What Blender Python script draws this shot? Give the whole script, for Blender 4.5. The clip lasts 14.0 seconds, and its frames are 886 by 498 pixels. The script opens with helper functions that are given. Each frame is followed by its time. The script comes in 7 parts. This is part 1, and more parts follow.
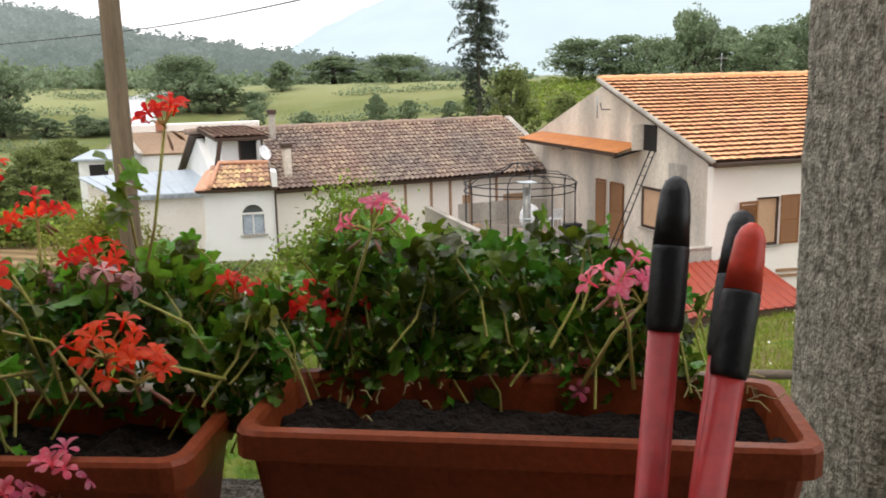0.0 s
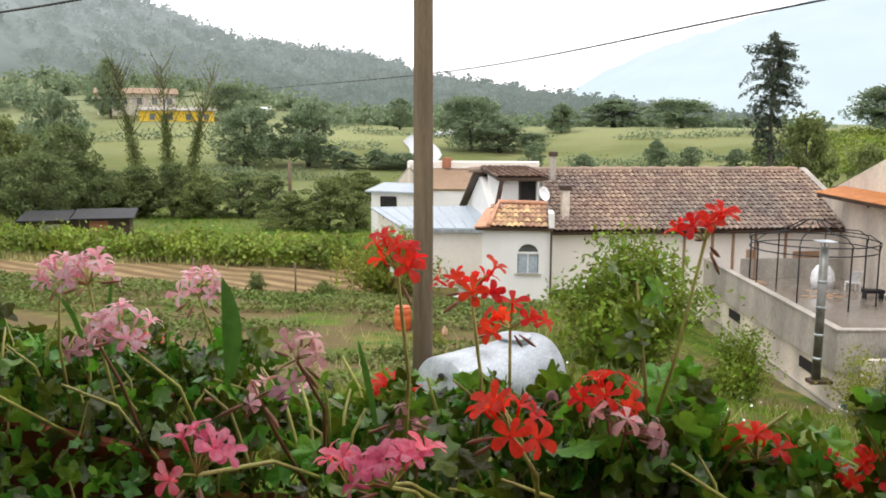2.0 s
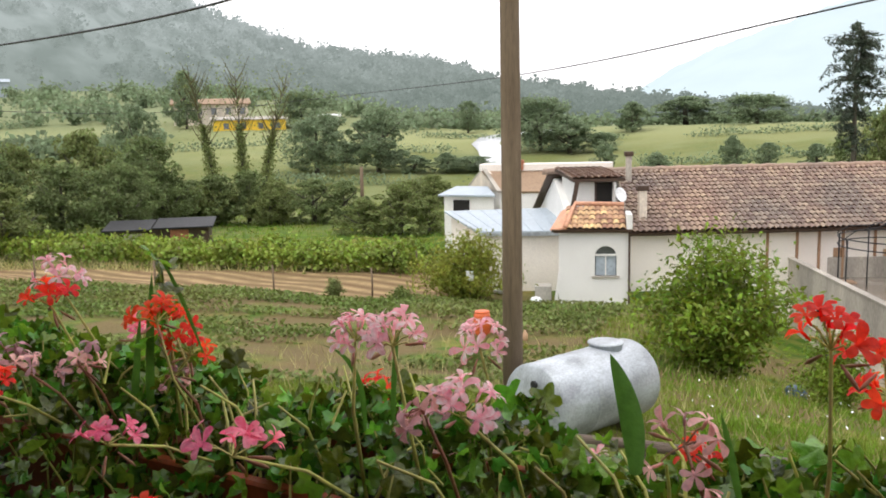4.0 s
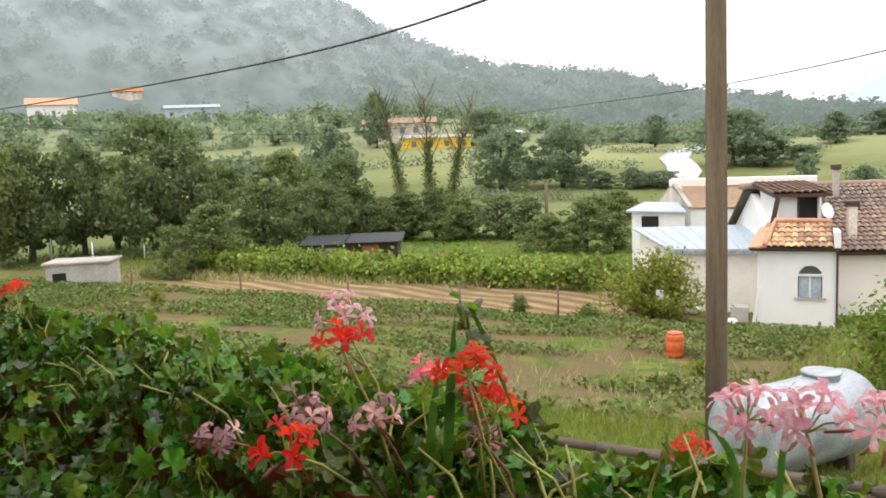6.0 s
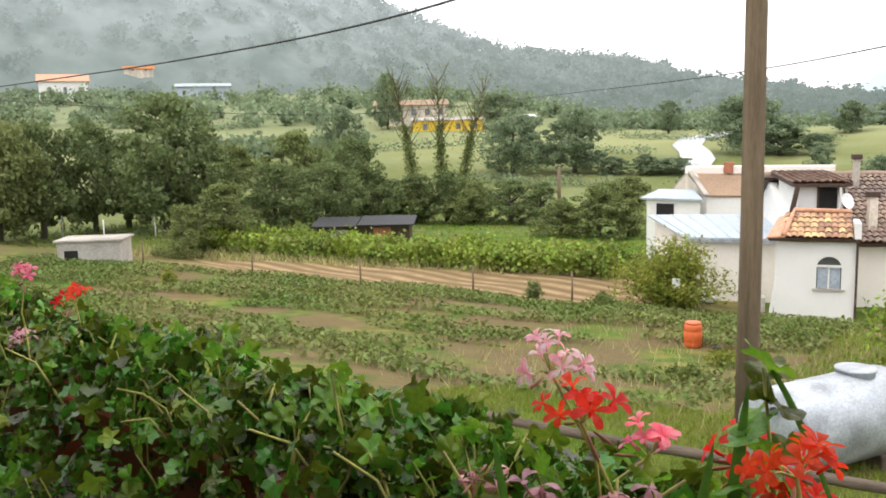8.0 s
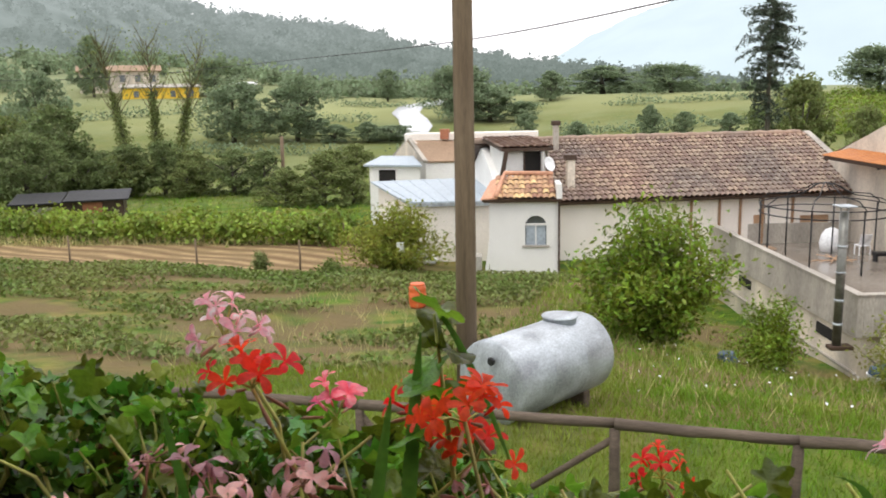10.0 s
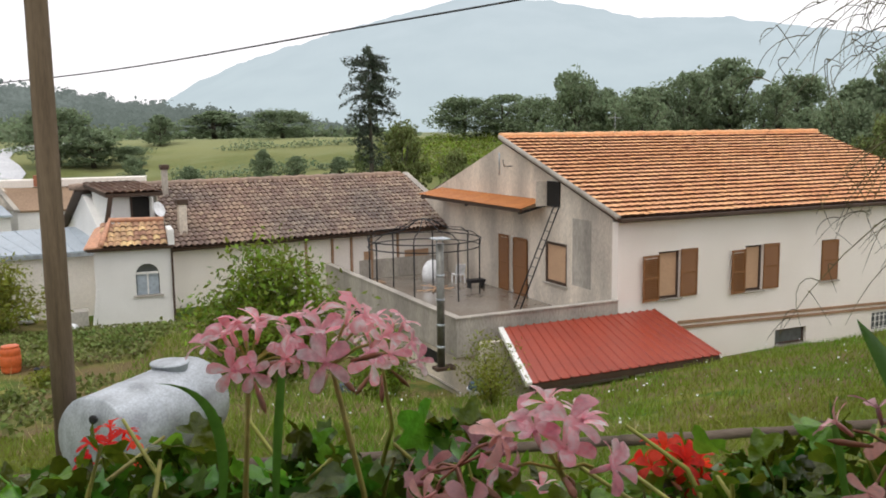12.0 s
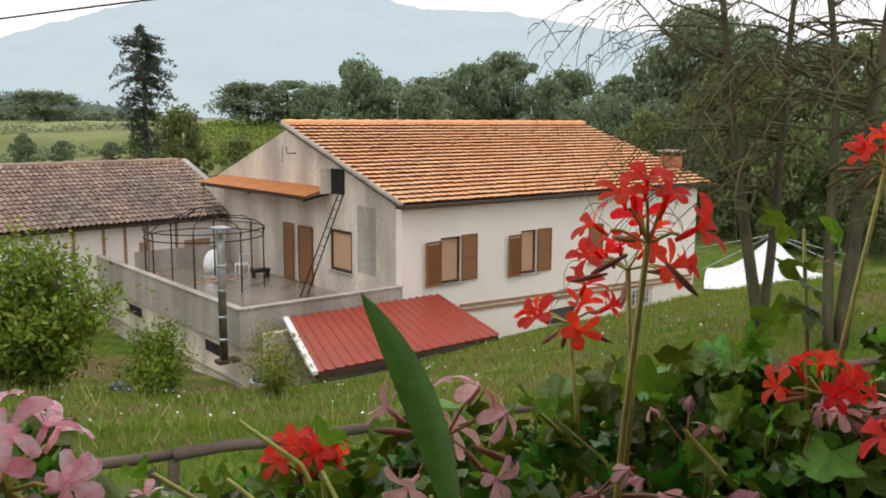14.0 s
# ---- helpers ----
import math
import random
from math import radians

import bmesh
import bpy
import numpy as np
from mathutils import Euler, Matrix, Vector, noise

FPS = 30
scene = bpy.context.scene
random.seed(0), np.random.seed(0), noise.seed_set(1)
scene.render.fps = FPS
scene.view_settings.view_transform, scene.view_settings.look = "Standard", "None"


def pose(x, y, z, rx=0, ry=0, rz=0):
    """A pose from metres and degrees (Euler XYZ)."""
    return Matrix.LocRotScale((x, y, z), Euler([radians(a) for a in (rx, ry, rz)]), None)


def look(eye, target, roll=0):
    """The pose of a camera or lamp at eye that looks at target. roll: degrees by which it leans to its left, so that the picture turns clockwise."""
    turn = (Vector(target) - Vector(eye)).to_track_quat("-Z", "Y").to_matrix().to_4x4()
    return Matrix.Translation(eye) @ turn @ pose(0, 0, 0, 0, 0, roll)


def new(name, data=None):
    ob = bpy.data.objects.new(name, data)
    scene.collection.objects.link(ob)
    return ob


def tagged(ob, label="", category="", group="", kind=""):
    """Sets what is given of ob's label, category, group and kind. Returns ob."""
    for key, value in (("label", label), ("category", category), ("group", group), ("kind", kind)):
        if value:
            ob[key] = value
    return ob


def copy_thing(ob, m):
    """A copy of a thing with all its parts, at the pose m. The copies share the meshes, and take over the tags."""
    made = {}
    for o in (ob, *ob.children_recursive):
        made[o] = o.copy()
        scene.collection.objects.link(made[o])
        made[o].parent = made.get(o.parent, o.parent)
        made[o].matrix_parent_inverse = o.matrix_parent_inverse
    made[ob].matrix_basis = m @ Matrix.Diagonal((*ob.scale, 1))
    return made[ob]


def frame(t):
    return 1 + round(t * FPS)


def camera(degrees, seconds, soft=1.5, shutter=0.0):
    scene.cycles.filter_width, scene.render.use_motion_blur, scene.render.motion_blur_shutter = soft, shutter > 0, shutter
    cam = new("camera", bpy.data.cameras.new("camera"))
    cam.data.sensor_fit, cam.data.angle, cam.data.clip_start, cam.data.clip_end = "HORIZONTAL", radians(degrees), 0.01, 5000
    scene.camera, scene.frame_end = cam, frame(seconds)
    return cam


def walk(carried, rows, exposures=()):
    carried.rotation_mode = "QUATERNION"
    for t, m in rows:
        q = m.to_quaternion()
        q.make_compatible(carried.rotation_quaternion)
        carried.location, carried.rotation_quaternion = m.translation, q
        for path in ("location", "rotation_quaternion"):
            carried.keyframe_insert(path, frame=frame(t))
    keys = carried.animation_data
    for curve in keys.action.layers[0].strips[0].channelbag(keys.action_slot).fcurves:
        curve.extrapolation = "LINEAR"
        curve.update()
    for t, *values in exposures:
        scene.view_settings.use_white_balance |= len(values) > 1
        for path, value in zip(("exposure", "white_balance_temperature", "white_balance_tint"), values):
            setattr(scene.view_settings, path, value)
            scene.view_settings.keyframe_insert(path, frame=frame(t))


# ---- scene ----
cam = camera(53.9, 14.0, soft=1.8, shutter=0.1)
PATH = [
    (0, (-0.199, -0.508, 6.32), (-0.194, 1.454, 5.933), -1.3),
    (0.5, (-0.258, -0.514, 6.338), (-0.493, 1.436, 5.96), -0.5),
    (1, (-0.318, -0.462, 6.346), (-0.737, 1.463, 5.999), -0.5),
    (1.5, (-0.403, -0.386, 6.36), (-0.956, 1.514, 6.073), -0.3),
    (2, (-0.479, -0.339, 6.374), (-1.072, 1.549, 6.085), 0.3),
    (2.2, (-0.508, -0.328, 6.38), (-1.129, 1.544, 6.052), -0.2),
    (4.3, (-0.784, -0.323, 6.418), (-1.584, 1.49, 6.145), -1.8),
    (4.5, (-0.796, -0.328, 6.421), (-1.663, 1.452, 6.14), -2.4),
    (5, (-0.84, -0.318, 6.416), (-1.812, 1.406, 6.129), -2.3),
    (5.5, (-0.904, -0.307, 6.416), (-1.943, 1.38, 6.138), -2.8),
    (6, (-0.988, -0.238, 6.42), (-2.098, 1.41, 6.186), -2.2),
    (6.5, (-1.067, -0.173, 6.431), (-2.233, 1.436, 6.202), -1.7),
    (7, (-1.168, -0.136, 6.419), (-2.396, 1.413, 6.121), -1.5),
    (7.2, (-1.212, -0.135, 6.421), (-2.428, 1.426, 6.128), -1.5),
    (9.3, (-1.348, -0.125, 6.449), (-2.193, 1.658, 6.124), -0.9),
    (9.5, (-1.335, -0.111, 6.438), (-2.115, 1.695, 6.077), -1.0),
    (10, (-1.293, -0.073, 6.414), (-1.856, 1.813, 6.059), -1.1),
    (10.5, (-1.249, -0.05, 6.39), (-1.557, 1.906, 6.112), -1.0),
    (11, (-1.209, -0.041, 6.366), (-1.249, 1.948, 6.17), 0.0),
    (11.5, (-1.174, -0.046, 6.339), (-1.075, 1.933, 6.07), -0.9),
    (12, (-1.122, -0.043, 6.326), (-0.839, 1.919, 6.059), -0.7),
    (12.5, (-1.072, -0.035, 6.314), (-0.639, 1.895, 6.019), -0.4),
    (13, (-1.033, -0.022, 6.308), (-0.483, 1.875, 5.996), -0.4),
    (13.5, (-1.0, -0.013, 6.306), (-0.334, 1.847, 5.998), 0.4),
    (14, (-0.979, -0.01, 6.307), (-0.233, 1.822, 6.011), 0.3),
]
walk(cam, [(t, look(e, a, r)) for t, e, a, r in PATH], exposures=[(0.0, 0.52), (4.5, 0.55), (7.0, 0.74), (9.5, 0.62), (10.2, 0.42), (11.0, 0.06), (12.0, 0.0), (14.0, 0.06)])

# ---------------------------------------------------------------- world and light: an overcast, wet day
world = bpy.data.worlds.new("overcast_sky")
scene.world = world
world.use_nodes = True
wn, wl = world.node_tree.nodes, world.node_tree.links
wn.clear()
sky = wn.new("ShaderNodeTexSky")
sky.sky_type = "NISHITA"
sky.sun_disc = False
sky.sun_elevation, sky.sun_rotation = radians(55), radians(20)
sky.air_density, sky.dust_density, sky.ozone_density = 1.0, 4.0, 1.0
w_sky = wn.new("ShaderNodeVectorMath")
w_sky.operation = "SCALE"
w_sky.inputs["Scale"].default_value = 0.07
w_mix = wn.new("ShaderNodeMix")
w_mix.data_type = "RGBA"
w_mix.inputs["Factor"].default_value = 0.85
w_mix.inputs["B"].default_value = (0.985, 0.965, 0.99, 1)
w_bg = wn.new("ShaderNodeBackground")
w_bg.inputs["Strength"].default_value = 1.3
w_out = wn.new("ShaderNodeOutputWorld")
wl.new(sky.outputs["Color"], w_sky.inputs[0])
wl.new(w_sky.outputs["Vector"], w_mix.inputs["A"])
wl.new(w_mix.outputs["Result"], w_bg.inputs["Color"])
wl.new(w_bg.outputs["Background"], w_out.inputs["Surface"])

sun = new("sun", bpy.data.lights.new("sun", "SUN"))
sun.data.energy, sun.data.angle, sun.data.color = 0.9, radians(25), (1.0, 0.97, 0.92)
sun.matrix_world = look((0, 0, 60), (12, 26, 0))

# ---------------------------------------------------------------- materials


def mat(name, colour, rough=0.8, second=None, scale=8.0, fine=60.0, amount=0.6, bump=0.25, metal=0.0, by="", spread=0.15,
        stretch=(1, 1, 1), trans=0.0, spec=0.4, coat=0.0):
    """A surface with two scales of variation and fine relief. by: 'object' or 'island' varies pieces among themselves."""
    m = bpy.data.materials.new(name)
    m.use_nodes = True
    n, l = m.node_tree.nodes, m.node_tree.links
    b = n["Principled BSDF"]
    co = n.new("ShaderNodeTexCoord")
    mp = n.new("ShaderNodeMapping")
    mp.inputs["Scale"].default_value = stretch
    l.new(co.outputs["Object"], mp.inputs["Vector"])
    big, small = n.new("ShaderNodeTexNoise"), n.new("ShaderNodeTexNoise")
    big.inputs["Scale"].default_value, big.inputs["Detail"].default_value = scale, 5
    small.inputs["Scale"].default_value, small.inputs["Detail"].default_value = fine, 4
    for t in (big, small):
        l.new(mp.outputs["Vector"], t.inputs["Vector"])
    ramp = n.new("ShaderNodeMapRange")
    ramp.inputs["From Min"].default_value, ramp.inputs["From Max"].default_value = 0.35, 0.65
    l.new(big.outputs["Fac"], ramp.inputs["Value"])
    sc = n.new("ShaderNodeMath")
    sc.operation = "MULTIPLY"
    sc.inputs[1].default_value = amount
    l.new(ramp.outputs["Result"], sc.inputs[0])
    mx = n.new("ShaderNodeMix")
    mx.data_type = "RGBA"
    second = second or tuple(c * 0.6 for c in colour)
    mx.inputs["A"].default_value, mx.inputs["B"].default_value = (*colour, 1), (*second, 1)
    l.new(sc.outputs[0], mx.inputs["Factor"])
    hsv = n.new("ShaderNodeHueSaturation")
    l.new(mx.outputs["Result"], hsv.inputs["Color"])
    val = n.new("ShaderNodeMapRange")
    val.inputs["From Min"].default_value, val.inputs["From Max"].default_value = 0.3, 0.7
    val.inputs["To Min"].default_value, val.inputs["To Max"].default_value = 0.82, 1.18
    l.new(small.outputs["Fac"], val.inputs["Value"])
    if by:
        if by == "object":
            rnd = n.new("ShaderNodeObjectInfo").outputs["Random"]
        else:
            rnd = n.new("ShaderNodeNewGeometry").outputs["Random Per Island"]
        rr = n.new("ShaderNodeMapRange")
        rr.inputs["To Min"].default_value, rr.inputs["To Max"].default_value = 1 - spread * 2, 1 + spread * 2
        l.new(rnd, rr.inputs["Value"])
        mul = n.new("ShaderNodeMath")
        mul.operation = "MULTIPLY"
        l.new(rr.outputs["Result"], mul.inputs[0])
        l.new(val.outputs["Result"], mul.inputs[1])
        l.new(mul.outputs[0], hsv.inputs["Value"])
        hr = n.new("ShaderNodeMapRange")
        hr.inputs["To Min"].default_value, hr.inputs["To Max"].default_value = 0.5 - spread * 0.12, 0.5 + spread * 0.12
        l.new(rnd, hr.inputs["Value"])
        l.new(hr.outputs["Result"], hsv.inputs["Hue"])
    else:
        l.new(val.outputs["Result"], hsv.inputs["Value"])
    l.new(hsv.outputs["Color"], b.inputs["Base Color"])
    b.inputs["Roughness"].default_value, b.inputs["Metallic"].default_value = rough, metal
    b.inputs["Specular IOR Level"].default_value = spec
    b.inputs["Coat Weight"].default_value = coat
    if bump:
        bp = n.new("ShaderNodeBump")
        bp.inputs["Strength"].default_value, bp.inputs["Distance"].default_value = bump, 0.02
        l.new(small.outputs["Fac"], bp.inputs["Height"])
        l.new(bp.outputs["Normal"], b.inputs["Normal"])
    if trans:
        tr = n.new("ShaderNodeBsdfTranslucent")
        l.new(hsv.outputs["Color"], tr.inputs["Color"])
        ms = n.new("ShaderNodeMixShader")
        ms.inputs["Fac"].default_value = trans
        l.new(b.outputs["BSDF"], ms.inputs[1])
        l.new(tr.outputs["BSDF"], ms.inputs[2])
        l.new(ms.outputs["Shader"], n["Material Output"].inputs["Surface"])
    return m


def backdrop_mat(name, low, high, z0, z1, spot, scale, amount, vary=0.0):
    """A far slope: haze painted as pale colour with woods' mottling, glowing as distance does."""
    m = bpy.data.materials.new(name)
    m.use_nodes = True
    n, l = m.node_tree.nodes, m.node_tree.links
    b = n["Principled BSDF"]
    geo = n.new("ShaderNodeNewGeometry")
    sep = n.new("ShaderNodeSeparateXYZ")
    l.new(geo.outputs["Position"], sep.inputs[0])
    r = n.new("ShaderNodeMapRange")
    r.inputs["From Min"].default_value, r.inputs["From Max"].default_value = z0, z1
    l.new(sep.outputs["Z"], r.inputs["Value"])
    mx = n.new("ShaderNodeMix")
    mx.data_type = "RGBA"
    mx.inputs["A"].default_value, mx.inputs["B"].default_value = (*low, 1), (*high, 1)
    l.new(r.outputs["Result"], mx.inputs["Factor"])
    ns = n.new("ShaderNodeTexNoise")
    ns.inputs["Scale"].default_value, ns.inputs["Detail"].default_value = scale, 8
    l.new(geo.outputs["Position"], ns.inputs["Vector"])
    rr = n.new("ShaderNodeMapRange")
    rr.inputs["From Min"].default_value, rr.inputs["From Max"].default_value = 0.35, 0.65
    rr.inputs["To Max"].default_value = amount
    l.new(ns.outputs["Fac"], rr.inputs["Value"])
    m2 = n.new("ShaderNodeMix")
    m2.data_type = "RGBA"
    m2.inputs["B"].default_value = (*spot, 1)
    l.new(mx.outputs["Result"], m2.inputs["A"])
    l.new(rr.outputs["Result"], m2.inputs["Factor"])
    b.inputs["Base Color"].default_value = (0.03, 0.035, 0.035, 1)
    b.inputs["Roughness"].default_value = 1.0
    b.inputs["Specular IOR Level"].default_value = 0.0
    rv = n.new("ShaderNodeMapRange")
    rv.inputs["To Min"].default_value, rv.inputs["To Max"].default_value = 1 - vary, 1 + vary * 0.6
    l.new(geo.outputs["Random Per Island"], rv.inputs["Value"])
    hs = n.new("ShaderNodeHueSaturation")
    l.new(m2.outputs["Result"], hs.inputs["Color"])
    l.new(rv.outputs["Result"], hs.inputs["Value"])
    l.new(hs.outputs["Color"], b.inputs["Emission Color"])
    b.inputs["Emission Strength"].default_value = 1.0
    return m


def ground_mat():
    """Meadow with worn earth, a kitchen garden, a mown strip and far hayfields."""
    m = bpy.data.materials.new("meadow_ground")
    m.use_nodes = True
    n, l = m.node_tree.nodes, m.node_tree.links
    b = n["Principled BSDF"]
    geo = n.new("ShaderNodeNewGeometry")
    sep = n.new("ShaderNodeSeparateXYZ")
    l.new(geo.outputs["Position"], sep.inputs[0])

    def noise_at(scale, detail=5, lo=0.4, hi=0.6):
        t = n.new("ShaderNodeTexNoise")
        t.inputs["Scale"].default_value, t.inputs["Detail"].default_value = scale, detail
        l.new(geo.outputs["Position"], t.inputs["Vector"])
        r = n.new("ShaderNodeMapRange")
        r.inputs["From Min"].default_value, r.inputs["From Max"].default_value = lo, hi
        l.new(t.outputs["Fac"], r.inputs["Value"])
        return r.outputs["Result"]

    def band(socket, lo, hi, soft):
        a = n.new("ShaderNodeMapRange")
        a.inputs["From Min"].default_value, a.inputs["From Max"].default_value = lo - soft, lo + soft
        l.new(socket, a.inputs["Value"])
        c = n.new("ShaderNodeMapRange")
        c.inputs["From Min"].default_value, c.inputs["From Max"].default_value = hi + soft, hi - soft
        l.new(socket, c.inputs["Value"])
        return times(a.outputs["Result"], c.outputs["Result"])

    def times(a, c):
        k = n.new("ShaderNodeMath")
        k.operation = "MULTIPLY"
        for s, v in zip(k.inputs, (a, c)):
            if isinstance(v, float):
                s.default_value = v
            else:
                l.new(v, s)
        return k.outputs[0]

    def mixed(a, colour, f):
        k = n.new("ShaderNodeMix")
        k.data_type = "RGBA"
        if isinstance(a, tuple):
            k.inputs["A"].default_value = (*a, 1)
        else:
            l.new(a, k.inputs["A"])
        k.inputs["B"].default_value = (*colour, 1)
        l.new(f, k.inputs["Factor"])
        return k.outputs["Result"]

    far = n.new("ShaderNodeVectorMath")
    far.operation = "LENGTH"
    l.new(geo.outputs["Position"], far.inputs[0])
    # the strip runs square to this slanting coordinate
    slant = n.new("ShaderNodeVectorMath")
    slant.operation = "DOT_PRODUCT"
    slant.inputs[1].default_value = (-0.20, 0.98, 0)
    l.new(geo.outputs["Position"], slant.inputs[0])
    lefts = n.new("ShaderNodeMapRange")
    lefts.inputs["From Min"].default_value, lefts.inputs["From Max"].default_value = -9.0, -13.0
    l.new(sep.outputs["X"], lefts.inputs["Value"])
    col = mixed((0.100, 0.165, 0.016), (0.205, 0.190, 0.050), noise_at(0.35))
    col = mixed(col, (0.055, 0.115, 0.013), noise_at(1.7))
    col = mixed(col, (0.155, 0.105, 0.055), times(noise_at(0.55, 6, 0.36, 0.54), times(band(sep.outputs["Y"], 9.5, 31.0, 1.5), 0.85)))
    strip = times(times(band(slant.outputs["Value"], 31.7, 38.3, 0.5), lefts.outputs["Result"]), band(sep.outputs["X"], -38.5, 60.0, 1.5))
    furrow = n.new("ShaderNodeTexWave")
    furrow.inputs["Scale"].default_value, furrow.inputs["Distortion"].default_value = 0.33, 0.9
    fm = n.new("ShaderNodeMapping")
    fm.inputs["Rotation"].default_value = (0, 0, radians(-78.5))
    l.new(geo.outputs["Position"], fm.inputs["Vector"])
    l.new(fm.outputs["Vector"], furrow.inputs["Vector"])
    earth = mixed((0.155, 0.098, 0.050), (0.36, 0.26, 0.135), furrow.outputs["Fac"])
    earth = mixed(earth, (0.19, 0.135, 0.066), times(noise_at(1.2), 0.6))
    k = n.new("ShaderNodeMix")
    k.data_type = "RGBA"
    l.new(col, k.inputs["A"])
    l.new(earth, k.inputs["B"])
    l.new(strip, k.inputs["Factor"])
    col = k.outputs["Result"]
    # fields greyed with distance: haze put into the ground colour
    col = mixed(col, (0.175, 0.185, 0.072), times(band(far.outputs["Value"], 66.0, 2000.0, 14.0), 0.7))
    col = mixed(col, (0.13, 0.165, 0.07), times(noise_at(0.22, 6, 0.48, 0.62), times(band(far.outputs["Value"], 60.0, 2000.0, 8.0), 0.75)))
    col = mixed(col, (0.245, 0.255, 0.11), times(noise_at(0.055, 5, 0.47, 0.60), times(band(far.outputs["Value"], 66.0, 2000.0, 8.0), 0.7)))
    hay = times(band(far.outputs["Value"], 118.0, 150.0, 8.0), noise_at(0.02, 3, 0.4, 0.55))
    col = mixed(col, (0.27, 0.285, 0.125), hay)
    # a further pale layer of painted haze beyond 150 m
    col = mixed(col, (0.22, 0.25, 0.14), times(band(far.outputs["Value"], 150.0, 900.0, 30.0), 0.75))
    l.new(col, b.inputs["Base Color"])
    b.inputs["Roughness"].default_value = 0.95
    b.inputs["Specular IOR Level"].default_value = 0.15
    t = n.new("ShaderNodeTexNoise")
    t.inputs["Scale"].default_value, t.inputs["Detail"].default_value = 9.0, 6
    l.new(geo.outputs["Position"], t.inputs["Vector"])
    bp = n.new("ShaderNodeBump")
    bp.inputs["Strength"].default_value, bp.inputs["Distance"].default_value = 0.7, 0.08
    l.new(t.outputs["Fac"], bp.inputs["Height"])
    l.new(bp.outputs["Normal"], b.inputs["Normal"])
    return m


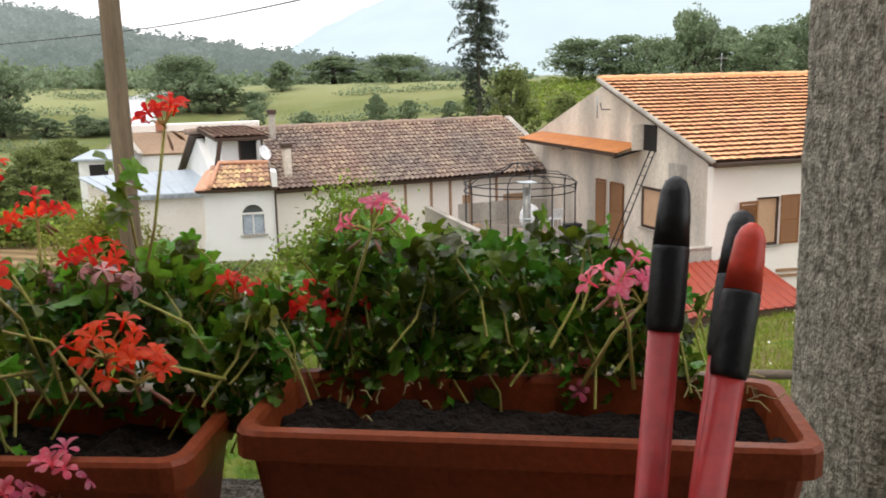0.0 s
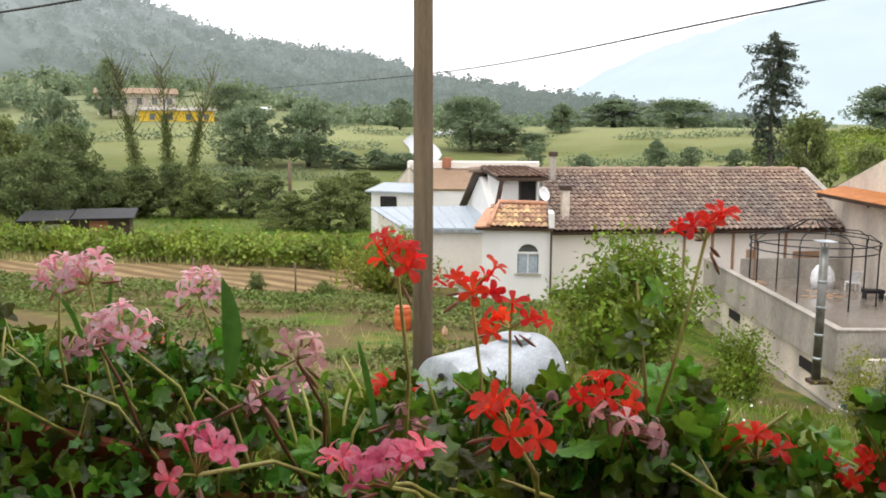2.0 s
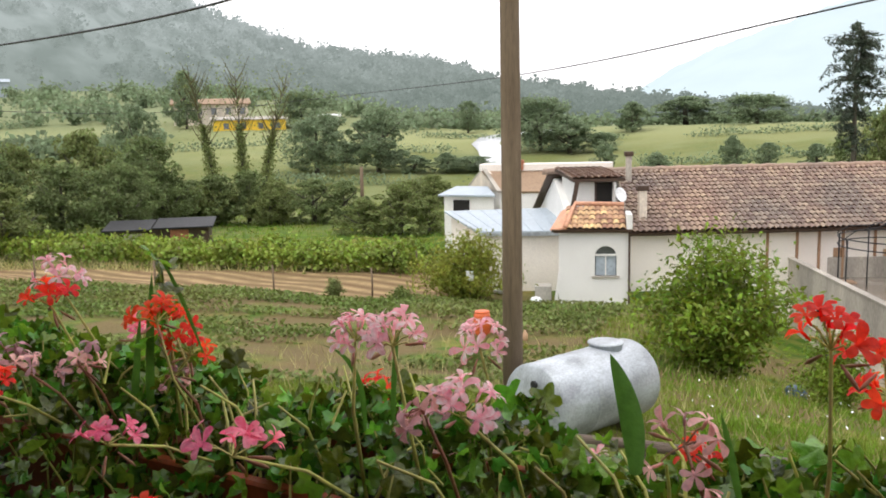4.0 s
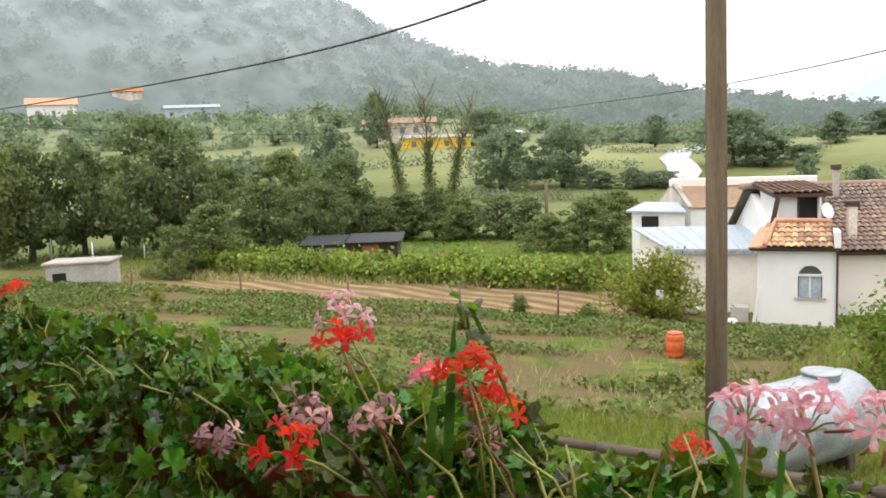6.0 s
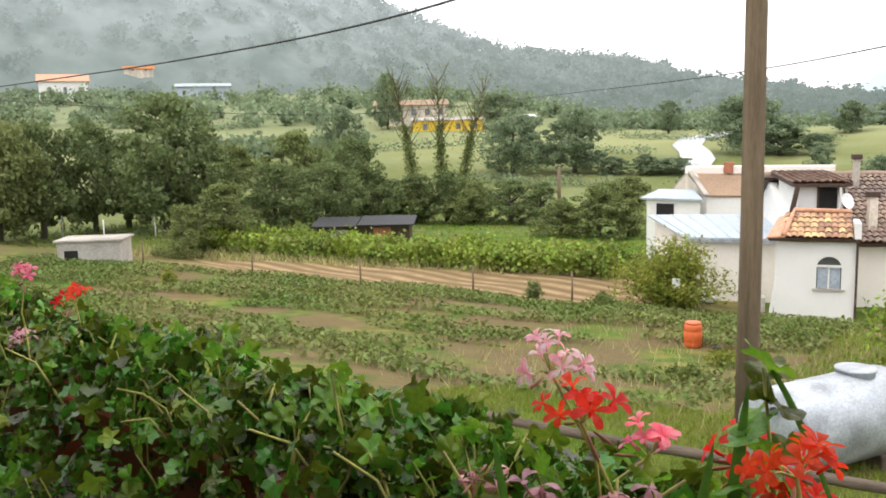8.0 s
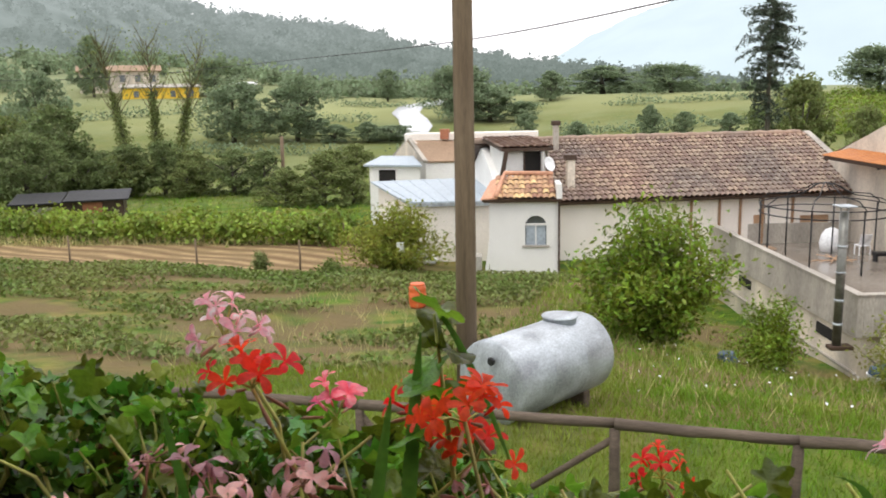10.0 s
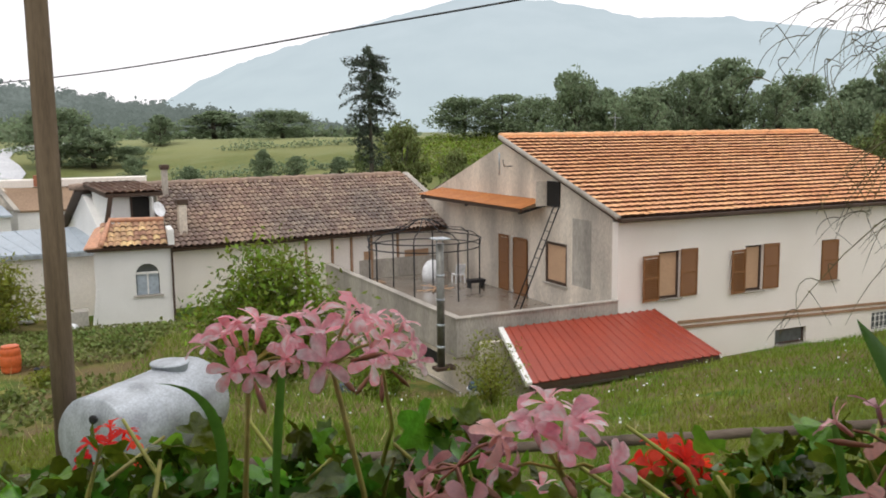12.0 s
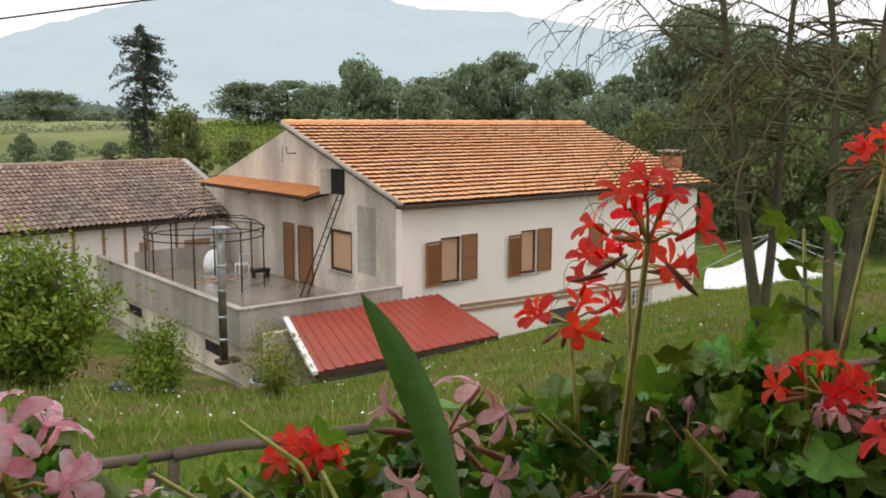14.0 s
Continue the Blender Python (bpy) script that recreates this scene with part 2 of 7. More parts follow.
M = dict(
    ground=ground_mat(),
    plaster=mat("old_white_plaster", (0.90, 0.85, 0.78), 0.9, (0.82, 0.76, 0.68), 0.45, 40, 0.7, 0.03),
    plaster_grey=mat("weathered_grey_render", (0.78, 0.69, 0.575), 0.9, (0.44, 0.395, 0.335), 0.75, 30, 0.95, 0.05, stretch=(1, 1, 0.3)),
    plaster_white=mat("whitewashed_render", (0.80, 0.79, 0.76), 0.85, (0.66, 0.65, 0.61), 0.7, 40, 0.5, 0.03),
    concrete=mat("stained_concrete", (0.47, 0.43, 0.37), 0.9, (0.25, 0.23, 0.20), 0.8, 18, 0.8, 0.25, stretch=(1, 1, 0.35)),
    wet_floor=mat("wet_terrace_floor", (0.21, 0.175, 0.14), 0.16, (0.30, 0.27, 0.235), 0.5, 9, 0.7, 0.02, spec=0.8),
    tile_orange=mat("orange_clay_tile", (0.80, 0.43, 0.22), 0.75, (0.70, 0.32, 0.14), 0.5, 9, 0.8, 0.2, by="island", spread=0.05),
    tile_old=mat("old_brown_clay_tile", (0.34, 0.235, 0.175), 0.8, (0.21, 0.17, 0.145), 0.35, 7, 0.9, 0.2, by="island", spread=0.14),
    tile_bay=mat("mottled_clay_tile", (0.60, 0.39, 0.22), 0.8, (0.36, 0.22, 0.13), 2.0, 9, 0.9, 0.2, by="island", spread=0.2),
    tile_pink=mat("pink_clay_tile", (0.62, 0.33, 0.21), 0.75, (0.5, 0.26, 0.16), 2.0, 9, 0.6, 0.2),
    red_sheet=mat("red_painted_sheet", (0.34, 0.055, 0.028), 0.38, (0.26, 0.045, 0.028), 0.8, 20, 0.6, 0.05),
    # dark lip colour paints the shadow line under each tile course
    tile_lip=mat("shaded_tile_lip", (0.20, 0.10, 0.06), 0.9, (0.13, 0.07, 0.05), 1.0, 9, 0.7, 0.2),
    rust=mat("rusty_orange_sheet", (0.52, 0.20, 0.055), 0.6, (0.36, 0.12, 0.035), 2.0, 20, 0.7, 0.2),
    shutter=mat("brown_wood_shutter", (0.27, 0.125, 0.045), 0.55, (0.19, 0.08, 0.03), 3, 30, 0.6, 0.2, stretch=(1, 1, 4)),
    blind=mat("tan_roller_blind", (0.56, 0.36, 0.22), 0.7, (0.48, 0.31, 0.19), 2, 30, 0.4, 0.05),
    dark_trim=mat("dark_brown_trim", (0.075, 0.045, 0.03), 0.6, None, 3, 20),
    dark=mat("dark_interior", (0.02, 0.018, 0.016), 0.9, None, 3, 20, bump=0),
    glass=mat("dim_window_glass", (0.10, 0.11, 0.115), 0.08, (0.14, 0.15, 0.15), 1, 4, 0.4, 0.0, spec=0.9),
    band=mat("brown_stone_band", (0.36, 0.22, 0.13), 0.8, (0.27, 0.16, 0.09), 2, 20),
    metal_grey=mat("galvanised_metal", (0.50, 0.54, 0.575), 0.4, (0.235, 0.25, 0.265), 2.6, 34, 0.8, 0.04, metal=0.35, stretch=(1.6, 0.8, 1.0)),
    iron=mat("black_iron", (0.03, 0.03, 0.032), 0.6, None, 5, 40, metal=0.3),
    steel=mat("stainless_flue", (0.22, 0.22, 0.20), 0.4, (0.10, 0.095, 0.08), 4, 20, 0.7, 0.05, metal=0.6),
    zinc=mat("pale_blue_sheet_roof", (0.40, 0.46, 0.51), 0.5, (0.33, 0.38, 0.43), 0.7, 12, 0.6, 0.05),
    sandy=mat("tan_sheet_roof", (0.33, 0.225, 0.145), 0.8, (0.23, 0.155, 0.10), 0.8, 12, 0.6, 0.1),
    pole_wood=mat("weathered_pole_wood", (0.20, 0.145, 0.095), 0.9, (0.12, 0.085, 0.055), 3, 30, 0.8, 0.5, stretch=(4, 4, 0.25)),
    rail_wood=mat("grey_rail_wood", (0.15, 0.115, 0.085), 0.9, (0.075, 0.055, 0.042), 4, 35, 0.8, 0.6, stretch=(0.4, 3, 3)),
    bark=mat("grey_bark", (0.11, 0.10, 0.075), 0.95, (0.06, 0.05, 0.04), 3, 25, 0.8, 0.8, stretch=(3, 3, 0.6)),
    bark_lichen=mat("lichen_bark", (0.135, 0.125, 0.065), 0.95, (0.06, 0.05, 0.036), 2.2, 22, 0.8, 0.9, stretch=(3, 3, 0.8)),
    twig=mat("mossy_twig", (0.13, 0.115, 0.045), 0.95, (0.065, 0.054, 0.036), 2, 30, 0.8, 0.3),
    leaf_dark=mat("dark_tree_leaf", (0.180, 0.225, 0.085), 0.7, (0.110, 0.150, 0.055), 0.5, 6, 0.7, 0, by="island", spread=0.18, trans=0.4),
    leaf_mid=mat("mid_tree_leaf", (0.215, 0.250, 0.085), 0.7, (0.145, 0.185, 0.058), 0.5, 6, 0.7, 0, by="island", spread=0.18, trans=0.4),
    leaf_olive=mat("olive_tree_leaf", (0.215, 0.245, 0.085), 0.7, (0.15, 0.18, 0.06), 0.5, 6, 0.7, 0, by="island", spread=0.18, trans=0.4),
    leaf_bright=mat("bright_shrub_leaf", (0.24, 0.31, 0.028), 0.5, (0.10, 0.16, 0.018), 1.5, 8, 0.8, 0, by="island", spread=0.28, trans=0.36),
    leaf_yellow=mat("yellowing_shrub_leaf", (0.30, 0.31, 0.045), 0.55, (0.14, 0.19, 0.025), 1.5, 8, 0.7, 0, by="island", spread=0.22, trans=0.42),
    # far leaf: distance haze mixed into the colour as a paler green
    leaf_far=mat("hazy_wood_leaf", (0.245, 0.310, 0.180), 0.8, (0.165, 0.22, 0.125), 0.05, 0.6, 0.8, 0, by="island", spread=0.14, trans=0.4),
    conifer=mat("conifer_needles", (0.075, 0.095, 0.062), 0.8, (0.05, 0.07, 0.05), 0.5, 6, 0.7, 0, by="island", spread=0.2, trans=0.1),
    grass=mat("grass_blade", (0.135, 0.250, 0.012), 0.6, (0.235, 0.255, 0.036), 0.25, 5, 0.8, 0, by="island", spread=0.2, trans=0.3),
    weed=mat("garden_weed", (0.120, 0.180, 0.034), 0.6, (0.205, 0.215, 0.06), 0.3, 5, 0.8, 0, by="island", spread=0.22, trans=0.25),
    vine=mat("vine_leaf", (0.27, 0.34, 0.045), 0.6, (0.13, 0.19, 0.03), 0.5, 5, 0.8, 0, by="island", spread=0.22, trans=0.3),
    drygrass=mat("dry_grass", (0.44, 0.37, 0.18), 0.9, (0.32, 0.30, 0.12), 0.5, 5, 0.8, 0, by="island", spread=0.2, trans=0.2),
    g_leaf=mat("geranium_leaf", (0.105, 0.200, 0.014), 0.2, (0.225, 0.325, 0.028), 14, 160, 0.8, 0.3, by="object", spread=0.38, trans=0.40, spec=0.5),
    # darker copy of the leaf: shade within the foliage put into its colour
    g_leaf_in=mat("shaded_geranium_leaf", (0.060, 0.138, 0.012), 0.22, (0.130, 0.225, 0.020), 14, 160, 0.8, 0.15, by="island", spread=0.38, trans=0.28, spec=0.6),
    g_leaf_old=mat("yellowing_geranium_leaf", (0.30, 0.33, 0.035), 0.35, (0.16, 0.25, 0.03), 22, 160, 0.9, 0.15, by="object", spread=0.2, trans=0.3, spec=0.45),
    g_stem=mat("geranium_stem", (0.48, 0.50, 0.11), 0.5, (0.30, 0.22, 0.09), 18, 120, 0.7, 0.1),
    g_grass=mat("long_green_blade", (0.09, 0.22, 0.03), 0.4, (0.10, 0.24, 0.03), 12, 120, 0.5, 0.1, trans=0.3),
    p_red=mat("scarlet_petal", (0.98, 0.055, 0.024), 0.5, (0.90, 0.045, 0.035), 40, 200, 0.7, 0.08, by="object", spread=0.05, trans=0.62),
    p_orange=mat("orange_red_petal", (0.92, 0.10, 0.022), 0.5, (0.86, 0.06, 0.02), 40, 200, 0.7, 0.08, by="object", spread=0.05, trans=0.62),
    p_pink=mat("rose_pink_petal", (1.0, 0.34, 0.45), 0.5, (1.0, 0.84, 0.86), 70, 260, 1.0, 0.08, by="object", spread=0.06, trans=0.55),
    p_hot=mat("magenta_pink_petal", (1.0, 0.12, 0.25), 0.5, (1.0, 0.50, 0.58), 70, 260, 0.65, 0.08, by="object", spread=0.10, trans=0.5),
    p_faded=mat("faded_petal", (0.86, 0.52, 0.54), 0.65, (0.55, 0.22, 0.20), 45, 200, 0.8, 0.08, by="object", spread=0.2, trans=0.3),
    bud=mat("reddish_bud", (0.30, 0.10, 0.06), 0.5, (0.16, 0.12, 0.045), 40, 160, 0.7, 0.1),
    terracotta=mat("brown_plastic_planter", (0.27, 0.055, 0.015), 0.45, (0.19, 0.040, 0.012), 6, 120, 0.5, 0.08),
    soil=mat("dark_potting_soil", (0.014, 0.010, 0.007), 1.0, (0.035, 0.024, 0.016), 25, 150, 0.7, 1.0),
    red_handle=mat("red_coated_handle", (0.46, 0.018, 0.018), 0.5, (0.40, 0.018, 0.02), 10, 80, 0.4, 0.03, coat=0.2),
    red_cap=mat("bright_red_cap", (0.72, 0.06, 0.03), 0.4, (0.62, 0.05, 0.03), 10, 80, 0.4, 0.03),
    black_grip=mat("black_rubber_grip", (0.014, 0.014, 0.016), 0.45, (0.022, 0.022, 0.024), 20, 120, 0.5, 0.1),
    # dark colour for unseen surfaces, chosen to cut bounce onto the plants
    porch=mat("dark_unseen_render", (0.15, 0.125, 0.10), 0.9, (0.11, 0.09, 0.072), 2.0, 30, 0.6, 0.1),
    pillar=mat("rough_grey_render", (0.52, 0.46, 0.39), 0.95, (0.15, 0.13, 0.105), 48, 150, 0.95, 1.0),
    orange_barrel=mat("orange_plastic_barrel", (0.62, 0.13, 0.035), 0.45, (0.52, 0.10, 0.03), 3, 30, 0.5, 0.05),
    white_cloth=mat("white_tent_canvas", (0.86, 0.87, 0.88), 0.7, (0.78, 0.79, 0.81), 0.6, 12, 0.5, 0.05),
    yellow=mat("yellow_render", (0.80, 0.53, 0.05), 0.85, (0.7, 0.46, 0.06), 0.4, 4),
    asphalt=mat("wet_asphalt", (0.55, 0.56, 0.58), 0.25, (0.45, 0.46, 0.48), 0.3, 4, 0.5, 0.0, spec=0.9),
    brick=mat("red_brick", (0.40, 0.165, 0.09), 0.85, (0.28, 0.11, 0.065), 5, 40),
    block=mat("grey_block", (0.50, 0.47, 0.42), 0.9, (0.35, 0.33, 0.29), 1.2, 14, 0.7, 0.3),
    blue_plastic=mat("blue_plastic", (0.05, 0.10, 0.16), 0.5, None, 3, 20),
    # haze is put into both glowing colours; the hill pales with height
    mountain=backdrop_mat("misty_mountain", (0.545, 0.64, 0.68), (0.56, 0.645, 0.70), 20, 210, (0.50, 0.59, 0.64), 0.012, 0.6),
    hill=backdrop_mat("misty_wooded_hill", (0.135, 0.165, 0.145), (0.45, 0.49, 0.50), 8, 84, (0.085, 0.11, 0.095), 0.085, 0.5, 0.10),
)

# ---------------------------------------------------------------- mesh helpers


def link_mesh(name, verts, faces, material, parent=None, label="", smooth=False, mats=None, idx=None):
    me = bpy.data.meshes.new(name)
    me.from_pydata([tuple(v) for v in verts], [], faces)
    for m in (mats or [material]):
        me.materials.append(m)
    if idx is not None:
        me.polygons.foreach_set("material_index", idx)
    if smooth:
        me.polygons.foreach_set("use_smooth", [True] * len(me.polygons))
    me.update()
    ob = new(name, me)
    if parent is not None:
        ob.parent = parent
    if label:
        ob["label"] = label
    return ob


def part(name, bm, material, parent, label="", smooth=False):
    me = bpy.data.meshes.new(name)
    bm.to_mesh(me)
    bm.free()
    me.materials.append(material)
    if smooth:
        me.polygons.foreach_set("use_smooth", [True] * len(me.polygons))
    ob = new(name, me)
    ob.parent = parent
    if label:
        ob["label"] = label
    return ob


def thing(name, m, label, category, group="", kind=""):
    ob = new(name)
    ob.empty_display_size = 0.1
    ob.matrix_world = m
    return tagged(ob, label, category, group, kind)


def box(bm, x0, x1, y0, y1, z0, z1, bevel=0.0):
    r = bmesh.ops.create_cube(bm, size=1)
    for v in r["verts"]:
        v.co = Vector(((x0 + x1) / 2 + v.co.x * (x1 - x0), (y0 + y1) / 2 + v.co.y * (y1 - y0), (z0 + z1) / 2 + v.co.z * (z1 - z0)))
    if bevel:
        es = {e for v in r["verts"] for e in v.link_edges}
        bmesh.ops.bevel(bm, geom=list(es), offset=bevel, segments=2, affect="EDGES", profile=0.5)
    return bm


def boxed(x0, x1, y0, y1, z0, z1, bevel=0.0):
    return box(bmesh.new(), x0, x1, y0, y1, z0, z1, bevel)


def tube_data(points, radii, sides=8, closed_ends=True):
    """Vertices and faces of a tube along points."""
    pts = [Vector(p) for p in points]
    verts, faces = [], []
    up = Vector((0.02, 0.03, 1))
    for i, p in enumerate(pts):
        d = (pts[min(i + 1, len(pts) - 1)] - pts[max(i - 1, 0)]).normalized()
        a = d.cross(up if abs(d.z) < 0.95 else Vector((1, 0, 0))).normalized()
        b = a.cross(d)
        r = radii[i] if isinstance(radii, (list, tuple)) else radii
        for k in range(sides):
            t = 2 * math.pi * k / sides
            verts.append(p + (a * math.cos(t) + b * math.sin(t)) * r)
    for i in range(len(pts) - 1):
        for k in range(sides):
            j = (k + 1) % sides
            faces.append((i * sides + k, i * sides + j, (i + 1) * sides + j, (i + 1) * sides + k))
    if closed_ends:
        faces.append(tuple(range(sides))[::-1])
        faces.append(tuple((len(pts) - 1) * sides + k for k in range(sides)))
    return verts, faces


def joined(items):
    verts, faces = [], []
    for v, f in items:
        o = len(verts)
        verts += v
        faces += [tuple(i + o for i in q) for q in f]
    return verts, faces


def tube(name, points, radii, material, parent, sides=8, label="", smooth=True):
    v, f = tube_data(points, radii, sides)
    return link_mesh(name, v, f, material, parent, label, smooth)


def lathe(name, profile, material, parent, sides=24, label="", m=None):
    """A turned body about z from (radius, height) pairs."""
    verts = [(r * math.cos(2 * math.pi * k / sides), r * math.sin(2 * math.pi * k / sides), z) for r, z in profile for k in range(sides)]
    faces = [(i * sides + k, i * sides + (k + 1) % sides, (i + 1) * sides + (k + 1) % sides, (i + 1) * sides + k)
             for i in range(len(profile) - 1) for k in range(sides)]
    faces += [tuple(range(sides))[::-1], tuple((len(profile) - 1) * sides + k for k in range(sides))]
    if m is not None:
        verts = [m @ Vector(v) for v in verts]
    return link_mesh(name, verts, faces, material, parent, label, True)


def polar(yaw, dist):
    """A place at that bearing (to the left of +y) and distance from the balcony."""
    return -1.0 - math.sin(radians(yaw)) * dist, -0.2 + math.cos(radians(yaw)) * dist


def smooth01(a, b, x):
    t = np.clip((x - a) / (b - a), 0, 1)
    return t * t * (3 - 2 * t)


# ---------------------------------------------------------------- ground
LEFT_Y, LEFT_Z = (0, 7, 10.5, 13, 17, 20, 23, 30, 36, 45, 60, 90), (2.55, 2.45, 2.40, 1.9, 1.15, 0.92, 0.80, -0.22, -0.2, -0.25, -0.4, -0.4)
RIGHT_Y, RIGHT_Z = (0, 7, 10, 13, 17, 19, 20.2, 21.5, 23.2, 32, 45, 60, 90), (2.55, 2.45, 2.2, 1.5, 0.58, 0.12, -0.12, -0.65, -1.35, -1.9, -1.8, -1.0, -0.4)


def height(x, y):
    """The ground's height; arrays or numbers."""
    x, y = np.asarray(x, float), np.asarray(y, float)
    k = smooth01(16.0, 22.0, y) * 3.2
    w = smooth01(-2.0 - k, 3.0 - k, x)
    z = np.interp(y, LEFT_Y, LEFT_Z) * (1 - w) + np.interp(y - 0.27 * np.clip(x - 4, 0, 14), RIGHT_Y, RIGHT_Z) * w
    z = z + 0.055 * np.maximum(0, x - 6) * (1 - smooth01(19, 30, y)) * (1 - smooth01(25, 60, x))
    d = np.hypot(x + 1, y + 0.2)
    yaw = np.degrees(np.arctan2(-(x + 1), y + 0.2))
    d0 = 60 + 20 * smooth01(-5, 14, yaw)
    cap = 5.6 + 12.5 * smooth01(20, 42, yaw)
    z = z + np.minimum(0.10 * np.maximum(0, d - d0), cap + 0.4) * (y > 0)
    z = z + 0.04 * np.sin(x * 0.9 + 1.3 * np.sin(y * 0.5)) * smooth01(8, 14, d) + 0.03 * np.sin(y * 1.7 + x * 0.6)
    return z


def ground_at(x, y):
    return float(height(x, y))


radii = np.concatenate([np.linspace(1.2, 60, 150), np.geomspace(61, 4000, 60)])
angles = np.concatenate([np.linspace(-75, 85, 260), np.linspace(89, 281, 40)])
gx = -1.0 - np.outer(radii, np.sin(np.radians(angles)))
gy = -0.2 + np.outer(radii, np.cos(np.radians(angles)))
gz = height(gx, gy)
na = len(angles)
verts = np.stack([gx, gy, gz], -1).reshape(-1, 3).tolist()
faces = [(i * na + k, i * na + (k + 1) % na, (i + 1) * na + (k + 1) % na, (i + 1) * na + k) for i in range(len(radii) - 1) for k in range(na)]
faces = [f[::-1] for f in faces]
verts.append((-1.0, -0.2, 2.55))
faces += [(len(verts) - 1, (k + 1) % na, k) for k in range(na)]
tagged(link_mesh("ground", verts, faces, M["ground"], smooth=True), "green meadow with bare earth and mown strip", "ground", kind="structure")

# ---------------------------------------------------------------- far hills
def ridge_backdrop(name, yaws, elevs, dist, depth, material, label, rough, step=0.25):
    """A far slope whose skyline has the given elevations (degrees) over the bearings."""
    ys = np.arange(yaws[0], yaws[-1], step if yaws[-1] > yaws[0] else -step)
    order = np.argsort(yaws)
    es = np.interp(ys, np.array(yaws)[order], np.array(elevs)[order])
    verts, n = [], 9
    for yaw, el in zip(ys, es):
        for k in range(n):
            f = k / (n - 1)
            d = dist + depth * f
            x, y = polar(yaw, d)
            top = 6.3 + math.tan(radians(el)) * (dist + depth)
            wob = rough * (noise.fractal(Vector((yaw * 0.9, f * 3, dist * 0.01)), 1.0, 2.0, 5)) * (0.4 + f)
            verts.append((x, y, -6 + (top + 6) * (f ** 0.8) + wob))
    faces = [(i * n + k, (i + 1) * n + k, (i + 1) * n + k + 1, i * n + k + 1) for i in range(len(ys) - 1) for k in range(n - 1)]
    return tagged(link_mesh(name, verts, faces, material, smooth=True), label, "hillside", kind="structure")


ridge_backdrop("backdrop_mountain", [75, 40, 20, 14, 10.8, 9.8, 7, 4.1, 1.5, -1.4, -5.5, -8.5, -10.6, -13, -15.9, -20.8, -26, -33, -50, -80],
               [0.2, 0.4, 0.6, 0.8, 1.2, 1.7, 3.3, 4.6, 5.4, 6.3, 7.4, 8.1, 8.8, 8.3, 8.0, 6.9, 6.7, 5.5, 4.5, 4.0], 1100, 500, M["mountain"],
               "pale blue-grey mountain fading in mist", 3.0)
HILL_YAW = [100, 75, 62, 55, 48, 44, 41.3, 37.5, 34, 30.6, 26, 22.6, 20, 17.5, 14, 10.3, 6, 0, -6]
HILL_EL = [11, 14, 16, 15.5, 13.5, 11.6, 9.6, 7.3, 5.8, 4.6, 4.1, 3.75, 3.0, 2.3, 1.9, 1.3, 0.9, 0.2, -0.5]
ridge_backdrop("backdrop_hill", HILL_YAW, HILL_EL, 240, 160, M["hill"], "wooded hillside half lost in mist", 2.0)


# ---------------------------------------------------------------- buildings
def wall_with_holes(name, length, z0, z1, thick, holes, material, parent, m, top=None, label=""):
    """A wall in its own x-z plane (thickness towards +y), with rectangular openings cut through it. holes: (x0, x1, z0, z1)."""
    xs = sorted({0.0, length, *[h[0] for h in holes], *[h[1] for h in holes], *([t[0] for t in top] if top else [])})
    zs = sorted({z0, z1, *[h[2] for h in holes], *[h[3] for h in holes]})
    verts, faces, seen = [], [], {}

    def v(x, y, z):
        key = (round(x, 4), round(y, 4), round(z, 4))
        if key not in seen:
            seen[key] = len(verts)
            verts.append(m @ Vector((x, y, z)))
        return seen[key]

    def solid(i, j):
        if not (0 <= i < len(xs) - 1 and 0 <= j < len(zs) - 1):
            return False
        cx, cz = (xs[i] + xs[i + 1]) / 2, (zs[j] + zs[j + 1]) / 2
        return not any(h[0] < cx < h[1] and h[2] < cz < h[3] for h in holes)

    for i in range(len(xs) - 1):
        for j in range(len(zs) - 1):
            if not solid(i, j):
                continue
            a, b, c, d = xs[i], xs[i + 1], zs[j], zs[j + 1]
            faces.append((v(a, 0, c), v(b, 0, c), v(b, 0, d), v(a, 0, d)))
            faces.append((v(a, thick, c), v(a, thick, d), v(b, thick, d), v(b, thick, c)))
            if not solid(i - 1, j):
                faces.append((v(a, 0, c), v(a, 0, d), v(a, thick, d), v(a, thick, c)))
            if not solid(i + 1, j):
                faces.append((v(b, 0, c), v(b, thick, c), v(b, thick, d), v(b, 0, d)))
            if not solid(i, j - 1):
                faces.append((v(a, 0, c), v(a, thick, c), v(b, thick, c), v(b, 0, c)))
            if not solid(i, j + 1) and not (top and j == len(zs) - 2):
                faces.append((v(a, 0, d), v(b, 0, d), v(b, thick, d), v(a, thick, d)))
    if top:
        hs = [np.interp(x, [t[0] for t in top], [t[1] for t in top]) for x in xs]
        for i in range(len(xs) - 1):
            a, b = xs[i], xs[i + 1]
            faces.append((v(a, 0, z1), v(b, 0, z1), v(b, 0, hs[i + 1]), v(a, 0, hs[i])))
            faces.append((v(a, thick, z1), v(a, thick, hs[i]), v(b, thick, hs[i + 1]), v(b, thick, z1)))
            faces.append((v(a, 0, hs[i]), v(b, 0, hs[i + 1]), v(b, thick, hs[i + 1]), v(a, thick, hs[i])))
    faces = [f for f in faces if len(set(f)) == 4] + [tuple(dict.fromkeys(f)) for f in faces if len(set(f)) == 3]
    return link_mesh(name, verts, faces, material, parent, label)


